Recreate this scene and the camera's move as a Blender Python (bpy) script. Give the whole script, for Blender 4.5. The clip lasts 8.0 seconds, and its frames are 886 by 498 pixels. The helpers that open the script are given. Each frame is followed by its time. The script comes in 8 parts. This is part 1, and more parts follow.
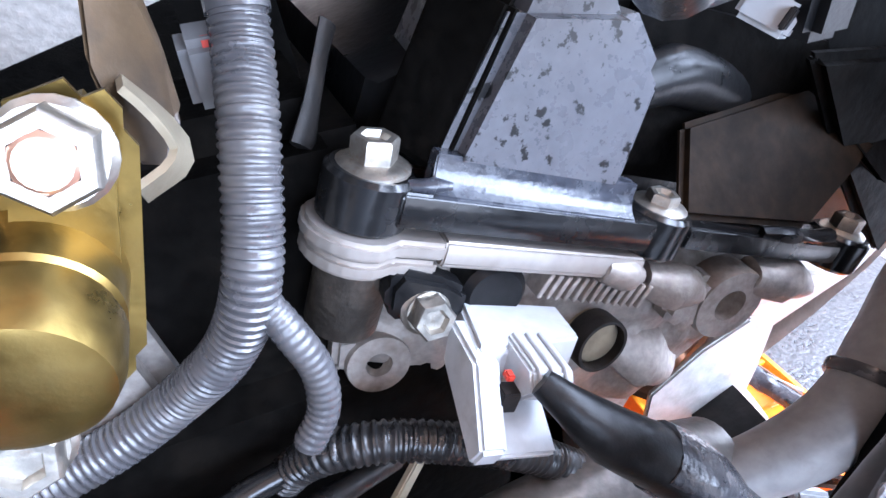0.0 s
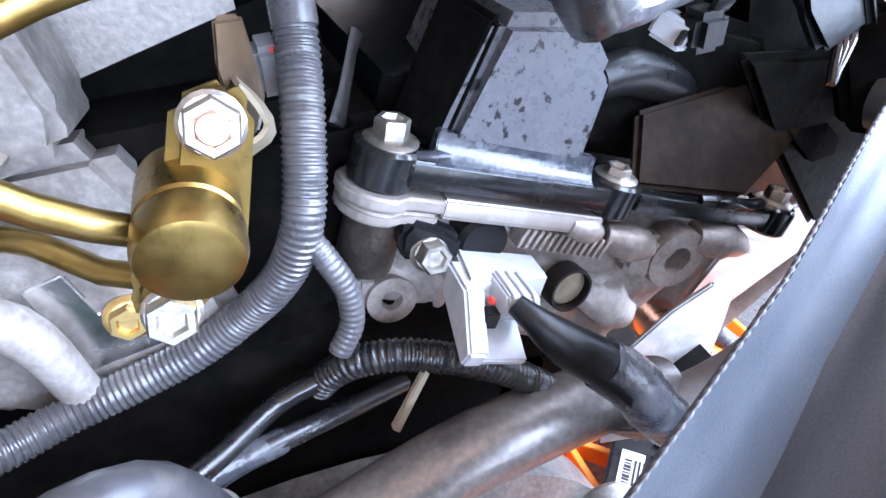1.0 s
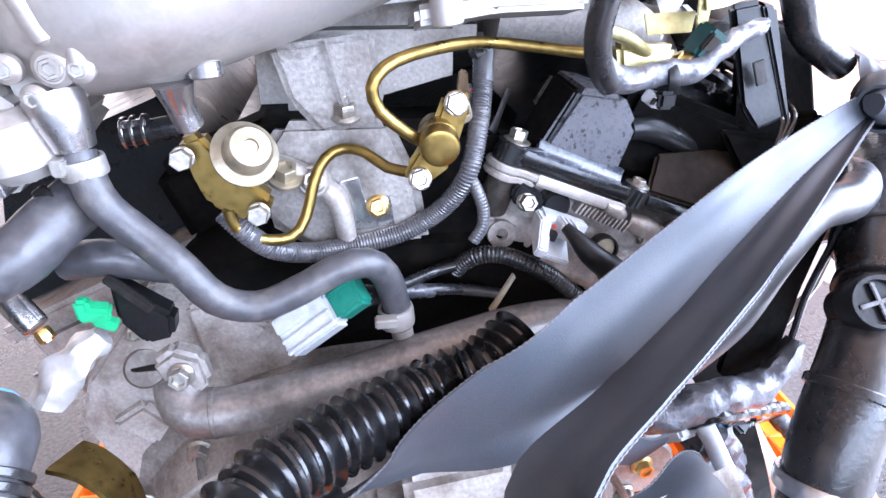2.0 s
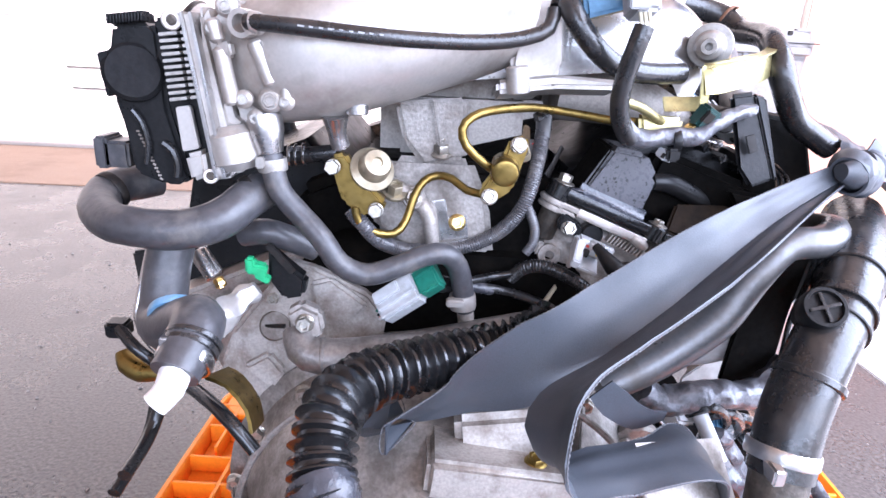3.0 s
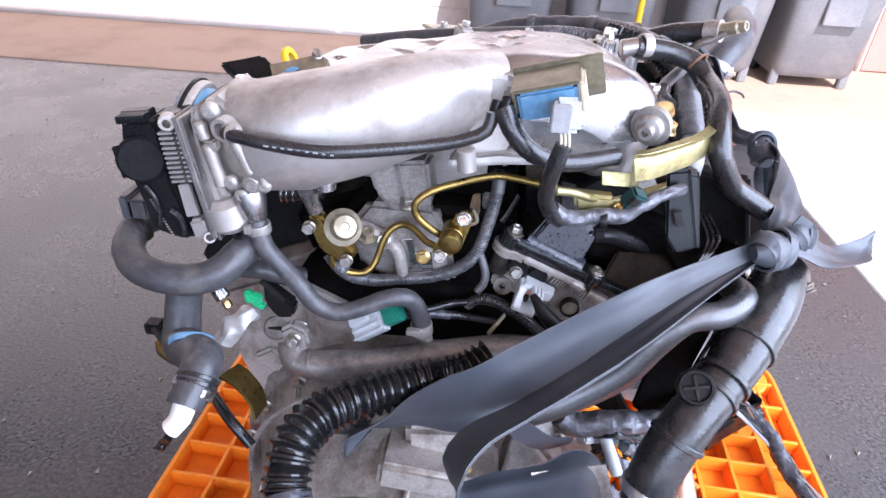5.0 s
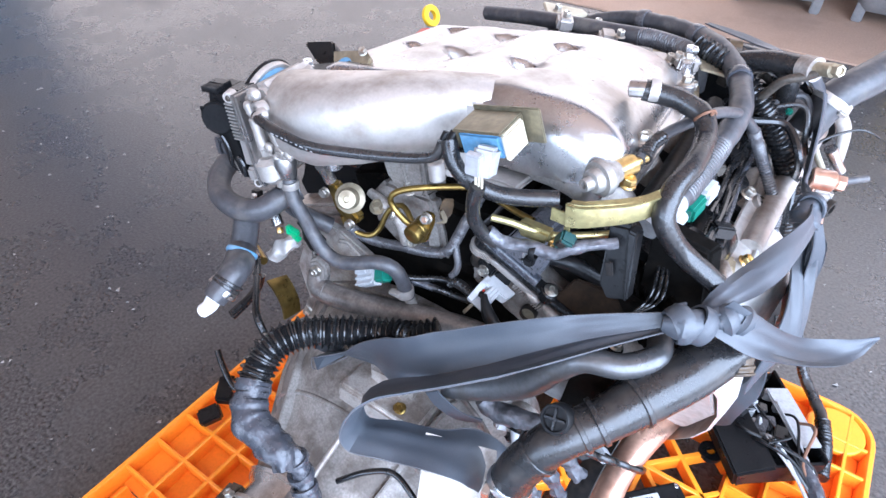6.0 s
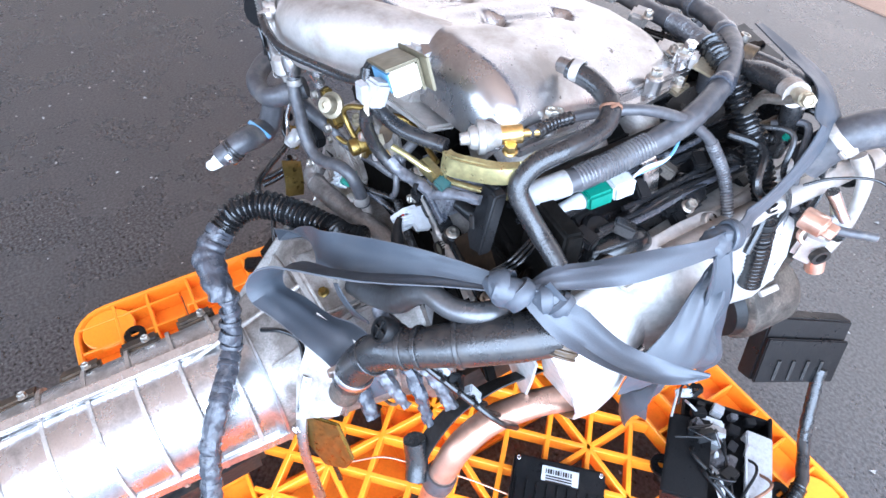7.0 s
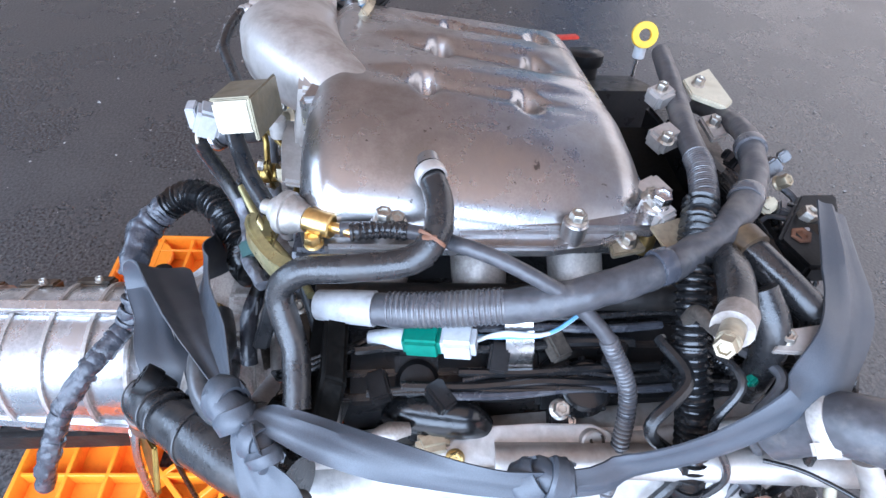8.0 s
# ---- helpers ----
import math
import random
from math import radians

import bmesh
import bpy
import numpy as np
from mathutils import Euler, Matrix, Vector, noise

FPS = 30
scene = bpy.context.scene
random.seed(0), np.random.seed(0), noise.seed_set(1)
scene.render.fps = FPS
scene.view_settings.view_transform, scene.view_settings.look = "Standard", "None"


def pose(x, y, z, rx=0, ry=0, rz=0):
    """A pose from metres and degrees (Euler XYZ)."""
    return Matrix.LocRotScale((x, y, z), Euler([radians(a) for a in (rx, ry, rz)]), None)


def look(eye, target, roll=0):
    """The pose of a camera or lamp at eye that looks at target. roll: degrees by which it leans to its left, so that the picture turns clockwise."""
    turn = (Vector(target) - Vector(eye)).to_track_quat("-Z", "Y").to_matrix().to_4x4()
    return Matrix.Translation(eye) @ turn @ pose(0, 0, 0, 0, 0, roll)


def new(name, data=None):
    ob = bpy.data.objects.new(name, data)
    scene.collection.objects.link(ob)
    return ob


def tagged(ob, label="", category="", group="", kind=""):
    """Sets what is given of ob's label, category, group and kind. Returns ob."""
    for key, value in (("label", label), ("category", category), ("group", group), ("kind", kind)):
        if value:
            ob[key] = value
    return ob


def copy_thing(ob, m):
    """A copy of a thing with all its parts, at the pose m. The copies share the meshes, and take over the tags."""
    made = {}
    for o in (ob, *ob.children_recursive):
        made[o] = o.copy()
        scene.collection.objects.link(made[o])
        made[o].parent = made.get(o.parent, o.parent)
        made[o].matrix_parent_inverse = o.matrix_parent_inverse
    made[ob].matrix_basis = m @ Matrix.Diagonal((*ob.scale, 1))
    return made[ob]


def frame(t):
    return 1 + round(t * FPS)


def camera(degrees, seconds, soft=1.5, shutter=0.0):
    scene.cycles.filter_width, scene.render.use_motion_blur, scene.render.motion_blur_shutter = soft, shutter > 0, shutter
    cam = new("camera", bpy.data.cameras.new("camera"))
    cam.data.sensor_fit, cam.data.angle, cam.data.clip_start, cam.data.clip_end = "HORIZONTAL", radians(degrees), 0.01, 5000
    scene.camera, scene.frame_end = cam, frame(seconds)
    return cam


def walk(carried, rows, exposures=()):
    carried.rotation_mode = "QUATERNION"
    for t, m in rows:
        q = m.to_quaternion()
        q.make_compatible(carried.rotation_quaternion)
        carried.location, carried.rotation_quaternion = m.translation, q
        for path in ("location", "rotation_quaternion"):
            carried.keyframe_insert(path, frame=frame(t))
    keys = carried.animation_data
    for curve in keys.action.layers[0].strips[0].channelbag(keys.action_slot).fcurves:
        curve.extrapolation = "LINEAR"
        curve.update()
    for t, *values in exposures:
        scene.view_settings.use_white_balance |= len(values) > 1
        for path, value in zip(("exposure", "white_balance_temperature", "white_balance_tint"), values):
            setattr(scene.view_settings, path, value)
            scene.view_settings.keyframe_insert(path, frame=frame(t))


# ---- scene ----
cam = camera(73.15, 8.0)

# the walk: seconds, place in metres, turn in degrees
PATH = [
    (0.0, 0.0008, -0.1229, 0.7845, 53.77, 2.80, -23.60),
    (0.5, 0.0057, -0.1325, 0.7866, 52.60, 2.08, -24.58),
    (1.0, -0.0140, -0.1635, 0.8036, 52.58, 2.61, -22.88),
    (1.4, -0.0375, -0.2263, 0.8297, 55.45, 2.47, -19.72),
    (1.5, -0.0427, -0.2497, 0.8334, 56.45, 2.49, -18.22),
    (2.0, -0.0713, -0.3544, 0.8329, 62.38, -0.32, -9.04),
    (2.2, -0.0723, -0.3841, 0.8212, 65.41, -1.26, -6.10),
    (3.3, -0.0881, -0.5123, 0.8290, 72.24, -2.82, -0.01),
    (3.5, -0.0936, -0.5086, 0.8423, 73.13, -2.82, -0.00),
    (4.0, -0.0902, -0.5104, 0.8777, 74.65, -1.82, 0.70),
    (4.5, -0.0691, -0.5134, 0.9342, 66.53, -2.27, -0.23),
    (4.7, -0.0469, -0.5150, 0.9586, 62.48, -2.51, 0.95),
    (5.8, 0.1947, -0.4523, 1.1334, 49.94, -0.88, 27.21),
    (6.0, 0.2479, -0.4521, 1.1398, 48.44, -0.94, 32.12),
    (6.2, 0.3039, -0.4544, 1.1514, 46.67, -0.89, 37.36),
    (6.5, 0.4021, -0.4207, 1.1681, 45.14, -2.53, 44.07),
    (6.8, 0.4659, -0.3581, 1.1786, 43.79, -1.18, 50.44),
    (7.0, 0.5022, -0.2936, 1.1864, 42.28, -1.77, 56.99),
    (7.5, 0.5156, -0.0872, 1.1955, 40.56, -0.66, 70.15),
    (8.0, 0.4730, 0.0844, 1.1541, 43.05, -2.97, 86.69),
]
walk(cam, [(row[0], pose(*row[1:])) for row in PATH], [(0.0, 2.12, 5500, 17), (0.9, 2.13, 5430, 17), (1.5, 2.17, 5350, 16), (2.2, 1.78, 5650, 21), (3.5, 1.39, 5750, 22), (4.5, 0.98, 5750, 22), (6.0, 1.29, 5420, 14), (7.0, 1.43, 5300, 11), (8.0, 0.97, 5250, 12)])

# ---------------------------------------------------------------- light
world = bpy.data.worlds.new("sky")
world.use_nodes = True
scene.world = world
wn = world.node_tree.nodes
sky = wn.new("ShaderNodeTexSky")
sky.sky_type = "NISHITA"
sky.sun_disc = False
sky.sun_elevation = radians(52)
sky.sun_rotation = radians(160)
wn["Background"].inputs["Strength"].default_value = 0.05
world.node_tree.links.new(sky.outputs[0], wn["Background"].inputs["Color"])

sun_lamp = new("sun", bpy.data.lights.new("sun", "SUN"))
sun_lamp.data.energy = 5.0
sun_lamp.data.angle = radians(0.6)
sun_lamp.data.color = (1.0, 0.95, 0.88)
sun_lamp.matrix_world = look((2.1, -6.0, 8.14), (0.0, 0.0, 0.0))


def opening_lamp(name, place, target, wide, high, power, tint):
    ob = new(name, bpy.data.lights.new(name, "AREA"))
    ob.data.shape, ob.data.size, ob.data.size_y = "RECTANGLE", wide, high
    ob.data.energy, ob.data.color = power, tint
    ob.matrix_world = look(place, target)
    return ob


# area lamps added as daylight fill from the unseen front and open side
opening_lamp("front_fill", (0.6, -5.4, 2.0), (0.2, 1.0, 0.6), 6.0, 1.9, 118, (0.80, 0.90, 1.0))
opening_lamp("side_daylight", (2.0, -0.6, 1.6), (0.0, 0.3, 0.6), 3.4, 2.2, 115, (0.84, 0.92, 1.0))

# ---------------------------------------------------------------- materials


def mat(name, color, rough=0.5, metal=0.0, vary=0.25, scale=60.0, bump=0.15, dirt=None, dirt_amount=0.0, dirt_scale=14.0, coat=0.0, per_piece=0.0, gloss=0.5, edge=0.18, pits=None):
    """A surface with grain at one scale, stains at another, and fine relief."""
    m = bpy.data.materials.new(name)
    m.use_nodes = True
    nt = m.node_tree
    b = nt.nodes["Principled BSDF"]
    b.inputs["Metallic"].default_value = metal
    b.inputs["Coat Weight"].default_value = coat
    b.inputs["Specular IOR Level"].default_value = gloss
    tc = nt.nodes.new("ShaderNodeTexCoord")
    fine = nt.nodes.new("ShaderNodeTexNoise")
    fine.inputs["Scale"].default_value = scale
    fine.inputs["Detail"].default_value = 6
    big = nt.nodes.new("ShaderNodeTexNoise")
    big.inputs["Scale"].default_value = dirt_scale
    big.inputs["Detail"].default_value = 5
    big.inputs["Roughness"].default_value = 0.65
    for n in (fine, big):
        nt.links.new(tc.outputs["Object"], n.inputs["Vector"])
    ramp = nt.nodes.new("ShaderNodeMapRange")
    ramp.inputs["From Min"].default_value, ramp.inputs["From Max"].default_value = 0.3, 0.7
    ramp.inputs["To Min"].default_value, ramp.inputs["To Max"].default_value = 1 - vary, 1 + vary
    nt.links.new(fine.outputs["Fac"], ramp.inputs["Value"])
    mul = nt.nodes.new("ShaderNodeMix")
    mul.data_type, mul.blend_type = "RGBA", "MULTIPLY"
    mul.inputs["Factor"].default_value = 1.0
    mul.inputs["A"].default_value = (*color, 1)
    nt.links.new(ramp.outputs["Result"], mul.inputs["B"])
    col = mul.outputs["Result"]
    if per_piece:
        info = nt.nodes.new("ShaderNodeObjectInfo")
        pr = nt.nodes.new("ShaderNodeMapRange")
        pr.inputs["To Min"].default_value, pr.inputs["To Max"].default_value = 1 - per_piece, 1 + per_piece
        nt.links.new(info.outputs["Random"], pr.inputs["Value"])
        mp = nt.nodes.new("ShaderNodeMix")
        mp.data_type, mp.blend_type = "RGBA", "MULTIPLY"
        mp.inputs["Factor"].default_value = 1.0
        nt.links.new(col, mp.inputs["A"])
        nt.links.new(pr.outputs["Result"], mp.inputs["B"])
        col = mp.outputs["Result"]
    if dirt:
        dr = nt.nodes.new("ShaderNodeMapRange")
        dr.inputs["From Min"].default_value, dr.inputs["From Max"].default_value = 0.62 - 0.3 * dirt_amount, 0.62 + edge - 0.3 * dirt_amount
        dr.inputs["To Max"].default_value = 0.95 if edge < 0.1 else min(1.0, 0.45 + dirt_amount * 0.5)
        nt.links.new(big.outputs["Fac"], dr.inputs["Value"])
        mx = nt.nodes.new("ShaderNodeMix")
        mx.data_type = "RGBA"
        nt.links.new(dr.outputs["Result"], mx.inputs["Factor"])
        nt.links.new(col, mx.inputs["A"])
        mx.inputs["B"].default_value = (*dirt, 1)
        col = mx.outputs["Result"]
    if pits:
        spot = nt.nodes.new("ShaderNodeTexNoise")
        spot.inputs["Scale"].default_value = 120
        spot.inputs["Detail"].default_value = 3
        nt.links.new(tc.outputs["Object"], spot.inputs["Vector"])
        sr = nt.nodes.new("ShaderNodeMapRange")
        sr.inputs["From Min"].default_value, sr.inputs["From Max"].default_value = 0.69, 0.73
        sr.inputs["To Max"].default_value = 0.8
        nt.links.new(spot.outputs["Fac"], sr.inputs["Value"])
        mk = nt.nodes.new("ShaderNodeMix")
        mk.data_type = "RGBA"
        nt.links.new(sr.outputs["Result"], mk.inputs["Factor"])
        nt.links.new(col, mk.inputs["A"])
        mk.inputs["B"].default_value = (*pits, 1)
        col = mk.outputs["Result"]
    nt.links.new(col, b.inputs["Base Color"])
    rr = nt.nodes.new("ShaderNodeMapRange")
    rr.inputs["From Min"].default_value, rr.inputs["From Max"].default_value = 0.3, 0.7
    rr.inputs["To Min"].default_value, rr.inputs["To Max"].default_value = max(0.03, rough - 0.1), min(1.0, rough + 0.12)
    nt.links.new(big.outputs["Fac"], rr.inputs["Value"])
    nt.links.new(rr.outputs["Result"], b.inputs["Roughness"])
    if bump:
        bp = nt.nodes.new("ShaderNodeBump")
        bp.inputs["Strength"].default_value = bump
        bp.inputs["Distance"].default_value = 0.002
        nt.links.new(fine.outputs["Fac"], bp.inputs["Height"])
        nt.links.new(bp.outputs["Normal"], b.inputs["Normal"])
    return m


ALU = mat("cast_aluminium", (0.40, 0.388, 0.385), 0.28, 0.94, 0.07, 500, 0.06, (0.25, 0.225, 0.195), 0.42, 16, pits=(0.07, 0.06, 0.05))
ALU_RAW = mat("raw_casting", (0.44, 0.405, 0.37), 0.5, 0.5, 0.16, 420, 0.16, (0.15, 0.115, 0.09), 0.5, 26)
# raw casting in a darker copy, for grime and for shade round the bell
BELL = mat("grimy_shaded_casting", (0.33, 0.305, 0.28), 0.48, 0.5, 0.22, 360, 0.2, (0.10, 0.08, 0.065), 0.6, 18)
ALU_DIRTY = mat("oily_casting", (0.10, 0.085, 0.07), 0.48, 0.4, 0.3, 300, 0.3, (0.02, 0.017, 0.014), 0.65, 30)
ALU_BRIGHT = mat("bright_gearbox_casting", (0.62, 0.62, 0.63), 0.28, 0.95, 0.08, 420, 0.10, (0.24, 0.22, 0.20), 0.45, 22)
STEEL = mat("bright_steel", (0.62, 0.61, 0.6), 0.25, 1.0, 0.1, 200, 0.1)
ZINC = mat("zinc_bolt", (0.44, 0.415, 0.37), 0.38, 0.95, 0.2, 300, 0.15, (0.26, 0.18, 0.11), 0.3, 200)
GOLD = mat("yellow_chromate", (0.25, 0.172, 0.05), 0.34, 0.95, 0.3, 160, 0.12, (0.17, 0.125, 0.045), 0.45, 80)
IRON = mat("dark_iron", (0.020, 0.018, 0.017), 0.5, 0.3, 0.3, 120, 0.4, (0.05, 0.036, 0.026), 0.4, 30, gloss=0.3)
BLACK = mat("black_plastic", (0.008, 0.008, 0.0085), 0.33, 0.0, 0.3, 300, 0.10, (0.022, 0.020, 0.018), 0.15, 40, gloss=0.22)
MATT_BLACK = mat("matt_black_plastic", (0.008, 0.008, 0.0085), 0.6, 0.0, 0.3, 300, 0.12, (0.02, 0.018, 0.016), 0.2, 40, gloss=0.1)
BLACK_GLOSS = mat("black_loom_plastic", (0.009, 0.009, 0.0095), 0.22, 0.0, 0.2, 300, 0.08, (0.024, 0.022, 0.020), 0.15, 40, gloss=0.6)
RUBBER = mat("black_rubber", (0.016, 0.0155, 0.016), 0.27, 0.0, 0.3, 300, 0.14, (0.048, 0.040, 0.034), 0.3, 40, gloss=0.6)
GREY_RUBBER = mat("dusty_grey_rubber", (0.050, 0.049, 0.053), 0.40, 0.0, 0.25, 160, 0.2, (0.15, 0.135, 0.12), 0.35, 30)
GREY_LOOM = mat("grey_loom_plastic", (0.072, 0.070, 0.074), 0.27, 0.0, 0.2, 150, 0.15, (0.13, 0.12, 0.11), 0.35, 40, gloss=0.7)
TAPE = mat("black_vinyl_tape", (0.045, 0.047, 0.056), 0.24, 0.0, 0.3, 90, 0.9, (0.13, 0.13, 0.135), 0.3, 60)
WHITE_TAPE = mat("white_tape", (0.8, 0.79, 0.77), 0.5, 0.0, 0.1, 160, 0.4, (0.45, 0.40, 0.33), 0.2, 60)
WHITE = mat("pale_grey_plastic", (0.47, 0.485, 0.50), 0.38, 0.0, 0.08, 200, 0.1, (0.28, 0.265, 0.24), 0.3, 60)
GREEN = mat("green_plastic", (0.015, 0.16, 0.11), 0.38, 0.0, 0.15, 200, 0.1)
TEAL = mat("dark_teal_plastic", (0.010, 0.045, 0.042), 0.4, 0.0, 0.15, 200, 0.1)
GREEN_BRIGHT = mat("bright_green_plastic", (0.025, 0.36, 0.15), 0.4, 0.0, 0.15, 200, 0.1)
BLUE = mat("blue_plastic", (0.12, 0.27, 0.43), 0.42, 0.0, 0.15, 200, 0.1, (0.30, 0.30, 0.27), 0.25, 50)
OLIVE_PLATE = mat("dull_olive_plate", (0.21, 0.185, 0.125), 0.42, 0.65, 0.2, 200, 0.15, (0.12, 0.10, 0.07), 0.3, 50)
GRIT = mat("grey_grit", (0.30, 0.28, 0.26), 0.8, 0.0, 0.3, 300, 0.2)
TAN_METAL = mat("tan_plated_steel", (0.36, 0.31, 0.22), 0.42, 0.7, 0.2, 200, 0.15, (0.2, 0.17, 0.12), 0.3, 50)
CREAM = mat("cream_plastic", (0.50, 0.455, 0.34), 0.5, 0.0, 0.1, 200, 0.1, (0.32, 0.265, 0.18), 0.25, 50)
STRAP = mat("grey_nylon_webbing", (0.042, 0.049, 0.061), 0.48, 0.0, 0.25, 1400, 0.12, (0.055, 0.061, 0.071), 0.3, 22, gloss=0.7)
DARK_BROWN = mat("dark_brown_cover", (0.022, 0.0135, 0.0075), 0.55, 0.0, 0.3, 160, 0.15, (0.007, 0.006, 0.005), 0.5, 34, gloss=0.08)
PIPE_GREY = mat("stained_coolant_pipe", (0.225, 0.205, 0.19), 0.38, 0.45, 0.2, 300, 0.15, (0.055, 0.045, 0.038), 0.5, 22)
DULL_PIPE = mat("oil_filmed_steel_pipe", (0.10, 0.10, 0.103), 0.34, 0.6, 0.12, 260, 0.05, (0.06, 0.05, 0.042), 0.4, 24)
ORANGE = mat("orange_pallet_plastic", (0.98, 0.30, 0.010), 0.42, 0.0, 0.06, 200, 0.08, (0.70, 0.20, 0.02), 0.2, 16)
WORN_BLACK = mat("worn_black_gloss", (0.035, 0.038, 0.048), 0.24, 0.0, 0.3, 420, 0.10, (0.13, 0.14, 0.16), 0.3, 150, gloss=0.7)
# black paint lightened: the sky it reflects is put into the base grey
COVER = mat("sky_greyed_black_paint", (0.098, 0.098, 0.108), 0.30, 0.0, 0.10, 300, 0.04, (0.004, 0.004, 0.004), 0.12, 170, edge=0.03)
COPPER = mat("heat_tinted_pipe", (0.55, 0.34, 0.25), 0.35, 0.8, 0.2, 80, 0.2, (0.26, 0.13, 0.08), 0.35, 20)
SHIELD = mat("aluminised_shield", (0.50, 0.485, 0.465), 0.42, 0.35, 0.15, 110, 0.35, (0.30, 0.27, 0.24), 0.4, 26)
BRASS = mat("brass_fitting", (0.70, 0.50, 0.20), 0.3, 1.0, 0.15, 200, 0.1)
RUSTY = mat("rusty_iron", (0.24, 0.12, 0.07), 0.7, 0.3, 0.35, 120, 0.5, (0.08, 0.05, 0.04), 0.5, 30)
COPPER_WIRE = mat("copper_wire", (0.62, 0.33, 0.22), 0.4, 0.8, 0.1, 200, 0.1)
RED = mat("red_plastic", (0.5, 0.04, 0.02), 0.45, 0.0, 0.15, 150, 0.1)
YELLOW = mat("yellow_paint", (0.82, 0.52, 0.01), 0.45, 0.0, 0.12, 120, 0.1)
BIN = mat("grey_bin_plastic", (0.17, 0.168, 0.17), 0.5, 0.0, 0.12, 90, 0.15, (0.24, 0.225, 0.21), 0.4, 5)
WALL = mat("painted_siding", (0.80, 0.71, 0.64), 0.8, 0.0, 0.06, 40, 0.2, (0.70, 0.60, 0.53), 0.35, 1.6)
PLASTER = mat("garage_wall", (0.60, 0.52, 0.46), 0.85, 0.0, 0.08, 30, 0.2, (0.48, 0.40, 0.34), 0.35, 1.2)
PINK = mat("pink_board", (0.46, 0.25, 0.20), 0.75, 0.0, 0.05, 40, 0.1, (0.40, 0.21, 0.17), 0.3, 2)
CEIL = mat("ceiling_board", (0.62, 0.43, 0.31), 0.85, 0.0, 0.06, 30, 0.1)
ALU_SATIN = mat("weathered_casting", (0.49, 0.46, 0.43), 0.46, 0.65, 0.05, 380, 0.03, (0.24, 0.20, 0.165), 0.55, 13)
FOIL = mat("silver_foil_tape", (0.13, 0.13, 0.142), 0.36, 0.4, 0.35, 120, 1.0, (0.05, 0.05, 0.054), 0.5, 70)
TAN_DARK = mat("oil_browned_steel", (0.075, 0.050, 0.028), 0.38, 0.0, 0.3, 160, 0.15, (0.014, 0.011, 0.009), 0.6, 34, gloss=0.4)
THREAD = mat("pale_selvedge_thread", (0.095, 0.094, 0.10), 0.5, 0.0, 0.2, 900, 0.3)
GREY_SLEEVE = mat("pale_grey_sleeve", (0.30, 0.29, 0.285), 0.45, 0.0, 0.12, 200, 0.1, (0.11, 0.10, 0.09), 0.3, 30)
# near-black: shade of deep gaps put into the colour, also on black parts
SHADE_BLACK = mat("black_parts_and_shade", (0.0042, 0.0038, 0.0034), 0.6, 0.0, 0.4, 200, 0.25, (0.010, 0.0082, 0.0065), 0.4, 40, gloss=0.03)
PALE_PLATE = mat("pale_passivated_steel", (0.42, 0.36, 0.17), 0.33, 0.8, 0.2, 160, 0.12, (0.26, 0.245, 0.12), 0.5, 60)
GREY_STEEL = mat("dull_grey_steel", (0.36, 0.34, 0.315), 0.42, 0.6, 0.12, 300, 0.1, (0.20, 0.175, 0.15), 0.4, 60)
PALE_GREY = mat("dusty_grey_plastic", (0.30, 0.30, 0.305), 0.42, 0.0, 0.1, 200, 0.12, (0.19, 0.175, 0.16), 0.35, 70)
PALE_YARD = mat("sun_pale_concrete", (0.42, 0.41, 0.41), 0.6, 0.0, 0.2, 90, 0.4, (0.33, 0.32, 0.31), 0.45, 2.0)
ASPHALT = mat("worn_asphalt", (0.056, 0.054, 0.054), 0.27, 0.0, 0.75, 130, 0.6, (0.092, 0.086, 0.082), 0.5, 3.0, gloss=0.7, edge=0.4)
# apron concrete; the warm wall bounce in its shade is put into the colour
BOUNCE_CONCRETE = mat("concrete_with_tan_bounce", (0.44, 0.30, 0.215), 0.7, 0.0, 0.12, 140, 0.25, (0.34, 0.235, 0.17), 0.4, 2.5)

# ---------------------------------------------------------------- shaping tools


def join(*geos):
    verts, faces = [], []
    for v, f in geos:
        k = len(verts)
        verts += [tuple(p) for p in v]
        faces += [tuple(i + k for i in q) for q in f]
    return verts, faces


def moved(geo, m):
    return [m @ Vector(p) for p in geo[0]], geo[1]


def aim(place, way, roll=0.0):
    """A pose whose z axis points along way."""
    q = Vector(way).to_track_quat("Z", "Y").to_matrix().to_4x4()
    return Matrix.Translation(place) @ q @ Matrix.Rotation(radians(roll), 4, "Z")


def smooth_line(points, step):
    """A Catmull-Rom line through the points, with places about step apart."""
    p = [Vector(q) for q in points]
    if len(p) == 2:
        n = max(2, int((p[1] - p[0]).length / step))
        return [p[0].lerp(p[1], i / n) for i in range(n + 1)], [i / n for i in range(n + 1)]
    p = [2 * p[0] - p[1]] + p + [2 * p[-1] - p[-2]]
    out, par = [], []
    for i in range(1, len(p) - 2):
        n = max(2, int((p[i + 1] - p[i]).length / step))
        for j in range(n):
            t = j / n
            a, b, c, d = p[i - 1:i + 3]
            out.append(0.5 * (2 * b + (c - a) * t + (2 * a - 5 * b + 4 * c - d) * t * t + (3 * b - a - 3 * c + d) * t ** 3))
            par.append(i - 1 + t)
    out.append(p[-2])
    par.append(len(points) - 1.0)
    return out, par


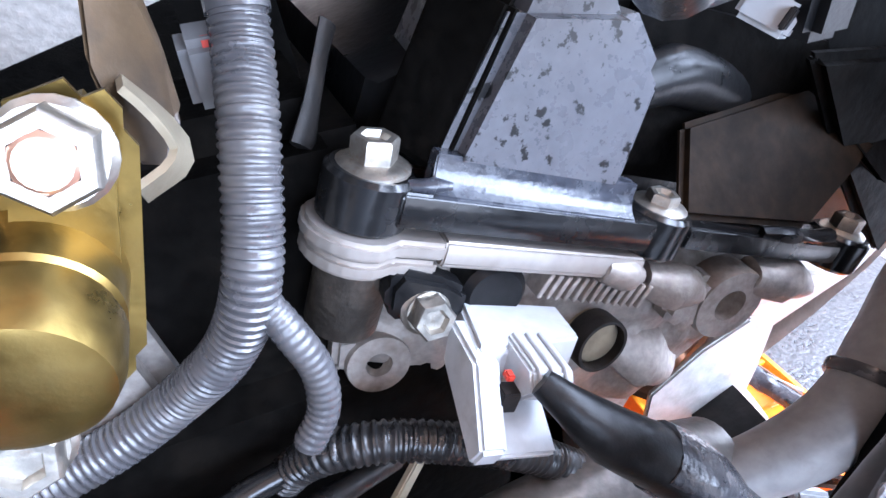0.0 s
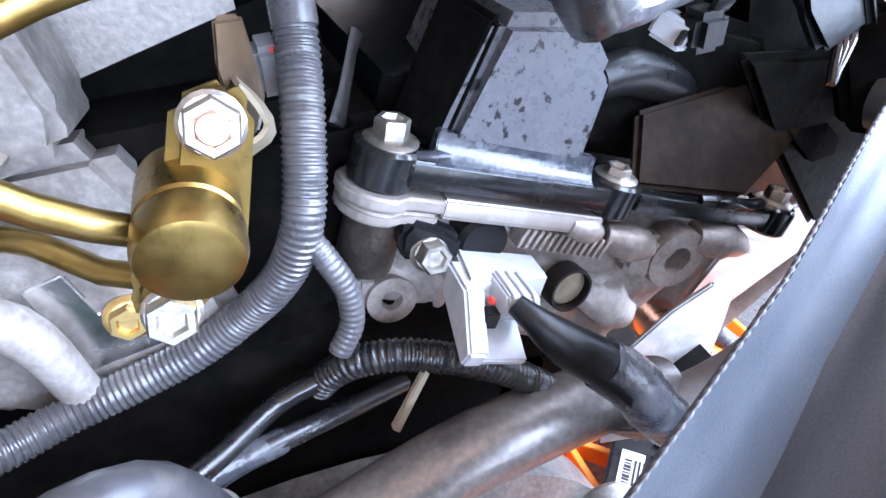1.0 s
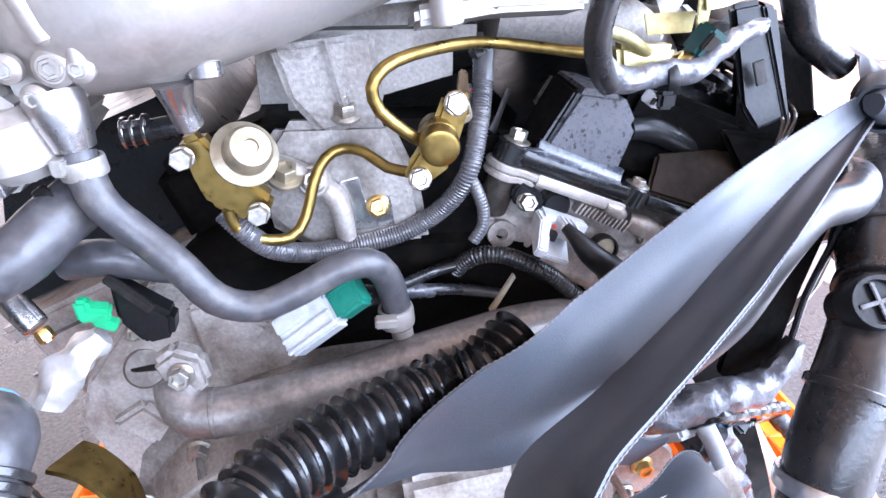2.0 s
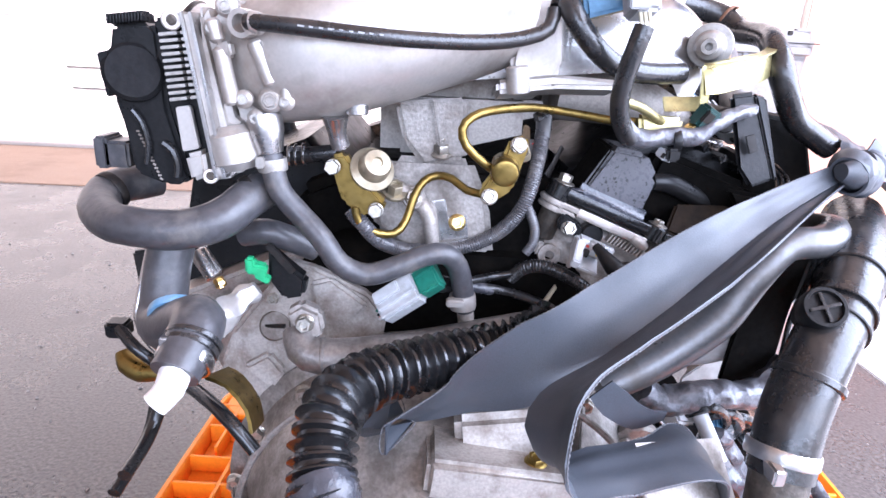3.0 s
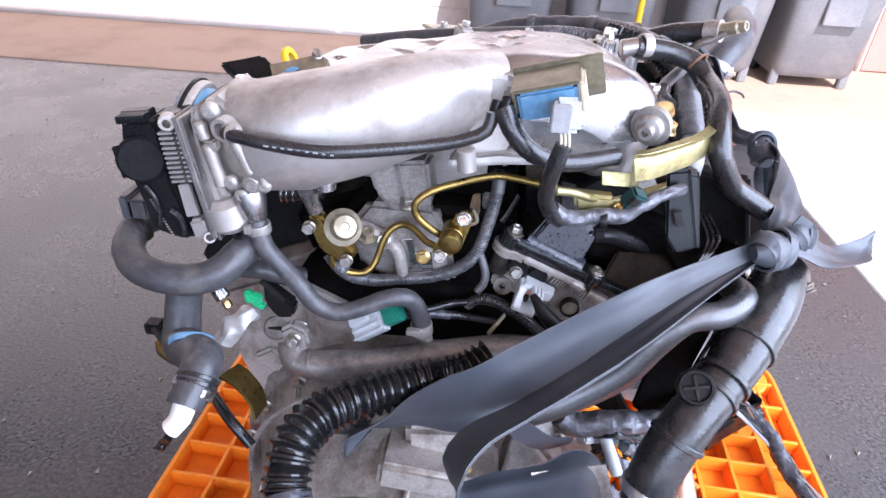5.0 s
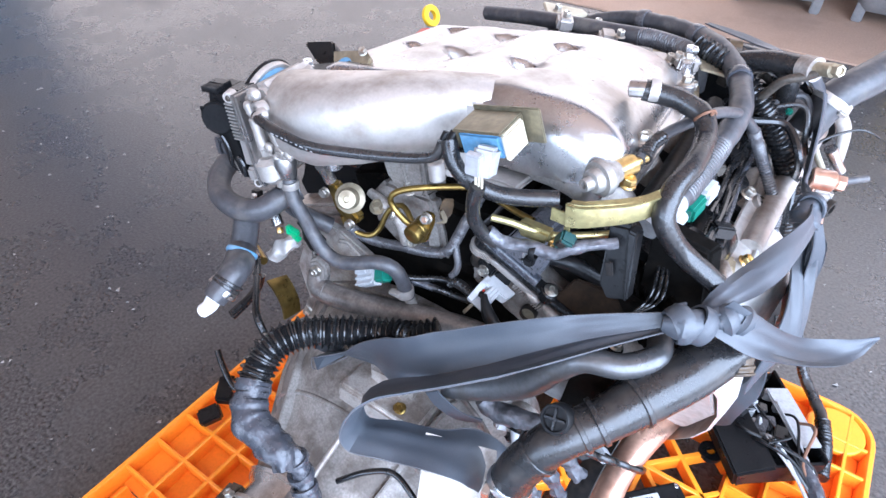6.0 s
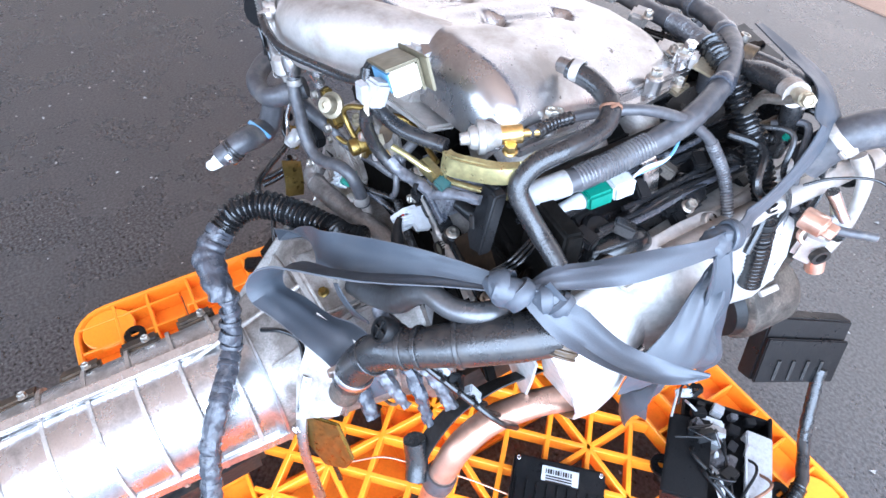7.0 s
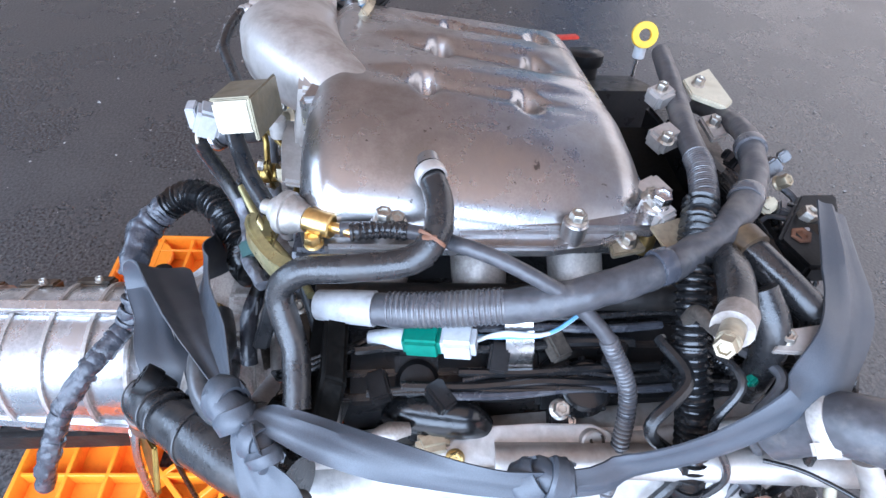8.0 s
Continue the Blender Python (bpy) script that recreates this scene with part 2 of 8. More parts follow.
def along(line):
    """Side and up vectors carried without twist along a line."""
    tang = [(line[min(i + 1, len(line) - 1)] - line[max(i - 1, 0)]).normalized() for i in range(len(line))]
    side = tang[0].orthogonal().normalized()
    out = []
    for t in tang:
        side = side - t * side.dot(t)
        side = side.normalized() if side.length > 1e-6 else t.orthogonal().normalized()
        out.append((side.copy(), t.cross(side)))
    return out


def tube(points, r, n=12, step=0.006, pitch=0.0, depth=0.0, wobble=0.0, flat=1.0, seed=0):
    """A round body along a line. r: a radius, or one for each point. pitch, depth: rings of a corrugated loom."""
    if pitch:
        step = pitch / 5
    line, par = smooth_line(points, step)
    sides = along(line)
    verts, faces, run = [], [], 0.0
    for i, c in enumerate(line):
        if i:
            run += (c - line[i - 1]).length
        if isinstance(r, (int, float)):
            rad = r
        else:
            k = min(int(par[i]), len(r) - 2)
            rad = r[k] + (r[k + 1] - r[k]) * (par[i] - k)
        if pitch:
            s = math.sin(2 * math.pi * run / pitch)
            rad += depth * (2 * (0.5 + 0.5 * s) ** 2.2 - 1 if depth > 0.001 else max(-0.8, min(0.8, 1.6 * s)))
        a, b = sides[i]
        for j in range(n):
            w = 2 * math.pi * j / n
            q = rad
            if wobble:
                q += wobble * noise.noise(Vector((run * 90 + seed, math.cos(w) * 1.3, math.sin(w) * 1.3)))
            verts.append(c + a * (q * math.cos(w)) + b * (q * flat * math.sin(w)))
    for i in range(len(line) - 1):
        for j in range(n):
            k = (j + 1) % n
            faces.append((i * n + j, i * n + k, (i + 1) * n + k, (i + 1) * n + j))
    faces.append(tuple(reversed(range(n))))
    faces.append(tuple((len(line) - 1) * n + j for j in range(n)))
    return verts, faces


def from_bm(bm):
    bm.verts.index_update()
    geo = [v.co.copy() for v in bm.verts], [tuple(v.index for v in f.verts) for f in bm.faces]
    bm.free()
    return geo


def box(sx, sy, sz, bevel=0.002, seg=2):
    bm = bmesh.new()
    bmesh.ops.create_cube(bm, size=1)
    for v in bm.verts:
        v.co = Vector((v.co.x * sx, v.co.y * sy, v.co.z * sz))
    if bevel:
        bmesh.ops.bevel(bm, geom=bm.edges[:], offset=bevel, segments=seg, affect="EDGES")
    return from_bm(bm)


def lathe(profile, n=24, hexagon=False):
    """Turns (radius, height) pairs about z; hexagon gives six flats."""
    if hexagon:
        n = 6
    verts, faces = [], []
    for rad, h in profile:
        for j in range(n):
            w = 2 * math.pi * j / n
            verts.append(Vector((rad * math.cos(w), rad * math.sin(w), h)))
    for i in range(len(profile) - 1):
        for j in range(n):
            k = (j + 1) % n
            faces.append((i * n + j, i * n + k, (i + 1) * n + k, (i + 1) * n + j))
    faces.append(tuple(reversed(range(n))))
    faces.append(tuple((len(profile) - 1) * n + j for j in range(n)))
    return verts, faces


def rod(a, b, r, n=16, bevel=0.0):
    a, b = Vector(a), Vector(b)
    h = (b - a).length
    c = bevel or min(r, h) * 0.12
    return moved(lathe([(r - c, 0), (r, c), (r, h - c), (r - c, h)], n), aim(a, b - a))


def ring(place, way, r_out, r_in, h, n=24):
    v, f = lathe([(r_in, 0), (r_out * 0.97, 0), (r_out, h * 0.15), (r_out, h * 0.85), (r_out * 0.97, h), (r_in, h)], n)
    f = f[:-2]
    m = 5 * n
    for j in range(n):
        k = (j + 1) % n
        f.append((m + j, m + k, k, j))
    return moved((v, f), aim(place, way))


def bolt(place, way, s=0.010, flange=1.5, tall=0.6, dish=True):
    """A hexagon head with a flange washer; s: across the flats."""
    r = s * 0.577
    g = lathe([(s * flange / 2, 0), (s * flange / 2, s * 0.08), (s * flange / 2 * 0.86, s * 0.16), (r * 0.98, s * 0.22)], 20)
    top = [(r, s * 0.15), (r, s * (tall - 0.07)), (r * 0.9, s * tall)]
    if dish:
        top += [(r * 0.62, s * tall), (r * 0.5, s * (tall - 0.16))]
    return moved(join(g, lathe(top, hexagon=True)), aim(place, way, 17))


def slab(outline, way, deep, bevel=0.0015):
    """A flat outline of places, thickened along way."""
    bm = bmesh.new()
    way = Vector(way).normalized() * deep
    vs = [bm.verts.new(Vector(p)) for p in outline]
    face = bm.faces.new(vs)
    got = bmesh.ops.extrude_face_region(bm, geom=[face])
    bmesh.ops.translate(bm, vec=way, verts=[g for g in got["geom"] if isinstance(g, bmesh.types.BMVert)])
    bmesh.ops.recalc_face_normals(bm, faces=bm.faces[:])
    if bevel:
        bmesh.ops.bevel(bm, geom=bm.edges[:], offset=bevel, segments=2, affect="EDGES", clamp_overlap=True)
    return from_bm(bm)


def loft(rings, close=True):
    verts, faces = [], []
    n = len(rings[0])
    for q in rings:
        verts += [Vector(p) for p in q]
    for i in range(len(rings) - 1):
        for j in range(n):
            k = (j + 1) % n
            faces.append((i * n + j, i * n + k, (i + 1) * n + k, (i + 1) * n + j))
    if close:
        faces.append(tuple(reversed(range(n))))
        faces.append(tuple((len(rings) - 1) * n + j for j in range(n)))
    return verts, faces


def oval(center, u, v, a, b, power=2.0, n=28):
    """A closed ring about center in the plane of u and v; power over 2 squares it off."""
    c, u, v = Vector(center), Vector(u), Vector(v)
    out = []
    for j in range(n):
        w = 2 * math.pi * j / n
        cx, sx = math.cos(w), math.sin(w)
        out.append(c + u * (a * math.copysign(abs(cx) ** (2 / power), cx)) + v * (b * math.copysign(abs(sx) ** (2 / power), sx)))
    return out


def ribbon(points, acrosses, wide, thick=0.0016, cols=9, step=0.008, curl=0.0, ripple=0.0, seed=0):
    """A strip of webbing along a line; acrosses: its cross direction at each point; wide: a width or one for each."""
    line, par = smooth_line(points, step)
    wide = [wide] * len(points) if isinstance(wide, (int, float)) else wide
    rows = []
    for i, c in enumerate(line):
        k = min(int(par[i]), len(points) - 2)
        t = par[i] - k
        w = Vector(acrosses[k]).lerp(Vector(acrosses[k + 1]), t).normalized()
        tang = (line[min(i + 1, len(line) - 1)] - line[max(i - 1, 0)]).normalized()
        w = (w - tang * w.dot(tang)).normalized()
        nrm = tang.cross(w)
        ww = wide[k] + (wide[k + 1] - wide[k]) * t
        row = []
        for j in range(cols):
            s = j / (cols - 1) * 2 - 1
            off = curl * (s * s - 0.4) * ww + ripple * noise.noise(Vector((i * 0.09 + seed, s * 1.6, seed * 1.7)))
            row.append((c + w * (s * ww / 2) + nrm * off, nrm))
        rows.append(row)
    verts = [p + nrm * (thick / 2) for row in rows for p, nrm in row] + [p - nrm * (thick / 2) for row in rows for p, nrm in row]
    m, faces = len(rows) * cols, []
    for i in range(len(rows) - 1):
        for j in range(cols - 1):
            a = i * cols + j
            faces += [(a, a + 1, a + cols + 1, a + cols), (m + a, m + a + cols, m + a + cols + 1, m + a + 1)]
        a, b = i * cols, i * cols + cols - 1
        faces += [(a, a + cols, m + a + cols, m + a), (b + cols, b, m + b, m + b + cols)]
    last = (len(rows) - 1) * cols
    for j in range(cols - 1):
        faces += [(j, m + j, m + j + 1, j + 1), (last + j + 1, m + last + j + 1, m + last + j, last + j)]
    return verts, faces


def band(edge, other):
    """A strip of webbing between two edge lines of as many points."""
    pairs = [(Vector(p), Vector(q)) for p, q in zip(edge, other)]
    return [(p + q) / 2 for p, q in pairs], [p - q for p, q in pairs], [(p - q).length for p, q in pairs]


def selvedge(points, acrosses, wide, side, curl, r=0.0005):
    """The corded edge of a ribbon made of the same numbers."""
    line, par = smooth_line(points, 0.006)
    out = []
    for i, c in enumerate(line):
        k = min(int(par[i]), len(points) - 2)
        t = par[i] - k
        w = Vector(acrosses[k]).lerp(Vector(acrosses[k + 1]), t).normalized()
        tang = (line[min(i + 1, len(line) - 1)] - line[max(i - 1, 0)]).normalized()
        w = (w - tang * w.dot(tang)).normalized()
        ww = wide[k] + (wide[k + 1] - wide[k]) * t
        out.append(c + w * (side * ww / 2) + tang.cross(w) * (curl * 0.6 * ww))
    return tube(out, r, 7, pitch=0.0034, depth=r * 0.5)


def mesh_ob(name, geo, material, soft=True):
    me = bpy.data.meshes.new(name)
    me.from_pydata([tuple(p) for p in geo[0]], [], geo[1])
    me.materials.append(material)
    me.validate()
    if soft:
        me.polygons.foreach_set("use_smooth", [True] * len(me.polygons))
        me.set_sharp_from_angle(angle=radians(38))
    return new(name, me)


def part(name, geo, material, parent, label="", soft=True):
    ob = mesh_ob(name, geo, material, soft)
    ob.parent = parent
    if label:
        tagged(ob, label)
    return ob


def thing(name, label, category, geo=None, material=None, place=(0, 0, 0), group="", kind=""):
    """A top-level thing: a mesh, or an Empty that carries parts."""
    if geo is None:
        ob = new(name)
        ob.empty_display_size = 0.02
    else:
        ob = mesh_ob(name, geo, material)
    return tagged(ob, label, category, group, kind)


# ---------------------------------------------------------------- the yard: ground, wall, roof
def sheet(x0, x1, y0, y1, z):
    return [(x0, y0, z), (x1, y0, z), (x1, y1, z), (x0, y1, z)], [(0, 1, 2, 3)]


tagged(mesh_ob("ground", join(sheet(-60, 60, -60, 60, 0.0)), ASPHALT, False), "dark worn asphalt floor with pale grit", "ground", kind="structure")
apron = [(-9, 2.72, -0.05), (9, 2.72, -0.05), (9, 3.8, -0.05), (-9, 3.8, -0.05)]
tagged(mesh_ob("pavement", slab(apron, (0, 0, 1), 0.056, 0.004), BOUNCE_CONCRETE), "concrete apron along the house wall, coloured tan for wall bounce", "pavement", kind="structure")

# slab begins at the shadow edge; its pale colour adds to the sun's brightness
yard = [(1.19, -14, -0.05), (14, -14, -0.05), (14, 2.71, -0.05), (1.19, 2.71, -0.05)]
tagged(mesh_ob("pavement_2", slab(yard, (0, 0, 1), 0.054, 0.003), PALE_YARD), "yard slab beside the carport, coloured pale to look sunlit", "pavement", kind="structure")

wall_north = tagged(mesh_ob("wall_north", moved(box(18.0, 0.2, 4.2, 0.004), pose(0, 3.92, 2.1)), WALL), "sunlit cream painted siding wall", "wall", kind="structure")
for k in range(10):
    z0 = 0.02 + k * 0.215
    part("board", moved(box(7.6, 0.022, 0.208, 0.003), pose(-4.98, 3.815, z0 + 0.104)), WALL, wall_north)
    part("board", moved(box(3.5, 0.016, 0.208, 0.003), pose(0.62, 3.817, z0 + 0.104)), WALL, wall_north)
for x, z0, z1 in ((-1.158, 0.72, 2.15), (-0.216, 0.94, 2.15)):
    part("panel_joint", moved(box(0.008, 0.012, z1 - z0, 0.002), pose(x, 3.801, (z0 + z1) / 2)), IRON, wall_north)
for x0, x1, z in ((-2.62, -1.95, 0.565), (-2.60, -2.02, 0.425), (-1.9, -1.158, 0.72)):
    part("panel_joint", moved(box(x1 - x0, 0.012, 0.006, 0.002), pose((x0 + x1) / 2, 3.7995, z)), IRON, wall_north)
door_slab = tagged(mesh_ob("door_1", moved(box(2.2, 0.05, 2.2, 0.006), pose(3.49, 3.80, 1.11)), PINK), "closed flat pink painted door", "door", kind="structure")
part("edge_strip", moved(box(0.014, 0.06, 2.26, 0.004), pose(2.375, 3.79, 1.13)), PLASTER, door_slab)

roof = tagged(mesh_ob("ceiling", moved(box(8.16, 7.06, 0.12, 0.01), pose(-2.11, -1.97, 3.05)), CEIL), "pale flat carport ceiling", "ceiling", kind="structure")
# unseen wall, put in to keep sky fill out on the west
wall_west = tagged(mesh_ob("wall_west", moved(box(0.18, 7.2, 2.98, 0.004), pose(-6.1, -1.9, 1.49)), PLASTER), "plain side wall out of view, added to block skylight", "wall", kind="structure")

grit_rng = random.Random(9)
grit = []
for k in range(1700):
    gx, gy = grit_rng.uniform(-2.4, 2.2), grit_rng.uniform(-1.0, 2.7)
    s = 0.0018 + 0.0075 * grit_rng.random() ** 3
    m = Matrix.Translation((gx, gy, s * 0.25)) @ Matrix.Rotation(grit_rng.uniform(0, 6), 4, "Z")
    grit.append(([m @ Vector(p) for p in ((s, 0, 0), (-s * 0.4, s * 0.7, 0), (-s * 0.7, -s * 0.5, 0), (0, s * 0.1, s * 0.6))], [(0, 1, 3), (1, 2, 3), (2, 0, 3), (0, 2, 1)]))
tagged(mesh_ob("floor_grit", join(*grit), GRIT, False), "pale grit and chips scattered over the asphalt", "grit", kind="stuff")

# ---------------------------------------------------------------- bins, post and lamp at the wall


def wheelie_bin():
    root = thing("wheelie_bin", "grey plastic wheeled bin with closed lid", "bin", group="bins along the wall")
    rings = []
    for h, wx, wy in ((0.06, 0.22, 0.22), (0.10, 0.235, 0.24), (0.55, 0.255, 0.27), (0.86, 0.27, 0.29), (0.87, 0.285, 0.305), (0.91, 0.285, 0.305)):
        rings.append(oval((0, (wy - 0.29) * -0.6, h), (1, 0, 0), (0, 1, 0), wx, wy, 7, 32))
    part("body", loft(rings), BIN, root)
    lid = [oval((0, 0, h), (1, 0, 0), (0, 1, 0), wx, wy, 7, 32) for h, wx, wy in ((0.912, 0.288, 0.312), (0.948, 0.290, 0.315), (0.952, 0.272, 0.298), (0.990, 0.266, 0.292), (1.000, 0.255, 0.28), (1.004, 0.20, 0.24))]
    lid_ob = part("lid", loft(lid), BIN, root)
    for x, w in ((-0.19, 0.10), (-0.02, 0.16), (0.19, 0.09)):
        part("lid_pad", moved(box(w, 0.05, 0.022, 0.005), pose(x, -0.26, 1.003)), BIN, lid_ob)
    # solid dark boxes stand in for shade inside the hand recesses
    for x in (-0.115, 0.105):
        part("grip_gap", moved(box(0.03, 0.03, 0.024, 0.004), pose(x, -0.286, 0.985)), IRON, lid_ob)
    part("lid_seam", moved(box(0.56, 0.01, 0.006, 0.001), pose(0, -0.312, 0.930)), IRON, lid_ob)
    for x in (-0.13, 0.0, 0.13):
        part("rib", moved(box(0.03, 0.02, 0.05, 0.004), pose(x, -0.292, 0.845)), BIN, root)
    part("panel", moved(box(0.20, 0.02, 0.16, 0.004), pose(0.02, -0.262, 0.45, -3)), BIN, root)
    for x in (-0.2, 0.2):
        part("wheel", rod((x - 0.02, 0.2, 0.1), (x + 0.02, 0.2, 0.1), 0.1), BLACK, root)
        part("handle_post", moved(box(0.03, 0.04, 0.1, 0.005), pose(x, 0.30, 0.90)), BIN, root)
    part("handle_bar", rod((-0.22, 0.325, 0.93), (0.22, 0.325, 0.93), 0.014), BIN, root)
    for x in (-0.2, 0.2):
        part("foot", moved(box(0.05, 0.05, 0.1, 0.006), pose(x, -0.15, 0.05)), BIN, root)
    return root


one_bin = wheelie_bin()
one_bin.matrix_basis = pose(0.02, 3.46, 0.006, 0, 0, 2)
for bx, turn in ((0.63, -2), (1.27, 1), (1.86, -1)):
    copy_thing(one_bin, pose(bx, 3.47, 0.006, 0, 0, turn))

post = thing("yellow_post", "tall yellow painted steel post by the bins", "post")
part("pipe", rod((0.735, 3.03, 0.006), (0.735, 3.03, 2.98), 0.018, 20), YELLOW, post)
part("foot_plate", moved(box(0.14, 0.1, 0.012, 0.003), pose(0.735, 3.03, 0.012)), YELLOW, post)

lamp = thing("wall_fan_guard", "round red slatted guard on the siding wall", "fan guard")
part("rim", ring((0.04, 3.80, 1.30), (0, -1, 0), 0.145, 0.125, 0.05, 40), RED, lamp)
part("dish", rod((0.04, 3.81, 1.30), (0.04, 3.785, 1.30), 0.126, 36), RED, lamp)
for k in range(9):
    x = -0.11 + k * 0.0275
    hh = math.sqrt(0.128 ** 2 - x * x)
    part("slat", moved(box(0.013, 0.02, 2 * hh, 0.003), pose(0.04 + x, 3.765, 1.30)), RED, lamp)

# ---------------------------------------------------------------- orange pallet
PAL = pose(0.06, 0.006, 0.0, 0, 0, -2.2)


def round_rect(half, r, z, n=6):
    """The outline of a square with rounded corners."""
    out = []
    for k, (sx, sy) in enumerate(((1, 1), (-1, 1), (-1, -1), (1, -1))):
        for j in range(n + 1):
            w = math.pi / 2 * (k + j / n)
            out.append(Vector((sx * (half - r) + r * math.cos(w), sy * (half - r) + r * math.sin(w), z)))
    return out


def orange_pallet():
    root = thing("plastic_pallet", "worn orange moulded plastic pallet under the engine", "pallet")
    half, top, inner = 0.55, 0.155, 0.335
    # outer rim
    rings = [round_rect(h, r, z) for h, r, z in ((0.538, 0.058, 0.105), (0.546, 0.066, 0.11), (0.55, 0.07, 0.125), (0.55, 0.07, 0.151), (0.547, 0.067, top), (0.541, 0.061, top), (0.538, 0.058, 0.151), (0.536, 0.056, 0.107))]
    part("rim", loft(rings + [rings[0]], False), ORANGE, root)
    # shallow closed pockets along the edges
    for s in (-1, 1):
        part("pocket_floor", moved(box(1.07, 0.2, 0.01, 0.002), pose(0, s * 0.437, 0.118)), ORANGE, root)
        part("pocket_floor", moved(box(0.2, 0.67, 0.01, 0.002), pose(s * 0.437, 0, 0.1182)), ORANGE, root)
    for s in (-1, 1):
        for q in (inner + 0.004, 0.40, 0.465):
            part("edge_rib", moved(box(1.075 if q > inner + 0.02 else 0.68, 0.007, 0.034, 0.0015, 1), pose(0, s * q, top - 0.0171)), ORANGE, root)
            part("edge_rib", moved(box(0.007, 0.66, 0.034, 0.0015, 1), pose(s * q, 0, top - 0.0173)), ORANGE, root)
        for k in range(17):
            q = -0.504 + k * 0.063
            part("edge_rib", moved(box(0.006, 0.2, 0.03, 0.0012, 1), pose(q, s * 0.438, top - 0.0152)), ORANGE, root)
            if abs(q) < 0.33:
                part("edge_rib", moved(box(0.2, 0.006, 0.03, 0.0012, 1), pose(s * 0.438, q, top - 0.0154)), ORANGE, root)
    # open diagonal lattice in the middle
    span = inner * 2
    for a in (45, -45):
        for k in range(-6, 7):
            off = k * 0.0735
            long_ = 2 * (inner * math.sqrt(2) - abs(off))
            if long_ > 0.05:
                part("lattice_bar", moved(box(long_, 0.009, 0.03, 0.0015, 1), pose(0, 0, top - 0.0153 - (0.0002 if a > 0 else 0), 0, 0, a) @ pose(0, off, 0)), ORANGE, root)
    for q in (-0.208, 0.0, 0.208):
        part("lattice_bar", moved(box(span, 0.009, 0.031, 0.0015, 1), pose(0, q, top - 0.0158)), ORANGE, root)
        part("lattice_bar", moved(box(0.009, span, 0.031, 0.0015, 1), pose(q, 0, top - 0.0160)), ORANGE, root)
    for sx in (-1, 1):
        for sy in (-1, 1):
            part("corner_cap", moved(lathe([(0.04, 0), (0.05, 0.004), (0.05, 0.012), (0.048, 0.014)], 28), pose(sx * 0.483, sy * 0.483, top - 0.015)), ORANGE, root)
    for x in (-0.45, 0.0, 0.45):
        for y in (-0.45, 0.0, 0.45):
            part("foot", moved(box(0.15, 0.15, 0.098, 0.006), pose(x, y, 0.066)), ORANGE, root)
        part("skid", moved(box(0.14, 1.06, 0.022, 0.005), pose(x, 0, 0.012)), ORANGE, root)
    for x, y in ((-0.44, -0.44), (0.44, 0.44), (-0.44, 0.44), (0.44, -0.44), (0.30, 0.30), (0.29, 0.02), (0.30, -0.3), (-0.44, 0.0)):
        part("grommet", join(ring((x, y, top - 0.006), (0, 0, 1), 0.021, 0.008, 0.009), rod((x, y, top - 0.02), (x, y, top - 0.002), 0.012)), BLACK, root, "black rubber anti-slip plug")
    return root


pallet = orange_pallet()
pallet.matrix_basis = PAL


# ---------------------------------------------------------------- engine
engine = thing("engine", "dirty cast aluminium V6 car engine standing on a pallet", "engine")

# lower block, sump, front end; block and valley coloured as shade behind the hoses
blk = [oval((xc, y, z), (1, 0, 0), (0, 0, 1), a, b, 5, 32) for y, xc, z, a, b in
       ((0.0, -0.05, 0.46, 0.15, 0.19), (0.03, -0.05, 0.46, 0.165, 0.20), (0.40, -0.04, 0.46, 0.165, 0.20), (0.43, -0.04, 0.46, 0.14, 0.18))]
part("block", loft(blk), SHADE_BLACK, engine)
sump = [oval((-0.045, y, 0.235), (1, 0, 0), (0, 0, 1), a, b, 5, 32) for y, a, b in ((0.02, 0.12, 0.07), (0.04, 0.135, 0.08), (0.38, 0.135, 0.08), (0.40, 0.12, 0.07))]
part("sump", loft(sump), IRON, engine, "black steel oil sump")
part("valley", moved(box(0.17, 0.40, 0.10, 0.01), pose(-0.05, 0.21, 0.68)), SHADE_BLACK, engine)
front = [oval((-0.03, y, 0.50), (1, 0, 0), (0, 0, 1), a, b, 4, 36) for y, a, b in ((0.43, 0.20, 0.20), (0.44, 0.215, 0.215), (0.49, 0.215, 0.215), (0.50, 0.20, 0.20))]
part("timing_cover", loft(front), ALU_DIRTY, engine)


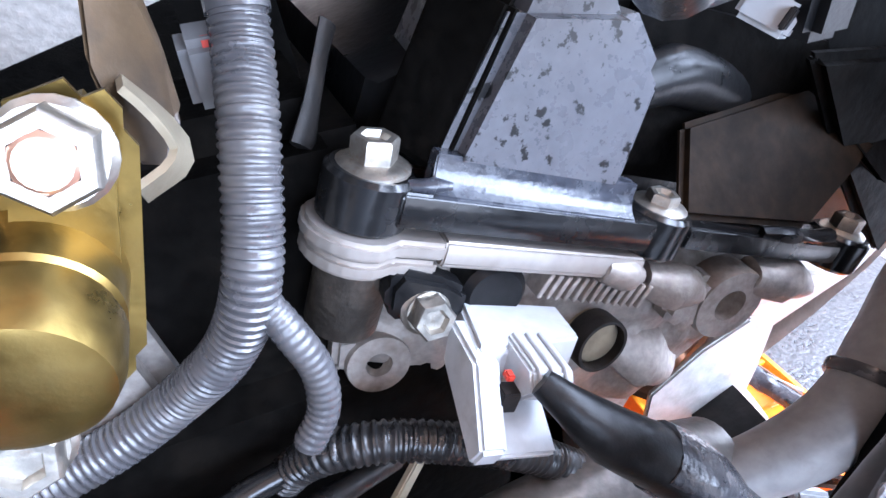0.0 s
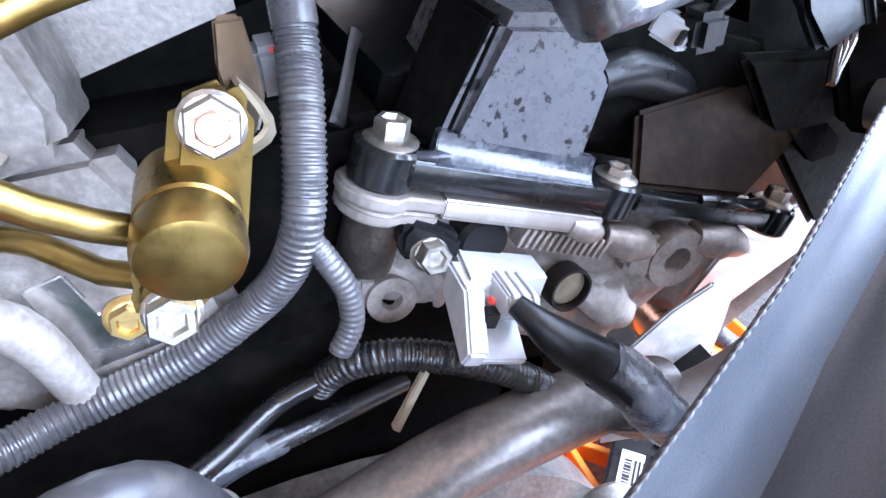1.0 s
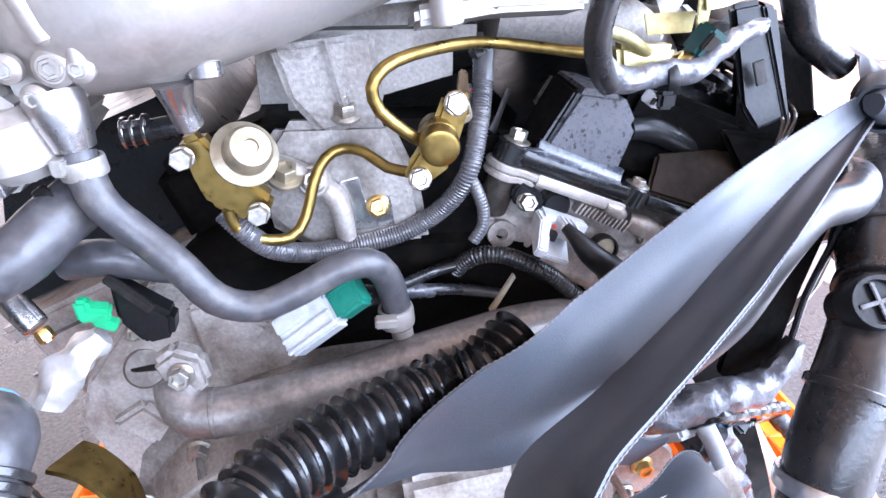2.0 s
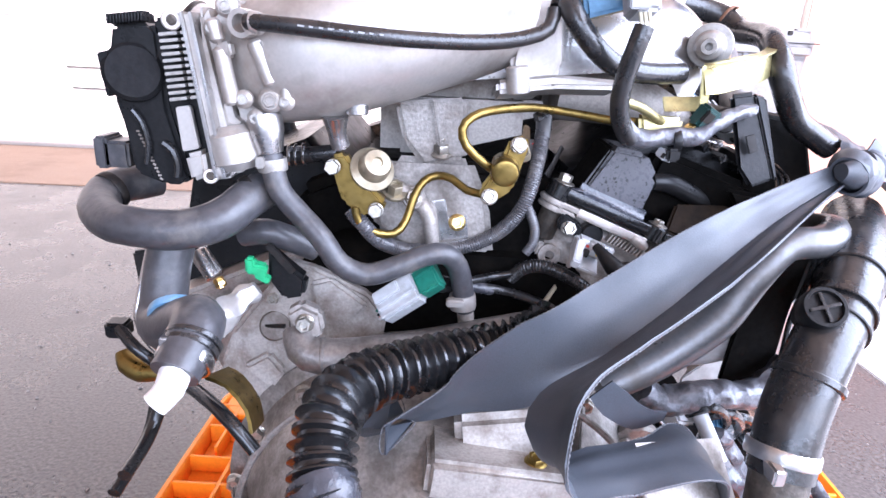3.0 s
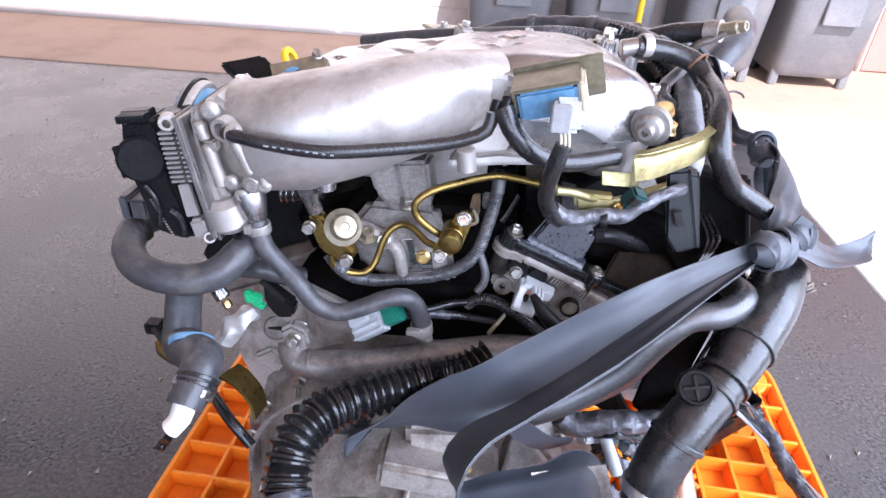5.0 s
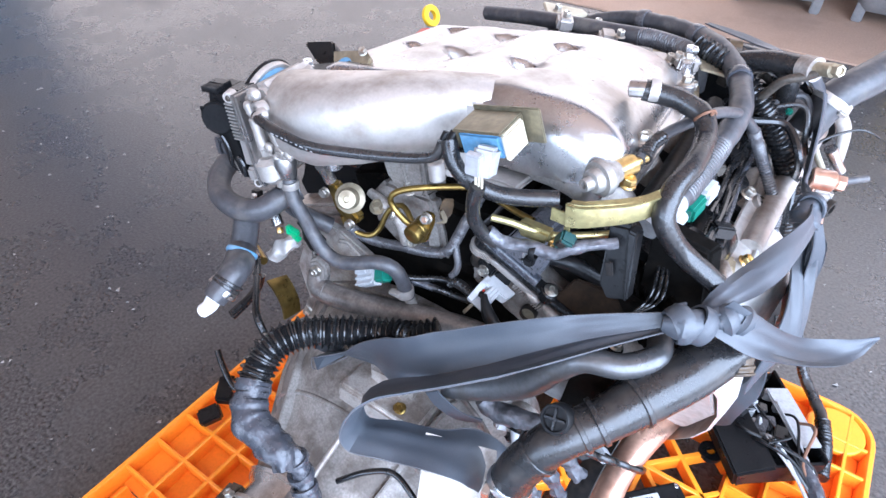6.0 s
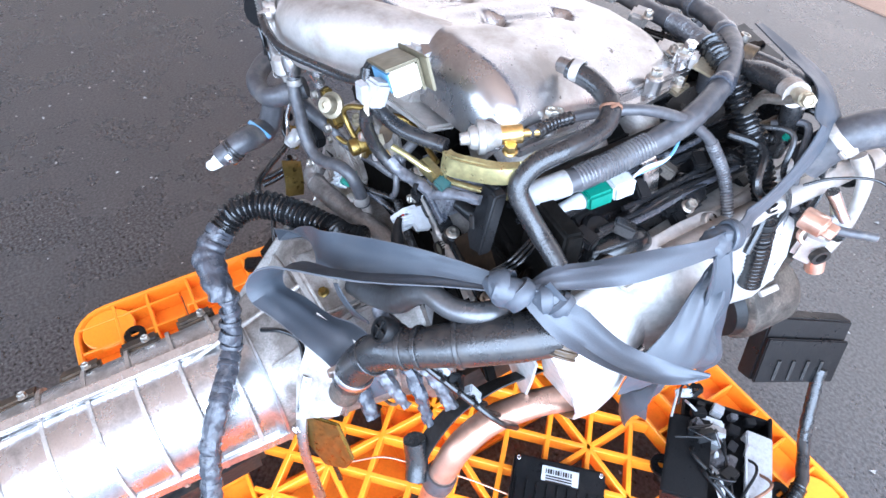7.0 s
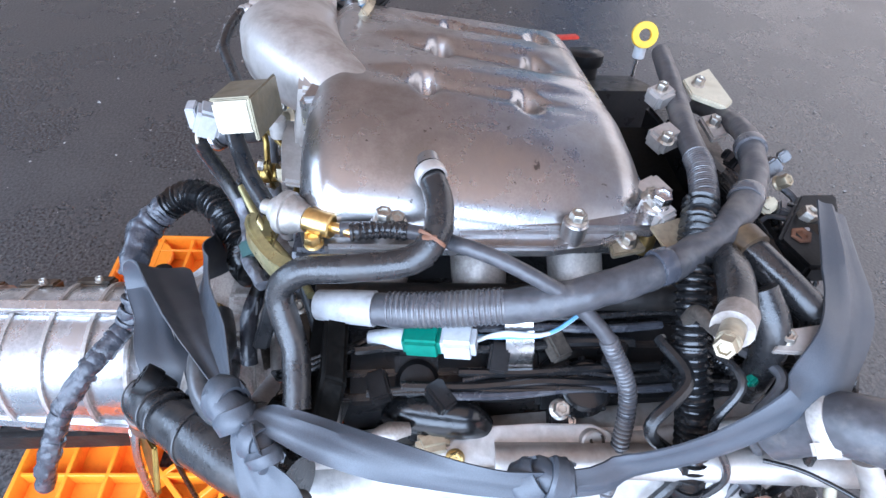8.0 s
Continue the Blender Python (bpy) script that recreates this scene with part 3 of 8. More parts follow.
def bank(side):
    """A cylinder head with its black cover, leaning to one side."""
    lean = radians(24)
    if side > 0:
        m = Matrix.Translation((0.135, 0.0, 0.665)) @ Matrix.Rotation(lean, 4, "Y")
    else:
        m = Matrix.Translation((-0.235, 0.05, 0.625)) @ Matrix.Rotation(-lean, 4, "Y")
    head = moved(join(
        moved(box(0.150 if side > 0 else 0.215, 0.40, 0.10, 0.008), pose(-0.0325 if side > 0 else 0, 0.205, -0.07)),
        moved(box(0.228, 0.41, 0.014, 0.004), pose(0, 0.205, -0.013))), m)
    part("cylinder_head", head, ALU_RAW, engine)
    rings = []
    for y, sx, h in ((0.034, 0.105, 0.0), (0.037, 0.108, 0.0), (0.06, 0.108, 0.0), (0.39, 0.108, 0.0), (0.40, 0.104, 0.0)):
        rings.append([m @ Vector(p) for p in ((-sx, y, -0.004), (sx, y, -0.004), (sx, y, 0.016), (sx * 0.8, y, 0.03), (sx * 0.66, y + (0.012 if y < 0.2 else -0.01), 0.085), (-sx * 0.5, y + (0.012 if y < 0.2 else -0.01), 0.09), (-sx * 0.86, y, 0.03), (-sx, y, 0.018))])
    cover = part("valve_cover", loft(rings), BLACK, engine, "black plastic valve cover")
    return m, cover


right_bank, right_cover = bank(1)
left_bank, left_cover = bank(-1)

def rough_cast(a, b, c, d, out, nx=64, ny=34, high=0.006):
    """A four-cornered casting face with lumps, pits and a skirt behind."""
    a, b, c, d, out = (Vector(p) for p in (a, b, c, d, out))
    out.normalize()
    verts, faces = [], []
    for i in range(ny + 1):
        for j in range(nx + 1):
            u, v = j / nx, i / ny
            p = a.lerp(b, u).lerp(d.lerp(c, u), v)
            h = noise.fractal(p * 62, 1.0, 2.0, 3) * 0.9 + abs(noise.noise(p * 105)) * 0.7
            rim = min(1.0, 6 * min(u, 1 - u, v, 1 - v))
            verts.append(p + out * (high * h * rim - (1 - rim) ** 2 * 0.012))
    for i in range(ny):
        for j in range(nx):
            k = i * (nx + 1) + j
            faces.append((k, k + nx + 1, k + nx + 2, k + 1))
    back = [p - out * 0.03 for p in (a, b, c, d)]
    k = len(verts)
    verts += back
    faces.append((k, k + 1, k + 2, k + 3))
    return verts, faces


# rear edge of the right bank, in a frame of its own: x along the edge, y into the engine, z out of the head
EDGE_X = Vector((1, -0.087, -0.38)).normalized()
EDGE_Z = Vector((0.355, 0, 0.935))
EDGE_Y = EDGE_Z.cross(EDGE_X).normalized()
EDGE_Z = EDGE_X.cross(EDGE_Y)
EDGE = Matrix.Translation((0.0333, -0.0028, 0.7185)) @ Matrix((EDGE_X, EDGE_Y, EDGE_Z)).transposed().to_4x4()


def edge(geo):
    return moved(geo, EDGE)


def run(section, x0, x1, bevel=0.0):
    """A straight bar along the edge with a cross-section of (y, z) pairs."""
    return edge(slab([(x0, y, z) for y, z in section], (1, 0, 0), x1 - x0, bevel))


def plate_z(outline, z0, z1, bevel=0.0012):
    """A plan outline of (x, y) pairs between two heights over the edge."""
    return edge(slab([(x, y, z0) for x, y in outline], (0, 0, 1), z1 - z0, bevel))


def face_y(outline, y, deep, bevel=0.002):
    """An upright outline of (x, z) pairs, thickened inwards."""
    return edge(slab([(x, y, z) for x, z in outline], (0, 1, 0), deep, bevel))


def half_round(cx, r, x_end, y_front, y_back):
    """A plan outline: round about (cx, 0) on one side, square at x_end."""
    pts = [(cx + r * math.cos(w), r * math.sin(w)) for w in [math.radians(a) for a in range(75, 286, 15)]]
    return pts + [(cx + r * 0.6, y_front), (x_end, y_front), (x_end, y_back), (cx + r * 0.6, y_back)]


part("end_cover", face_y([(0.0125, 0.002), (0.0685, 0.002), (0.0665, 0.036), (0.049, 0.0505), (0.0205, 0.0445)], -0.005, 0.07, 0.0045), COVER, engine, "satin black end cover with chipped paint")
# side of the same cover turned from the light, its shade coloured near-black
part("cover_flank", edge(slab([(0.0135, -0.0025, 0.001), (0.0015, 0.018, 0.001), (0.008, 0.018, 0.046), (0.0195, -0.0025, 0.043)], (0.8, 0.6, 0), 0.006, 0.002)), SHADE_BLACK, engine)
part("cover_back", edge(tube([(0.0665, 0.008, 0.030), (0.082, 0.014, 0.0345), (0.104, 0.024, 0.0335), (0.135, 0.036, 0.030)], [0.007, 0.0085, 0.009, 0.009], 20)), BLACK, engine)
# near-black slab stands in for the dark space behind the end cover
part("cover_hollow", face_y([(0.066, -0.002), (0.160, -0.002), (0.172, 0.040), (0.150, 0.062), (0.066, 0.058)], 0.024, 0.05, 0.006), SHADE_BLACK, engine)
lip = part("cover_lip", run([(-0.0096, -0.0012), (-0.0104, -0.0026), (-0.0104, -0.0092), (-0.0094, -0.0105), (0.006, -0.0105), (0.006, -0.001)], 0.004, 0.080, 0.0006), BLACK_GLOSS, engine, "glossy black lip of the end cover")
part("chamfer", run([(-0.0048, 0.0075), (-0.0051, 0.0048), (-0.0058, 0.0026), (-0.0069, 0.0009), (-0.0084, -0.0003), (-0.0098, -0.0010), (-0.0100, -0.0028), (0, -0.0028), (0, 0.0075)], 0.0115, 0.0715, 0.0004), WORN_BLACK, lip, "glossy worn fillet of the lip")
part("lip_web", edge(tube([(0.006, -0.006, -0.001), (0.0115, -0.0078, 0.0006), (0.0155, -0.0088, 0.0015)], [0.0016, 0.0022, 0.001], 10)), WORN_BLACK, lip)
for x, r, low in ((-0.0015, 0.0112, -0.0135), (0.087, 0.0106, -0.0135), (0.1735, 0.0104, -0.0125)):
    part("lug_boss", edge(rod((x, 0, low), (x, 0, 0.0003), r, 32, 0.0012)), BLACK_GLOSS, lip)
part("lip_bar", run([(-0.0072, -0.0022), (-0.0080, -0.0034), (-0.0080, -0.0092), (0.006, -0.0100), (0.006, -0.001)], 0.095, 0.166, 0.0006), BLACK_GLOSS, lip)
part("oil_lump", edge(tube([(0.126, -0.0065, -0.0015), (0.136, -0.0072, -0.0005), (0.147, -0.0068, -0.0008), (0.158, -0.006, 0.0005)], [0.0016, 0.0026, 0.0022, 0.003], 10, wobble=0.0012)), BLACK_GLOSS, lip)
side_plate = part("side_guard", edge(slab([(0.094, -0.004, -0.001), (0.152, -0.003, 0.0012), (0.186, 0.013, 0.030), (0.150, 0.024, 0.042), (0.098, 0.016, 0.022)], (0, 1, -0.6), 0.005, 0.002)), DARK_BROWN, engine, "dark brown sheet behind the black cover")
rail_pad = part("gasket_flange", plate_z(half_round(-0.0015, 0.0142, 0.0195, -0.0105, 0.012), -0.0182, -0.0134), ALU_SATIN, engine, "bare aluminium flange under the black cover")
part("flange_layer", plate_z(half_round(-0.0015, 0.0134, 0.0180, -0.0100, 0.012), -0.0236, -0.0188), ALU_SATIN, rail_pad)
part("flange_run", run([(-0.0094, -0.0128), (-0.0100, -0.0138), (-0.0100, -0.0192), (-0.0088, -0.0206), (0.006, -0.0206), (0.006, -0.0124)], 0.0185, 0.082, 0.0012), ALU_SATIN, rail_pad)
part("flange_ear", edge(tube([(0.070, -0.0075, -0.0178), (0.078, -0.0080, -0.0186), (0.0845, -0.0060, -0.0204)], [0.0040, 0.0052, 0.0036], 14, wobble=0.0008)), ALU_RAW, rail_pad)
# dark casting colour stands in for the shadow under the flange
part("gasket_boss", edge(rod((0.0015, 0.004, -0.022), (0.003, 0.008, -0.050), 0.0105, 28)), ALU_DIRTY, engine)
EA, EB, EC, ED = (EDGE @ Vector(p) for p in ((-0.006, 0.0025, -0.0225), (0.182, 0.0, -0.0120), (0.133, 0.004, -0.0920), (0.004, 0.0095, -0.0840)))
part("head_rear", rough_cast(EA, EB, EC, ED, -EDGE_Y, high=0.0026), ALU_RAW, engine, "rough cast aluminium rear of the cylinder head")
part("head_swell", edge(tube([(0.100, 0.006, -0.052), (0.115, 0.004, -0.056), (0.132, 0.007, -0.064)], [0.010, 0.015, 0.010], 24, flat=0.5, wobble=0.0016)), ALU_RAW, engine)
part("head_lump", edge(tube([(0.092, -0.002, -0.0235), (0.104, -0.004, -0.0245), (0.114, -0.003, -0.0260)], [0.005, 0.0075, 0.006], 16, wobble=0.0016)), ALU_RAW, engine)
part("head_lump", edge(tube([(0.136, -0.003, -0.0190), (0.150, -0.004, -0.0185), (0.164, -0.002, -0.0205)], [0.006, 0.0085, 0.006], 16, wobble=0.0016)), ALU_RAW, engine)
part("toothed_edge", join(*[edge(moved(box(0.0016, 0.008, 0.0085, 0.0004, 1), pose(0.054 + 0.0031 * k, -0.0035, -0.0255 - 0.00015 * k, 0, 14, 0))) for k in range(13)]), ALU_RAW, engine)
part("lifting_lug", edge(ring((0.1300, 0.004, -0.0288), (0, -1, 0), 0.0138, 0.0062, 0.0115, 32)), ALU_RAW, engine)
part("lug_tab", face_y([(0.1035, -0.0265), (0.1045, -0.036), (0.1165, -0.041), (0.1215, -0.0385), (0.1185, -0.0290), (0.1205, -0.0200), (0.1120, -0.0190)], -0.0072, 0.011, 0.003), ALU_RAW, engine)
core = part("core_plug", edge(ring((0.0845, 0.001, -0.0480), (0.08, -1, 0.10), 0.0098, 0.0084, 0.0085, 36)), IRON, engine)
part("plug_dish", edge(rod((0.0845, 0.004, -0.0480), (0.0849, -0.0045, -0.0472), 0.0085, 32)), TAN_METAL, core, "olive plated dish of the core plug")
part("boss", edge(ring((0.0165, 0.013, -0.064), (0, -1, 0.1), 0.0100, 0.0041, 0.010, 28)), ALU_RAW, engine)
part("boss_web", face_y([(0.002, -0.056), (0.010, -0.0545), (0.0125, -0.0635), (0.008, -0.069), (0.0035, -0.068)], 0.0055, 0.010, 0.002), ALU_RAW, engine)
part("bolt", edge(bolt((-0.0015, 0, 0.0002), (-0.12, -0.02, 1.0), 0.0100, 1.84, 0.78)), ZINC, lip)
part("bolt", edge(bolt((0.087, 0, 0.0002), (-0.10, -0.05, 1.0), 0.0085, 1.95, 0.55)), ZINC, lip)
part("bolt", edge(bolt((0.1735, 0, 0.0002), (-0.12, -0.05, 1.0), 0.0088, 1.75, 0.75)), ZINC, lip)

# intake plenum
intake = thing("intake_manifold", "silver cast aluminium intake plenum with dimpled top", "intake manifold")


def plenum_body():
    ny, nx = 96, 90
    verts, faces = [], []
    dips = [(0.006, 0.111), (0.018, 0.204), (-0.088, 0.130), (-0.074, 0.228), (-0.172, 0.150), (-0.160, 0.246)]
    y0, y1 = 0.005, 0.305
    for i in range(ny + 1):
        v = i / ny
        end = min(1.0, min(v, 1 - v) / 0.13)
        swell = math.sqrt(max(0.0, 1 - (1 - end) ** 2))
        y = y0 + (y1 - y0) * v
        left, right = -0.235 + 0.02 * (1 - swell), 0.152 - 0.03 * (1 - swell) - 0.04 * max(0.0, v - 0.75)
        for j in range(nx + 1):
            u = j / nx
            x = left + (right - left) * u
            er = max(0.0, 1 - (1 - u) / 0.22)
            el = max(0.0, 1 - u / 0.10)
            z = 0.868 + 0.16 * (min(x, 0.02) - 0.006) - 0.13 * (y - 0.111)
            z -= 0.052 * (1 - math.sqrt(max(0.0, 1 - er ** 2.2))) + 0.05 * (1 - math.sqrt(max(0.0, 1 - el ** 2)))
            z -= 0.055 * (1 - swell)
            inner = max(0.0, min(1.0, (u - 0.12) * 12)) * max(0.0, min(1.0, (0.72 - u) * 10)) * max(0.0, min(1.0, end * 1.4 - 0.35))
            ridge = 0.0
            for q, (dx, dy) in enumerate(dips):
                ddx, ddy = (x - dx) / 0.019, (y - dy) / 0.0105
                ridge -= 0.015 * math.exp(-(ddx * ddx + ddy * ddy) ** 2)
            for gx in (0.012, -0.081, -0.166):
                ridge -= 0.0045 * math.exp(-((x - gx - (y - 0.17) * 0.12) / 0.0085) ** 4) * math.exp(-((y - 0.17) / 0.075) ** 6)
            for cx in (-0.035, -0.125):
                ridge += 0.0055 * math.exp(-((x - cx) / 0.022) ** 4) * math.exp(-((y - 0.17) / 0.10) ** 6)
            z += ridge * inner
            verts.append((x, y, z))
    for i in range(ny):
        for j in range(nx):
            a = i * (nx + 1) + j
            faces.append((a, a + 1, a + nx + 2, a + nx + 1))
    # skirt down to the flange
    edge = [i * (nx + 1) for i in range(ny, -1, -1)] + list(range(1, nx + 1)) + [i * (nx + 1) + nx for i in range(1, ny + 1)] + [ny * (nx + 1) + j for j in range(nx - 1, 0, -1)]
    k = len(verts)
    for e in edge:
        x, y, z = verts[e]
        verts.append((x, y, 0.80 + 0.1 * (x + 0.04)))
    n = len(edge)
    for q in range(n):
        faces.append((edge[q], edge[(q + 1) % n], k + (q + 1) % n, k + q))
    faces.append(tuple(reversed(range(k, k + n))))
    return verts, faces


plenum_ob = part("plenum", plenum_body(), ALU, intake)
trunk = []
for x, yc, zc, a, b, p in ((-0.222, -0.022, 0.808, 0.040, 0.042, 2.4), (-0.205, -0.024, 0.808, 0.048, 0.046, 2.4), (-0.19, -0.026, 0.810, 0.052, 0.048, 2.4), (-0.15, -0.028, 0.818, 0.056, 0.050, 2.4), (-0.10, -0.018, 0.830, 0.054, 0.047, 2.4), (-0.05, 0.002, 0.841, 0.048, 0.042, 2.4), (-0.01, 0.03, 0.846, 0.042, 0.034, 2.4), (0.03, 0.06, 0.845, 0.03, 0.026, 2.4)):
    trunk.append(oval((x, yc, zc), (0, -1, 0.05), (0, 0, 1), a, b, p, 32))
part("intake_trunk", loft(trunk), ALU_SATIN, intake)
part("flange_plate", moved(box(0.33, 0.25, 0.012, 0.003), pose(-0.015, 0.165, 0.812, 0, -4, 0)), ALU, intake)
part("lower_manifold", moved(box(0.15, 0.24, 0.09, 0.02), pose(-0.055, 0.17, 0.755)), ALU_RAW, intake)
part("support_leg", slab([(-0.1125, -0.004, 0.7799), (-0.0543, -0.004, 0.7865), (-0.0492, -0.003, 0.7462), (-0.0522, -0.002, 0.7353), (-0.0875, -0.001, 0.7273), (-0.1047, -0.002, 0.7488)], (0, 0.96, -0.2), 0.05, 0.004), BELL, intake)
part("leg_rib", slab([(-0.0834, -0.009, 0.7827), (-0.0778, -0.009, 0.7834), (-0.0679, -0.006, 0.7333), (-0.0727, -0.006, 0.732)], (0, 0.96, -0.2), 0.02, 0.002), BELL, intake)
part("shoulder", slab([(-0.016, 0, 0.8716), (0.0146, 0, 0.8671), (0.0192, -0.008, 0.8126), (0.0091, -0.012, 0.7951), (-0.0155, -0.016, 0.7934), (-0.0228, -0.014, 0.811)], (0, 0.96, -0.2), 0.06, 0.004), ALU_SATIN, intake)
part("shoulder_flange", slab([(-0.034, -0.026, 0.8016), (0.0099, -0.024, 0.808), (0.0647, -0.016, 0.8055), (0.0658, -0.016, 0.7983), (0.0111, -0.024, 0.7974), (-0.0331, -0.026, 0.791)], (0, 0.96, -0.2), 0.04, 0.003), ALU_SATIN, intake)
part("shoulder_boss", rod((-0.0194, -0.03, 0.8123), (-0.0166, -0.03, 0.7922), 0.0085, 18, 0.001), ALU_SATIN, intake)
part("lug", slab([(-0.0015, 0.0105, 0.868), (0.0023, 0.0507, 0.872), (0.0295, 0.0295, 0.868), (0.0265, 0.0003, 0.862)], (0, 0, -1), 0.05, 0.004), ALU, intake)
for q, (px, pz) in enumerate(((0.146, 0.225), (0.146, 0.085), (0.12, 0.29))):
    part("bolt", bolt((px + 0.004, pz, 0.838), (0.2, 0, 1), 0.010, 1.4, 0.7), ZINC, intake)
part("nipple", rod((0.118, 0.108, 0.872), (0.140, 0.110, 0.876), 0.0085), ALU, intake)

# throttle body
throttle = thing("electric_throttle", "electric throttle housing with black finned actuator cover", "throttle")
body = part("housing", slab([(-0.2452, -0.066, 0.8358), (-0.2368, -0.066, 0.845), (-0.2219, -0.066, 0.7637), (-0.2035, -0.066, 0.7475), (-0.2234, -0.066, 0.7245), (-0.2429, -0.066, 0.7214)], (0, 1, 0), 0.085, 0.008), ALU_SATIN, throttle)
part("flange", slab([(-0.2368, -0.058, 0.8401), (-0.227, -0.058, 0.8507), (-0.215, -0.058, 0.8505), (-0.1912, -0.058, 0.8259), (-0.1855, -0.058, 0.7854), (-0.1849, -0.058, 0.7676), (-0.1986, -0.058, 0.7635), (-0.2136, -0.058, 0.7606), (-0.2261, -0.058, 0.7707)], (0, 1, 0), 0.075, 0.006), ALU_SATIN, throttle)
for a, b, r in (((-0.2266, -0.071, 0.816), (-0.22, -0.071, 0.7778), 0.0056), ((-0.2032, -0.071, 0.8218), (-0.1918, -0.071, 0.7923), 0.0060), ((-0.1841, -0.071, 0.8149), (-0.1829, -0.071, 0.7821), 0.0042), ((-0.231, -0.071, 0.8339), (-0.2273, -0.071, 0.8186), 0.0050)):
    part("rib", rod(a, b, r, 14, 0.002), ALU_SATIN, body)
for p, r in (((-0.2125, -0.077, 0.7822), 0.0068), ((-0.1938, -0.077, 0.7824), 0.0090), ((-0.1837, -0.077, 0.782), 0.0068), ((-0.2052, -0.075, 0.7693), 0.0066), ((-0.2309, -0.077, 0.8278), 0.0064), ((-0.2212, -0.075, 0.8422), 0.0080)):
    q = Vector(p)
    part("boss", rod(q + Vector((0, 0.012, 0)), q + Vector((0, 0.003, 0)), r * 0.95, 22, 0.0025), ALU_SATIN, body)
    part("screw", bolt(q + Vector((0, 0.004, 0)), (0, -1, 0.1), r * 0.95, 1.25, 0.35), GREY_STEEL, body)
part("lug_block", slab([(-0.2289, -0.076, 0.8184), (-0.2186, -0.076, 0.8204), (-0.2174, -0.076, 0.8097), (-0.2294, -0.071, 0.8072)], (0, 1, 0), 0.012, 0.002), ALU_SATIN, body)
part("lug_block", slab([(-0.2051, -0.076, 0.8219), (-0.1952, -0.076, 0.8231), (-0.1934, -0.076, 0.8147), (-0.2043, -0.071, 0.8124)], (0, 1, 0), 0.012, 0.002), ALU_SATIN, body)
part("hose_nozzle", join(ring((-0.2092, -0.08, 0.8316), (0.2, 1, 0), 0.0095, 0.006, 0.012), ring((-0.2006, -0.085, 0.8321), (0.3, 1, 0), 0.0075, 0.0052, 0.008)), ALU_SATIN, body)
part("barrel", rod((-0.2271, -0.06, 0.7624), (-0.2205, -0.06, 0.7313), 0.0185, 28, 0.006), ALU_SATIN, body)
part("bore_ring", ring((-0.262, -0.010, 0.799), (-1, -0.05, 0.22), 0.0465, 0.0415, 0.012, 48), ALU_RAW, throttle)
part("bore_lip", ring((-0.268, -0.010, 0.8003), (-1, -0.05, 0.22), 0.0480, 0.0440, 0.004, 48), BLACK, throttle)
part("bore", ring((-0.256, -0.010, 0.797), (-1, -0.05, 0.22), 0.0418, 0.0385, 0.022, 48), BLUE, throttle, "blue-tinted bore lining")
part("stop_block", slab([(-0.274, 0.066, 0.843), (-0.230, 0.072, 0.852), (-0.215, 0.055, 0.848), (-0.2068, 0.040, 0.825), (-0.2486, 0.055, 0.830)], (0.1, 0.6, -0.8), 0.018, 0.003), BLACK, throttle, "black plastic stop block")
stop_plate = part("stop_plate", slab([(-0.2207, 0.058, 0.8463), (-0.168, 0.055, 0.8610), (-0.156, 0.048, 0.858), (-0.1555, 0.040, 0.843), (-0.2068, 0.040, 0.828)], (0.1, 0.6, -0.8), 0.010, 0.002), TAN_METAL, throttle, "tan plated stop plate")
part("adjuster", moved(lathe([(0.0095, -0.004), (0.0095, 0.002), (0.0075, 0.0032), (0.0, 0.0032)], 24), aim((-0.1896, 0.044, 0.8412), (0.1, -0.5, 0.85))), BLUE, stop_plate, "blue slotted adjuster")
part("slot", moved(box(0.014, 0.0022, 0.002, 0.0003), aim((-0.1893, 0.0424, 0.8441), (0.1, -0.5, 0.85), 30)), IRON, stop_plate)
part("bolt", bolt((-0.1673, 0.0495, 0.8600), (0.1, -0.5, 0.85), 0.008, 1.3, 0.7), ZINC, stop_plate)
act = part("actuator_cover", slab([(-0.3006, -0.066, 0.827), (-0.2755, -0.066, 0.8298), (-0.27, -0.066, 0.824), (-0.2675, -0.066, 0.7718), (-0.2558, -0.066, 0.7231), (-0.2625, -0.066, 0.7177), (-0.2754, -0.066, 0.7176), (-0.2963, -0.066, 0.7255), (-0.2999, -0.066, 0.7577), (-0.3051, -0.066, 0.7783), (-0.3046, -0.066, 0.8086)], (0, 1, 0), 0.034, 0.003), BLACK, throttle)
part("fin_back", slab([(-0.2738, -0.062, 0.8323), (-0.2519, -0.062, 0.8357), (-0.2368, -0.062, 0.723), (-0.2552, -0.062, 0.7189), (-0.2691, -0.062, 0.7712)], (0, 1, 0), 0.03, 0.002), BLACK, throttle)
part("motor_cap", rod((-0.2962, -0.05, 0.7928), (-0.2854, -0.074, 0.7973), 0.0195, 40, 0.0025), MATT_BLACK, act)
part("cap_ear", slab([(-0.3065, -0.078, 0.8085), (-0.2988, -0.078, 0.8105), (-0.3, -0.078, 0.7814), (-0.3033, -0.078, 0.7797)], (0, 1, 0), 0.012, 0.001), BLACK, act)
FA, FB, FC, FD = Vector((-0.2657, -0.075, 0.8231)), Vector((-0.2463, -0.075, 0.8256)), Vector((-0.2621, -0.075, 0.7766)), Vector((-0.2432, -0.075, 0.7794))
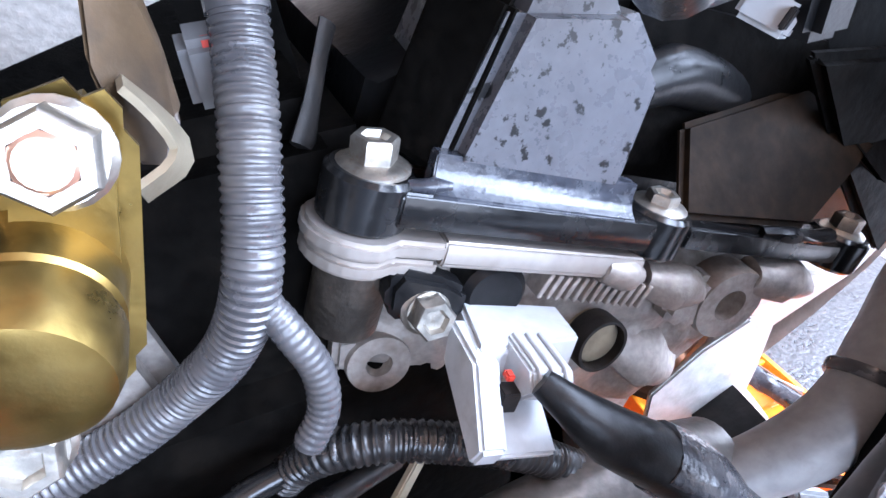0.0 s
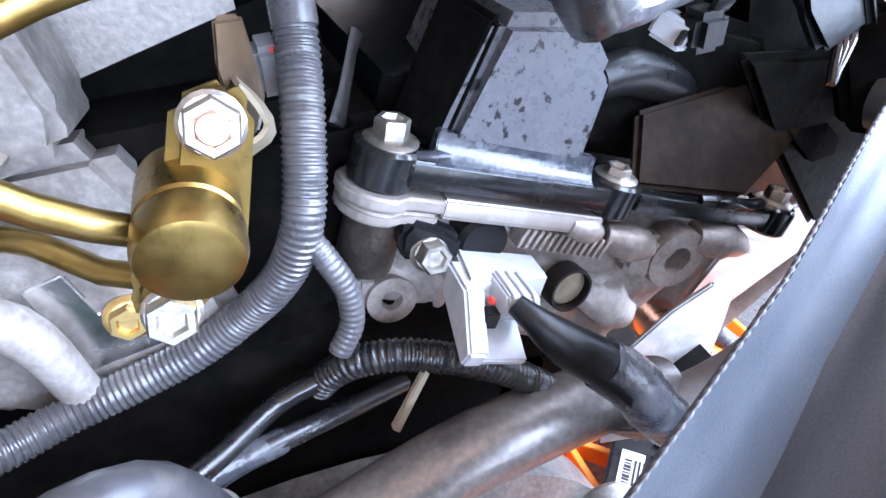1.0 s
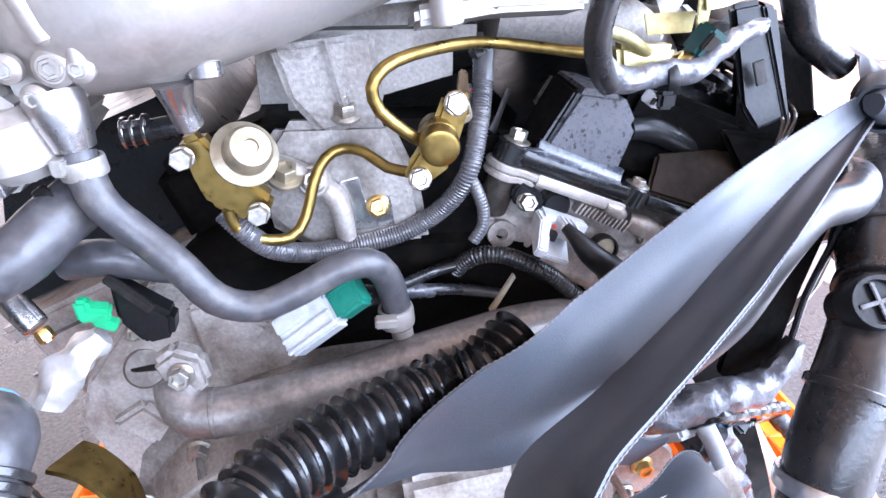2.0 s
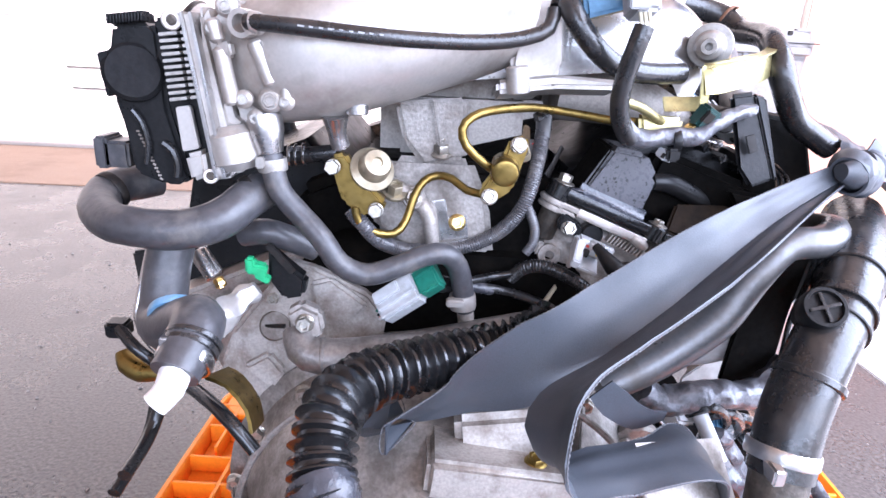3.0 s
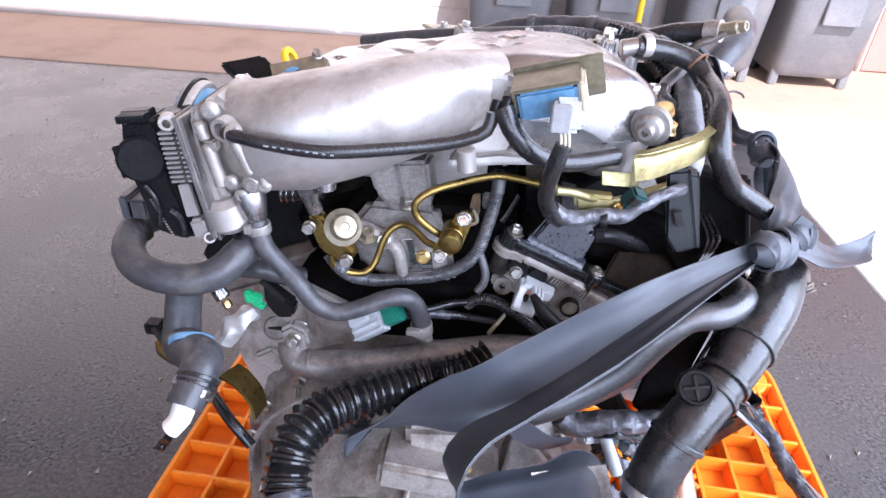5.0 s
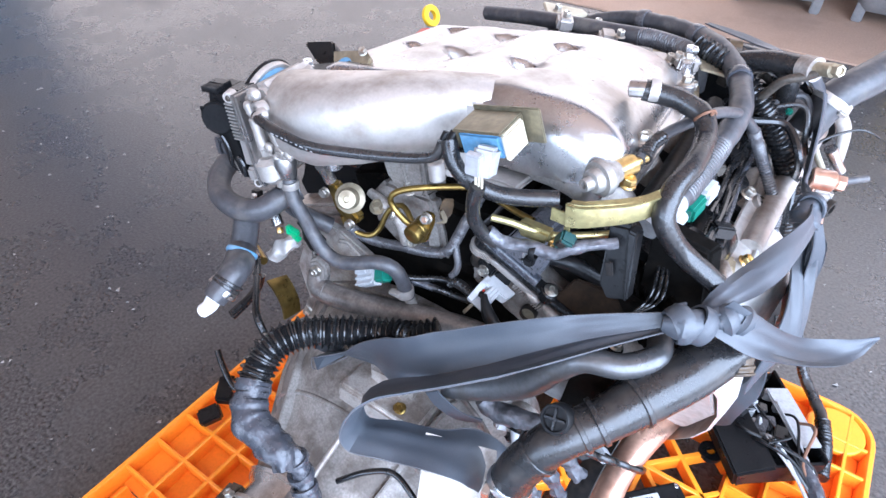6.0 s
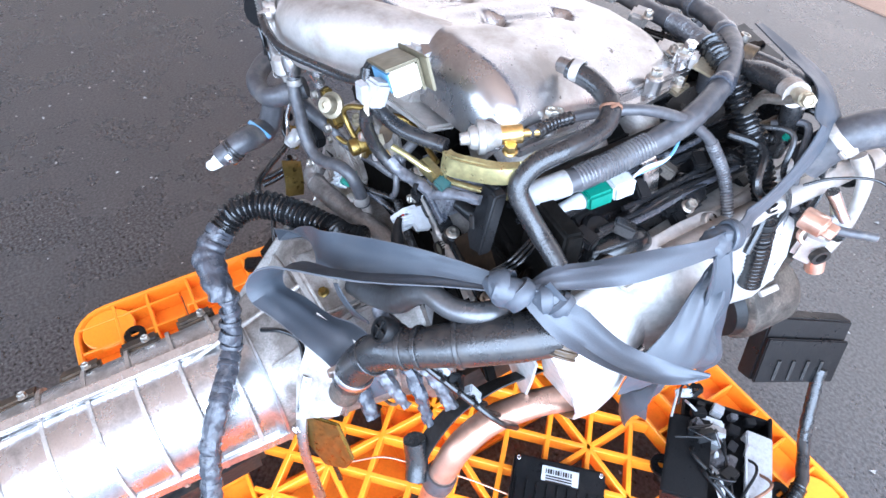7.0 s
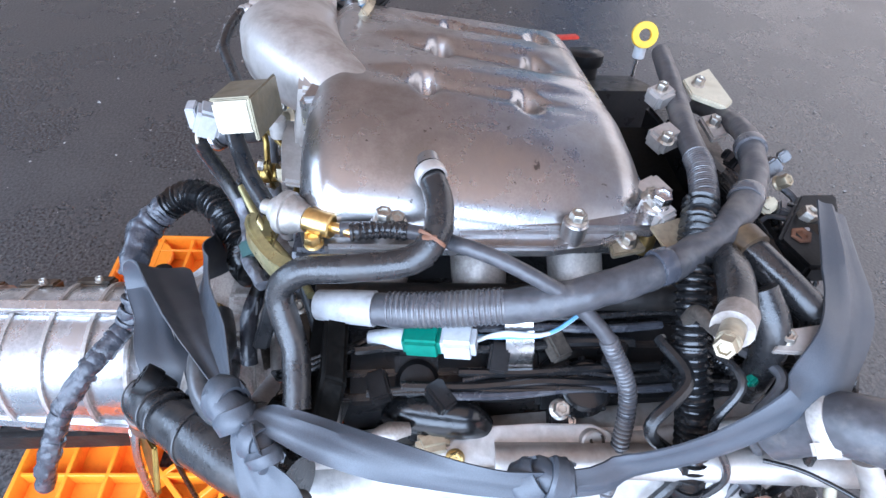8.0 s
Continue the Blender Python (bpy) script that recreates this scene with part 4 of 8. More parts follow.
for k in range(11):
    a0, a1, b0, b1 = FA.lerp(FC, k / 11), FA.lerp(FC, (k + 0.5) / 11), FB.lerp(FD, k / 11), FB.lerp(FD, (k + 0.5) / 11)
    part("fin", slab([a0, a0.lerp(b0, 0.64), a1.lerp(b1, 0.64), a1], (0, 1, 0), 0.014, 0.0004), GREY_STEEL, act)
    part("fin", slab([a0.lerp(b0, 0.76), b0, b1, a1.lerp(b1, 0.76)], (0, 1, 0), 0.014, 0.0004), GREY_STEEL, act)
for k in range(12):
    part("comb_tooth", moved(box(0.0013, 0.012, 0.0062, 0.0002, 1), Matrix.Translation(Vector((-0.2985, -0.068, 0.8302)).lerp(Vector((-0.2761, -0.068, 0.8333)), k / 11))), BLACK, act)
part("comb_bar", slab([(-0.3036, -0.06, 0.8324), (-0.2784, -0.06, 0.8356), (-0.2781, -0.06, 0.8281), (-0.3027, -0.06, 0.8254)], (0, 1, 0), 0.012, 0.001), BLACK, act)
part("arc_ridge", tube([(-0.2911, -0.069, 0.771), (-0.2856, -0.069, 0.763), (-0.2825, -0.069, 0.7484), (-0.285, -0.069, 0.7332)], 0.0022, 8), BLACK_GLOSS, act)
part("arc_ridge", tube([(-0.272, -0.069, 0.7489), (-0.2657, -0.069, 0.7437), (-0.263, -0.069, 0.7334), (-0.2644, -0.069, 0.7247)], 0.0030, 8), BLACK_GLOSS, act)
part("label_plate", slab([(-0.2611, -0.0695, 0.7743), (-0.2511, -0.0695, 0.776), (-0.2469, -0.0695, 0.746), (-0.2588, -0.0695, 0.7433)], (0, 1, 0), 0.006, 0.0008), ALU_SATIN, act)
part("end_cap", slab([(-0.2564, -0.074, 0.7417), (-0.242, -0.074, 0.7458), (-0.2405, -0.074, 0.727), (-0.2526, -0.074, 0.722)], (0, 1, 0), 0.016, 0.003), ALU_SATIN, act)
for k in range(14):
    part("stamp_bar", moved(box(0.0022, 0.001, 0.0012, 0), Matrix.Translation(Vector((-0.2901, -0.0665, 0.7561)).lerp(Vector((-0.277, -0.0665, 0.7221)), k / 13)) @ Euler((0, 0.6 * (k % 2), 0)).to_matrix().to_4x4()), ALU_RAW, act)
for px, w in ((0.0, 0.0016), (0.0060, 0.0016)):
    part("side_rail", slab([Vector(p) + Vector((px, 0, 0)) for p in [(-0.2507, -0.076, 0.8371), (-0.2484, -0.076, 0.8372), (-0.2327, -0.076, 0.727), (-0.2353, -0.076, 0.726)]], (0, 1, 0), 0.034, 0.0006), ALU, act)
part("rail_channel", slab([(-0.2512, -0.073, 0.8356), (-0.2449, -0.073, 0.8358), (-0.2289, -0.073, 0.7282), (-0.2349, -0.073, 0.7262)], (0, 1, 0), 0.03, 0.0006), ALU_SATIN, act)
part("rail_end", rod((-0.2599, -0.064, 0.8314), (-0.2558, -0.075, 0.8315), 0.0066, 22), ALU_RAW, act)
part("rail_end", rod((-0.2417, -0.064, 0.725), (-0.238, -0.075, 0.7277), 0.0054, 22), ALU_RAW, act)
part("screw", bolt((-0.2558, -0.075, 0.8315), (0, -1, 0), 0.0055, 1.3, 0.3), ALU_DIRTY, act)
part("screw", bolt((-0.238, -0.075, 0.7277), (0, -1, 0), 0.0050, 1.3, 0.3), ALU_DIRTY, act)
socket = part("plug_socket", join(moved(box(0.024, 0.024, 0.020, 0.002), Matrix.Translation((-0.3184, -0.04, 0.7354))), moved(box(0.010, 0.028, 0.024, 0.002), Matrix.Translation((-0.3262, -0.04, 0.7368)))), GREY_RUBBER, throttle, "weathered grey plug socket")
part("water_neck", tube([(-0.2023, -0.06, 0.7679), (-0.1999, -0.062, 0.7598), (-0.1981, -0.062, 0.7447)], [0.0135, 0.0125, 0.0095], 18), ALU, throttle)

# gearbox: bell, ribbed case, tail
gearbox = thing("gearbox", "bright ribbed aluminium gearbox bolted behind the engine", "gearbox")
bell = []
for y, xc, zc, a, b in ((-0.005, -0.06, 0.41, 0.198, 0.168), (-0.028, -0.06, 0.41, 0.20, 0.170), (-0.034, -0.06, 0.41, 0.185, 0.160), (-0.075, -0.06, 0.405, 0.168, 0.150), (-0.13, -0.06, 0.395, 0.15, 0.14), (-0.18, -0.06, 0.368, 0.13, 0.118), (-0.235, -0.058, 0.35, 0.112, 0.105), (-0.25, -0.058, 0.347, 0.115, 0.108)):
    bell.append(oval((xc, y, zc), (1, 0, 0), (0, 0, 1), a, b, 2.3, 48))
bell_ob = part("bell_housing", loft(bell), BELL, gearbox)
for k in range(9):
    w = radians(10 + k * 20)
    d = Vector((math.cos(w), 0, math.sin(w)))
    low = Vector((d.x, 0, d.z * 0.85))
    if k in (0, 2, 6, 8):
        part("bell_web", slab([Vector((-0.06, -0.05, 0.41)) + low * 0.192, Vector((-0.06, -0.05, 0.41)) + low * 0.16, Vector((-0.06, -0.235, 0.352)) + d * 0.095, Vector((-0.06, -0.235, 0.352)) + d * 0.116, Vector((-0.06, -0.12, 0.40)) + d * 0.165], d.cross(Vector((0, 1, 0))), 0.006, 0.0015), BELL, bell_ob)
    part("bell_bolt", bolt(Vector((-0.06, -0.047, 0.41)) + low * 0.190, (0, -1, 0), 0.012, 1.4, 0.7), ZINC, bell_ob)
for y, a, b, z in ((-0.088, 0.175, 0.165, 0.4095), (-0.16, 0.139, 0.128, 0.377)):
    ringline = oval((-0.06, y, z), (1, 0, 0), (0, 0, 1), a, b, 2.3, 48)
    part("seam", tube(ringline + ringline[:2], 0.003, 8, step=0.02), BELL, bell_ob)
part("top_boss", moved(box(0.112, 0.060, 0.030, 0.005, 3), pose(-0.020, -0.128, 0.528, -8, 6, 0)), ALU_RAW, bell_ob, "pale machined pad on the bell housing")
part("boss_bolt", bolt((0.004, -0.140, 0.5425), (0, -0.15, 1), 0.011, 1.5, 0.6), GOLD, bell_ob)
part("flange_lobe", join(rod((0.136, -0.028, 0.462), (0.136, -0.046, 0.462), 0.030, 32, 0.003), rod((0.118, -0.028, 0.485), (0.118, -0.044, 0.485), 0.024, 32, 0.003)), ALU_RAW, bell_ob, "pale lobe of the bell flange")
part("bell_bolt", bolt((0.138, -0.046, 0.466), (0, -1, 0), 0.012, 1.5, 0.7), BRASS, bell_ob)
case = []
for y, xc, zc, a, b in ((-0.245, -0.058, 0.346, 0.118, 0.110), (-0.26, -0.058, 0.346, 0.104, 0.102), (-0.50, -0.072, 0.332, 0.100, 0.100), (-0.66, -0.084, 0.318, 0.095, 0.095), (-0.68, -0.084, 0.318, 0.075, 0.07), (-0.95, -0.095, 0.305, 0.055, 0.055), (-1.0, -0.095, 0.305, 0.04, 0.04)):
    case.append(oval((xc, y, zc), (1, 0, 0), (0, 0, 1), a, b, 2.4, 48))
case_ob = part("case", loft(case), ALU_BRIGHT, gearbox)
for k, y in enumerate((-0.285, -0.345, -0.405, -0.465, -0.525, -0.59, -0.64)):
    t = (y + 0.26) / -0.4
    ra, rb, xc, zc = 0.1075 - 0.0085 * t, 0.1055 - 0.0075 * t, -0.058 - 0.026 * t, 0.346 - 0.028 * t
    part("rib", loft([oval((xc, y + d, zc), (1, 0, 0), (0, 0, 1), ra + g, rb + g, 2.4, 48) for d, g in ((-0.0034, -0.008), (-0.0026, 0.0032), (0.0026, 0.0032), (0.0034, -0.008))]), ALU_RAW, case_ob)
for k in range(6):
    w = radians(20 + 24 * k)
    part("long_rib", rod((-0.059 + 0.103 * math.cos(w), -0.27, 0.346 + 0.102 * math.sin(w)), (-0.083 + 0.0955 * math.cos(w), -0.645, 0.319 + 0.0955 * math.sin(w)), 0.0032, 8), ALU_BRIGHT, case_ob)
for k in range(4):
    bracket_y = -0.30 - 0.085 * k
    part("edge_bracket", moved(box(0.03, 0.056, 0.028, 0.004), pose(-0.152, bracket_y, 0.404 + 0.05 * (bracket_y + 0.3), 0, -30, 0)), TAN_DARK, gearbox, "oil-browned cable bracket")
    part("bracket_bolt", bolt((-0.150, bracket_y + 0.01, 0.421 + 0.05 * (bracket_y + 0.3)), (-0.3, 0, 1), 0.010, 1.3, 0.8), ZINC, gearbox)
part("flange_rail", moved(box(0.018, 0.40, 0.012, 0.003), pose(-0.082, -0.45, 0.443, 4, 14, -4)), ALU_BRIGHT, gearbox)
part("flange_rail", moved(box(0.02, 0.42, 0.014, 0.003), pose(0.032, -0.45, 0.322, 4, 80, -2)), ALU_BRIGHT, gearbox)
part("pan", moved(box(0.19, 0.34, 0.06, 0.01), pose(-0.07, -0.46, 0.235)), IRON, gearbox)
part("pan_foot", moved(box(0.12, 0.10, 0.07, 0.006), pose(-0.07, -0.46, 0.178)), IRON, gearbox)
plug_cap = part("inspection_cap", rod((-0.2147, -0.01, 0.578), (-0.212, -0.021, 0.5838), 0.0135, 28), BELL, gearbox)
part("slot", moved(box(0.018, 0.004, 0.003, 0.0005), Matrix.Translation((-0.212, -0.021, 0.5838))), IRON, plug_cap)
part("bell_bolt", bolt((-0.1864, -0.016, 0.5848), (0, -1, 0.1), 0.012, 1.5, 0.6), ZINC, gearbox)
part("bell_bolt", bolt((-0.214, -0.012, 0.6074), (0, -1, 0.1), 0.009, 1.5, 0.9), ZINC, gearbox)


# ---------------------------------------------------------------- hoses and pipes


def hose(name, label, points, r, material, **more):
    return thing(name, label, "hose", tube(points, r, more.pop("n", 14), **more), material)


breather = thing("breather_hose", "thin black rubber vacuum hose along the plenum", "hose")
breather_pipe = part("pipe", tube([(-0.2022, -0.086, 0.8327), (-0.1936, -0.09, 0.8325), (-0.1622, -0.096, 0.8305), (-0.1246, -0.096, 0.828), (-0.0865, -0.082, 0.8268), (-0.0457, -0.066, 0.8278), (-0.0184, -0.058, 0.832), (-0.0027, -0.054, 0.8391), (0.0009, -0.05, 0.8519)], 0.0054, 14), RUBBER, breather)
part("collar", ring((-0.2001, -0.087, 0.8325), (1, -0.1, 0), 0.0064, 0.0052, 0.006), ALU_SATIN, breather_pipe)
for k in range(9):
    q = Vector((-0.1649, -0.1022, 0.8315)).lerp(Vector((-0.1148, -0.1022, 0.8286)), k / 8)
    part("print_bar", moved(box(0.0026 if k % 3 else 0.004, 0.0006, 0.0011, 0), Matrix.Translation(q) @ Euler((0, 0.1, 0)).to_matrix().to_4x4()), PALE_GREY, breather_pipe)
hose("solenoid_hose", "short black vacuum hose below the solenoid valve", [(0.0093, -0.052, 0.8574), (0.0161, -0.058, 0.844), (0.0296, -0.058, 0.8288), (0.0483, -0.05, 0.817), (0.0716, -0.04, 0.8123), (0.1081, -0.02, 0.8125)], 0.0080, RUBBER)
cool = thing("coolant_hose", "dusty grey coolant hose curving over the bell housing", "hose")
cool_pipe = part("pipe", tube([(-0.1981, -0.062, 0.7417), (-0.1945, -0.066, 0.7282), (-0.1895, -0.068, 0.7156), (-0.1754, -0.07, 0.7001), (-0.1594, -0.075, 0.6842), (-0.1461, -0.075, 0.6647), (-0.1264, -0.072, 0.6559), (-0.1044, -0.068, 0.6615), (-0.0824, -0.062, 0.6699), (-0.0664, -0.058, 0.6706), (-0.0561, -0.052, 0.6584), (-0.0508, -0.048, 0.6381), (-0.0477, -0.044, 0.6181)], 0.0086, 16, wobble=0.0004), GREY_RUBBER, cool)
part("spring_clip", join(ring((-0.1971, -0.063, 0.7402), (0.1, 0, -1), 0.0108, 0.0088, 0.009), moved(box(0.006, 0.012, 0.008, 0.001), Matrix.Translation((-0.2027, -0.07, 0.7388)))), GREY_STEEL, cool_pipe, "bright spring clip")
part("spring_clip", join(ring((-0.0508, -0.047, 0.6325), (0.1, 0, -1), 0.0110, 0.0088, 0.012), moved(box(0.014, 0.008, 0.006, 0.001), Matrix.Translation((-0.0569, -0.058, 0.6296)))), ALU_SATIN, cool_pipe, "bright spring clip")
part("end_pipe", rod((-0.0479, -0.044, 0.6202), (-0.0452, -0.04, 0.6001), 0.0070, 16), ALU_RAW, cool_pipe)
elbow_hose = thing("water_elbow", "thick dusty rubber elbow hose under the throttle", "hose")
elbow_hose_pipe = part("pipe", tube([(-0.2048, -0.045, 0.7155), (-0.2155, -0.065, 0.7089), (-0.2316, -0.085, 0.6976), (-0.2587, -0.092, 0.6916), (-0.2886, -0.09, 0.6921), (-0.3157, -0.075, 0.6921), (-0.3344, -0.05, 0.6964), (-0.3363, -0.02, 0.7025), (-0.3162, 0.01, 0.7035)], 0.0145, 18, wobble=0.0006), GREY_RUBBER, elbow_hose)
part("clamp", ring((-0.2112, -0.056, 0.7126), (-0.8, -0.5, -0.5), 0.0158, 0.0143, 0.007), IRON, elbow_hose_pipe)
part("clamp", ring((-0.3364, -0.032, 0.7008), (0.4, 0.9, 0.3), 0.0158, 0.0143, 0.007), IRON, elbow_hose_pipe)
drop_hose = thing("drain_hose", "grey rubber hose hanging down with a white taped end", "hose")
drop_hose_pipe = part("pipe", tube([(-0.2713, -0.07, 0.6778), (-0.2749, -0.076, 0.6564), (-0.2766, -0.085, 0.6317), (-0.2724, -0.0976, 0.6211)] + [(-0.2485, -0.1204, 0.6324), (-0.2279, -0.143, 0.6454), (-0.2276, -0.168, 0.6356), (-0.2296, -0.18, 0.6287)], [0.0165, 0.0165, 0.017, 0.0185, 0.0185, 0.0175, 0.0155, 0.015], 18), GREY_RUBBER, drop_hose)
part("taped_end", tube([(-0.2295, -0.178, 0.6293), (-0.2313, -0.186, 0.6217), (-0.2375, -0.192, 0.6148)], [0.0135, 0.0125, 0.012], 14, flat=0.7, wobble=0.0012), WHITE_TAPE, drop_hose_pipe, "crumpled white tape plug")
for q in (((-0.2256, -0.156, 0.6407)), ((-0.2266, -0.16, 0.6374))):
    part("hose_ridge", ring(q, (-0.1, -0.8, -0.5), 0.0182, 0.0150, 0.004), RUBBER, drop_hose_pipe)
part("blue_band", ring((-0.2565, -0.1067, 0.6364), (0.2, -0.8, -0.5), 0.0198, 0.017, 0.006), BLUE, drop_hose_pipe, "dusty blue clamp band")
part("hose_clip", join(ring((-0.2276, -0.164, 0.6337), (-0.1, -0.8, -0.5), 0.0178, 0.0155, 0.008), moved(box(0.006, 0.014, 0.008, 0.001), Matrix.Translation((-0.2378, -0.166, 0.6449)))), STEEL, drop_hose_pipe)
oily = thing("plenum_hose", "black oily rubber hose from the plenum to the valve cover", "hose")
oily_pipe = part("pipe", tube([(0.132, 0.1075, 0.8745), (0.1605, 0.1140, 0.8717), (0.1793, 0.1138, 0.8672), (0.1916, 0.1105, 0.8630), (0.2013, 0.0941, 0.8510), (0.2030, 0.0500, 0.8455), (0.1970, 0.0190, 0.8360), (0.1975, 0.0015, 0.8185), (0.2060, 0.0022, 0.8015), (0.2215, 0.0090, 0.7810), (0.2392, 0.0115, 0.7690), (0.2600, 0.0122, 0.7570)], 0.0102, 18, wobble=0.0006), RUBBER, oily)
part("wire_clamp", join(ring((0.1925, 0.109, 0.8645), (0.6, -0.5, -0.5), 0.0108, 0.0095, 0.0025), moved(box(0.003, 0.010, 0.003, 0.0006), pose(0.199, 0.106, 0.871))), RUSTY, oily_pipe, "rusty wire clamp")
part("end_clamp", ring((0.137, 0.108, 0.876), (1, 0.3, 0), 0.0115, 0.0095, 0.009), ALU_SATIN, oily_pipe)
water_pipe = thing("metal_water_pipe", "brown-stained steel coolant pipe across the bell housing", "pipe")
water_run = part("pipe", tube([(-0.1813, -0.055, 0.5969), (-0.1771, -0.065, 0.5868), (-0.1625, -0.068, 0.5819), (-0.1207, -0.064, 0.5838), (-0.0736, -0.056, 0.5892), (-0.0256, -0.05, 0.5979), (0.0284, -0.045, 0.6074), (0.0649, -0.042, 0.6074), (0.1014, -0.038, 0.6006), (0.1341, -0.035, 0.5855)], 0.0148, 24), PIPE_GREY, water_pipe)
part("weld_seam", ring((-0.1625, -0.068, 0.5819), (1, 0.08, 0.04), 0.0154, 0.0146, 0.003, 28), PIPE_GREY, water_run)
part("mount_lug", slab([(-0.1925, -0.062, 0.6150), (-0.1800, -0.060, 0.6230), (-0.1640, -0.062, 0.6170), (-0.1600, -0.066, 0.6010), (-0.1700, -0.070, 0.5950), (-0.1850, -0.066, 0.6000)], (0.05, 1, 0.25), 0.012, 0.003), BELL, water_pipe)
part("mount_bolt", bolt((-0.1760, -0.0640, 0.6090), (0, -1, 0.15), 0.011, 1.4, 0.7), ZINC, water_pipe)
part("end_bracket", slab([(0.088, -0.058, 0.612), (0.104, -0.060, 0.604), (0.122, -0.056, 0.586), (0.112, -0.050, 0.580), (0.092, -0.052, 0.600)], (0.1, -0.8, 0.6), 0.004, 0.0012), ALU_DIRTY, water_pipe)
big_pipe = thing("radiator_hose", "black rubber pipe with a capped side port", "hose")
big_pipe_pipe = part("pipe", tube([(0.2921, 0.0071, 0.6961), (0.2680, -0.0375, 0.6870), (0.2425, -0.0740, 0.6750), (0.2165, -0.1100, 0.6612), (0.1850, -0.1435, 0.6420), (0.1640, -0.1634, 0.6040), (0.1570, -0.1755, 0.5690)], [0.0245, 0.0252, 0.0250, 0.0212, 0.0208, 0.0212, 0.0208], 28), RUBBER, big_pipe)
PORT = Vector((-0.18, -0.75, 0.62)).normalized()
PORT_FOOT = Vector((0.1850, -0.1240, 0.6590))
cap_ob = part("cap", moved(lathe([(0.0105, -0.004), (0.0118, 0.006), (0.0118, 0.010), (0.0138, 0.0105), (0.0142, 0.0125), (0.0142, 0.0250), (0.0132, 0.0265), (0.0112, 0.0265), (0.0106, 0.0235), (0.0, 0.0235)], 32), aim(PORT_FOOT, PORT)), BLACK, big_pipe)
for a in (0, 90):
    part("cross_web", moved(box(0.020, 0.0022, 0.004, 0.0004), aim(PORT_FOOT + PORT * 0.0245, PORT, a + 20)), BLACK_GLOSS, cap_ob)
for at, to, r in (((0.2350, -0.0845, 0.6710), (0.0260, 0.0360, 0.0138), 0.0262), ((0.2110, -0.1162, 0.6590), (0.0315, 0.0335, 0.0192), 0.0236), ((0.2000, -0.1280, 0.6525), (0.0315, 0.0335, 0.0192), 0.0232), ((0.1740, -0.1540, 0.6240), (0.021, 0.0199, 0.038), 0.0232)):
    part("sleeve_edge", ring(at, to, r, r - 0.004, 0.0055, 32), RUBBER, big_pipe_pipe)
part("hose_clamp", join(ring((0.1580, -0.1715, 0.5765), (0.0070, 0.0121, 0.0350), 0.0232, 0.0205, 0.010, 32), moved(box(0.008, 0.016, 0.012, 0.0015), Matrix.Translation((0.1440, -0.1880, 0.5800)))), STEEL, big_pipe_pipe, "worn steel hose clamp")
part("stub", rod((0.1575, -0.1745, 0.5720), (0.1530, -0.1850, 0.5380), 0.0185, 24, 0.002), ALU_DIRTY, big_pipe_pipe)
part("taped_end", tube([(0.290, 0.004, 0.6955), (0.299, -0.003, 0.690), (0.306, -0.012, 0.681)], [0.018, 0.0185, 0.0165], 20, pitch=0.006, depth=0.001), TAN_DARK, big_pipe, "brown taped hose end")

# ---------------------------------------------------------------- fuel pipes
fuel = thing("fuel_rail_joint", "yellow-plated fuel rail joint with bent feed pipes", "fuel pipe")
part("upper_pipe", tube([(-0.0314, -0.05, 0.7355), (-0.042, -0.053, 0.7428), (-0.0553, -0.054, 0.7547), (-0.0589, -0.055, 0.7667), (-0.0523, -0.051, 0.7752), (-0.0375, -0.042, 0.7798), (-0.0081, -0.022, 0.7815), (0.0132, -0.008, 0.7796), (0.0398, -0.008, 0.7767), (0.0654, -0.012, 0.7738), (0.0854, -0.016, 0.7743)], 0.0034, 12), GOLD, fuel)
part("lower_pipe", tube([(-0.1387, -0.044, 0.7016), (-0.1364, -0.043, 0.69), (-0.1263, -0.04, 0.6807), (-0.1091, -0.034, 0.6775), (-0.0998, -0.026, 0.6865), (-0.0932, -0.02, 0.7068), (-0.0861, -0.015, 0.718), (-0.0757, -0.012, 0.7225), (-0.0633, -0.018, 0.7217), (-0.0508, -0.026, 0.7144), (-0.0358, -0.034, 0.7135)], 0.0034, 12), GOLD, fuel)
fuel_plate = part("plate", slab([(-0.0219, -0.05, 0.7612), (-0.0103, -0.05, 0.7635), (-0.0073, -0.05, 0.7561), (-0.0174, -0.05, 0.7214), (-0.0323, -0.05, 0.7103), (-0.0429, -0.05, 0.7131), (-0.0423, -0.05, 0.7225), (-0.0284, -0.05, 0.7438)], (0, 1, 0), 0.006, 0.0026), GOLD, fuel)
part("bracket_wing", slab([(-0.0104, -0.03, 0.7694), (-0.0041, -0.022, 0.7671), (-0.0033, -0.022, 0.7574), (-0.0033, -0.026, 0.7479), (-0.0072, -0.03, 0.7419), (-0.0115, -0.034, 0.745), (-0.0123, -0.034, 0.7601)], (0.1, 1, 0), 0.004, 0.0015), TAN_DARK, fuel_plate, "browned steel wing behind the joint")
part("retaining_clip", ribbon([(-0.0091, -0.034, 0.7574), (-0.0063, -0.034, 0.7528), (-0.0043, -0.034, 0.7473), (-0.0056, -0.036, 0.7448), (-0.0112, -0.038, 0.7428)], [(0.3, 0.76, -0.57)] * 5, 0.006, 0.0012, 3, 0.002), TAN_METAL, fuel_plate)
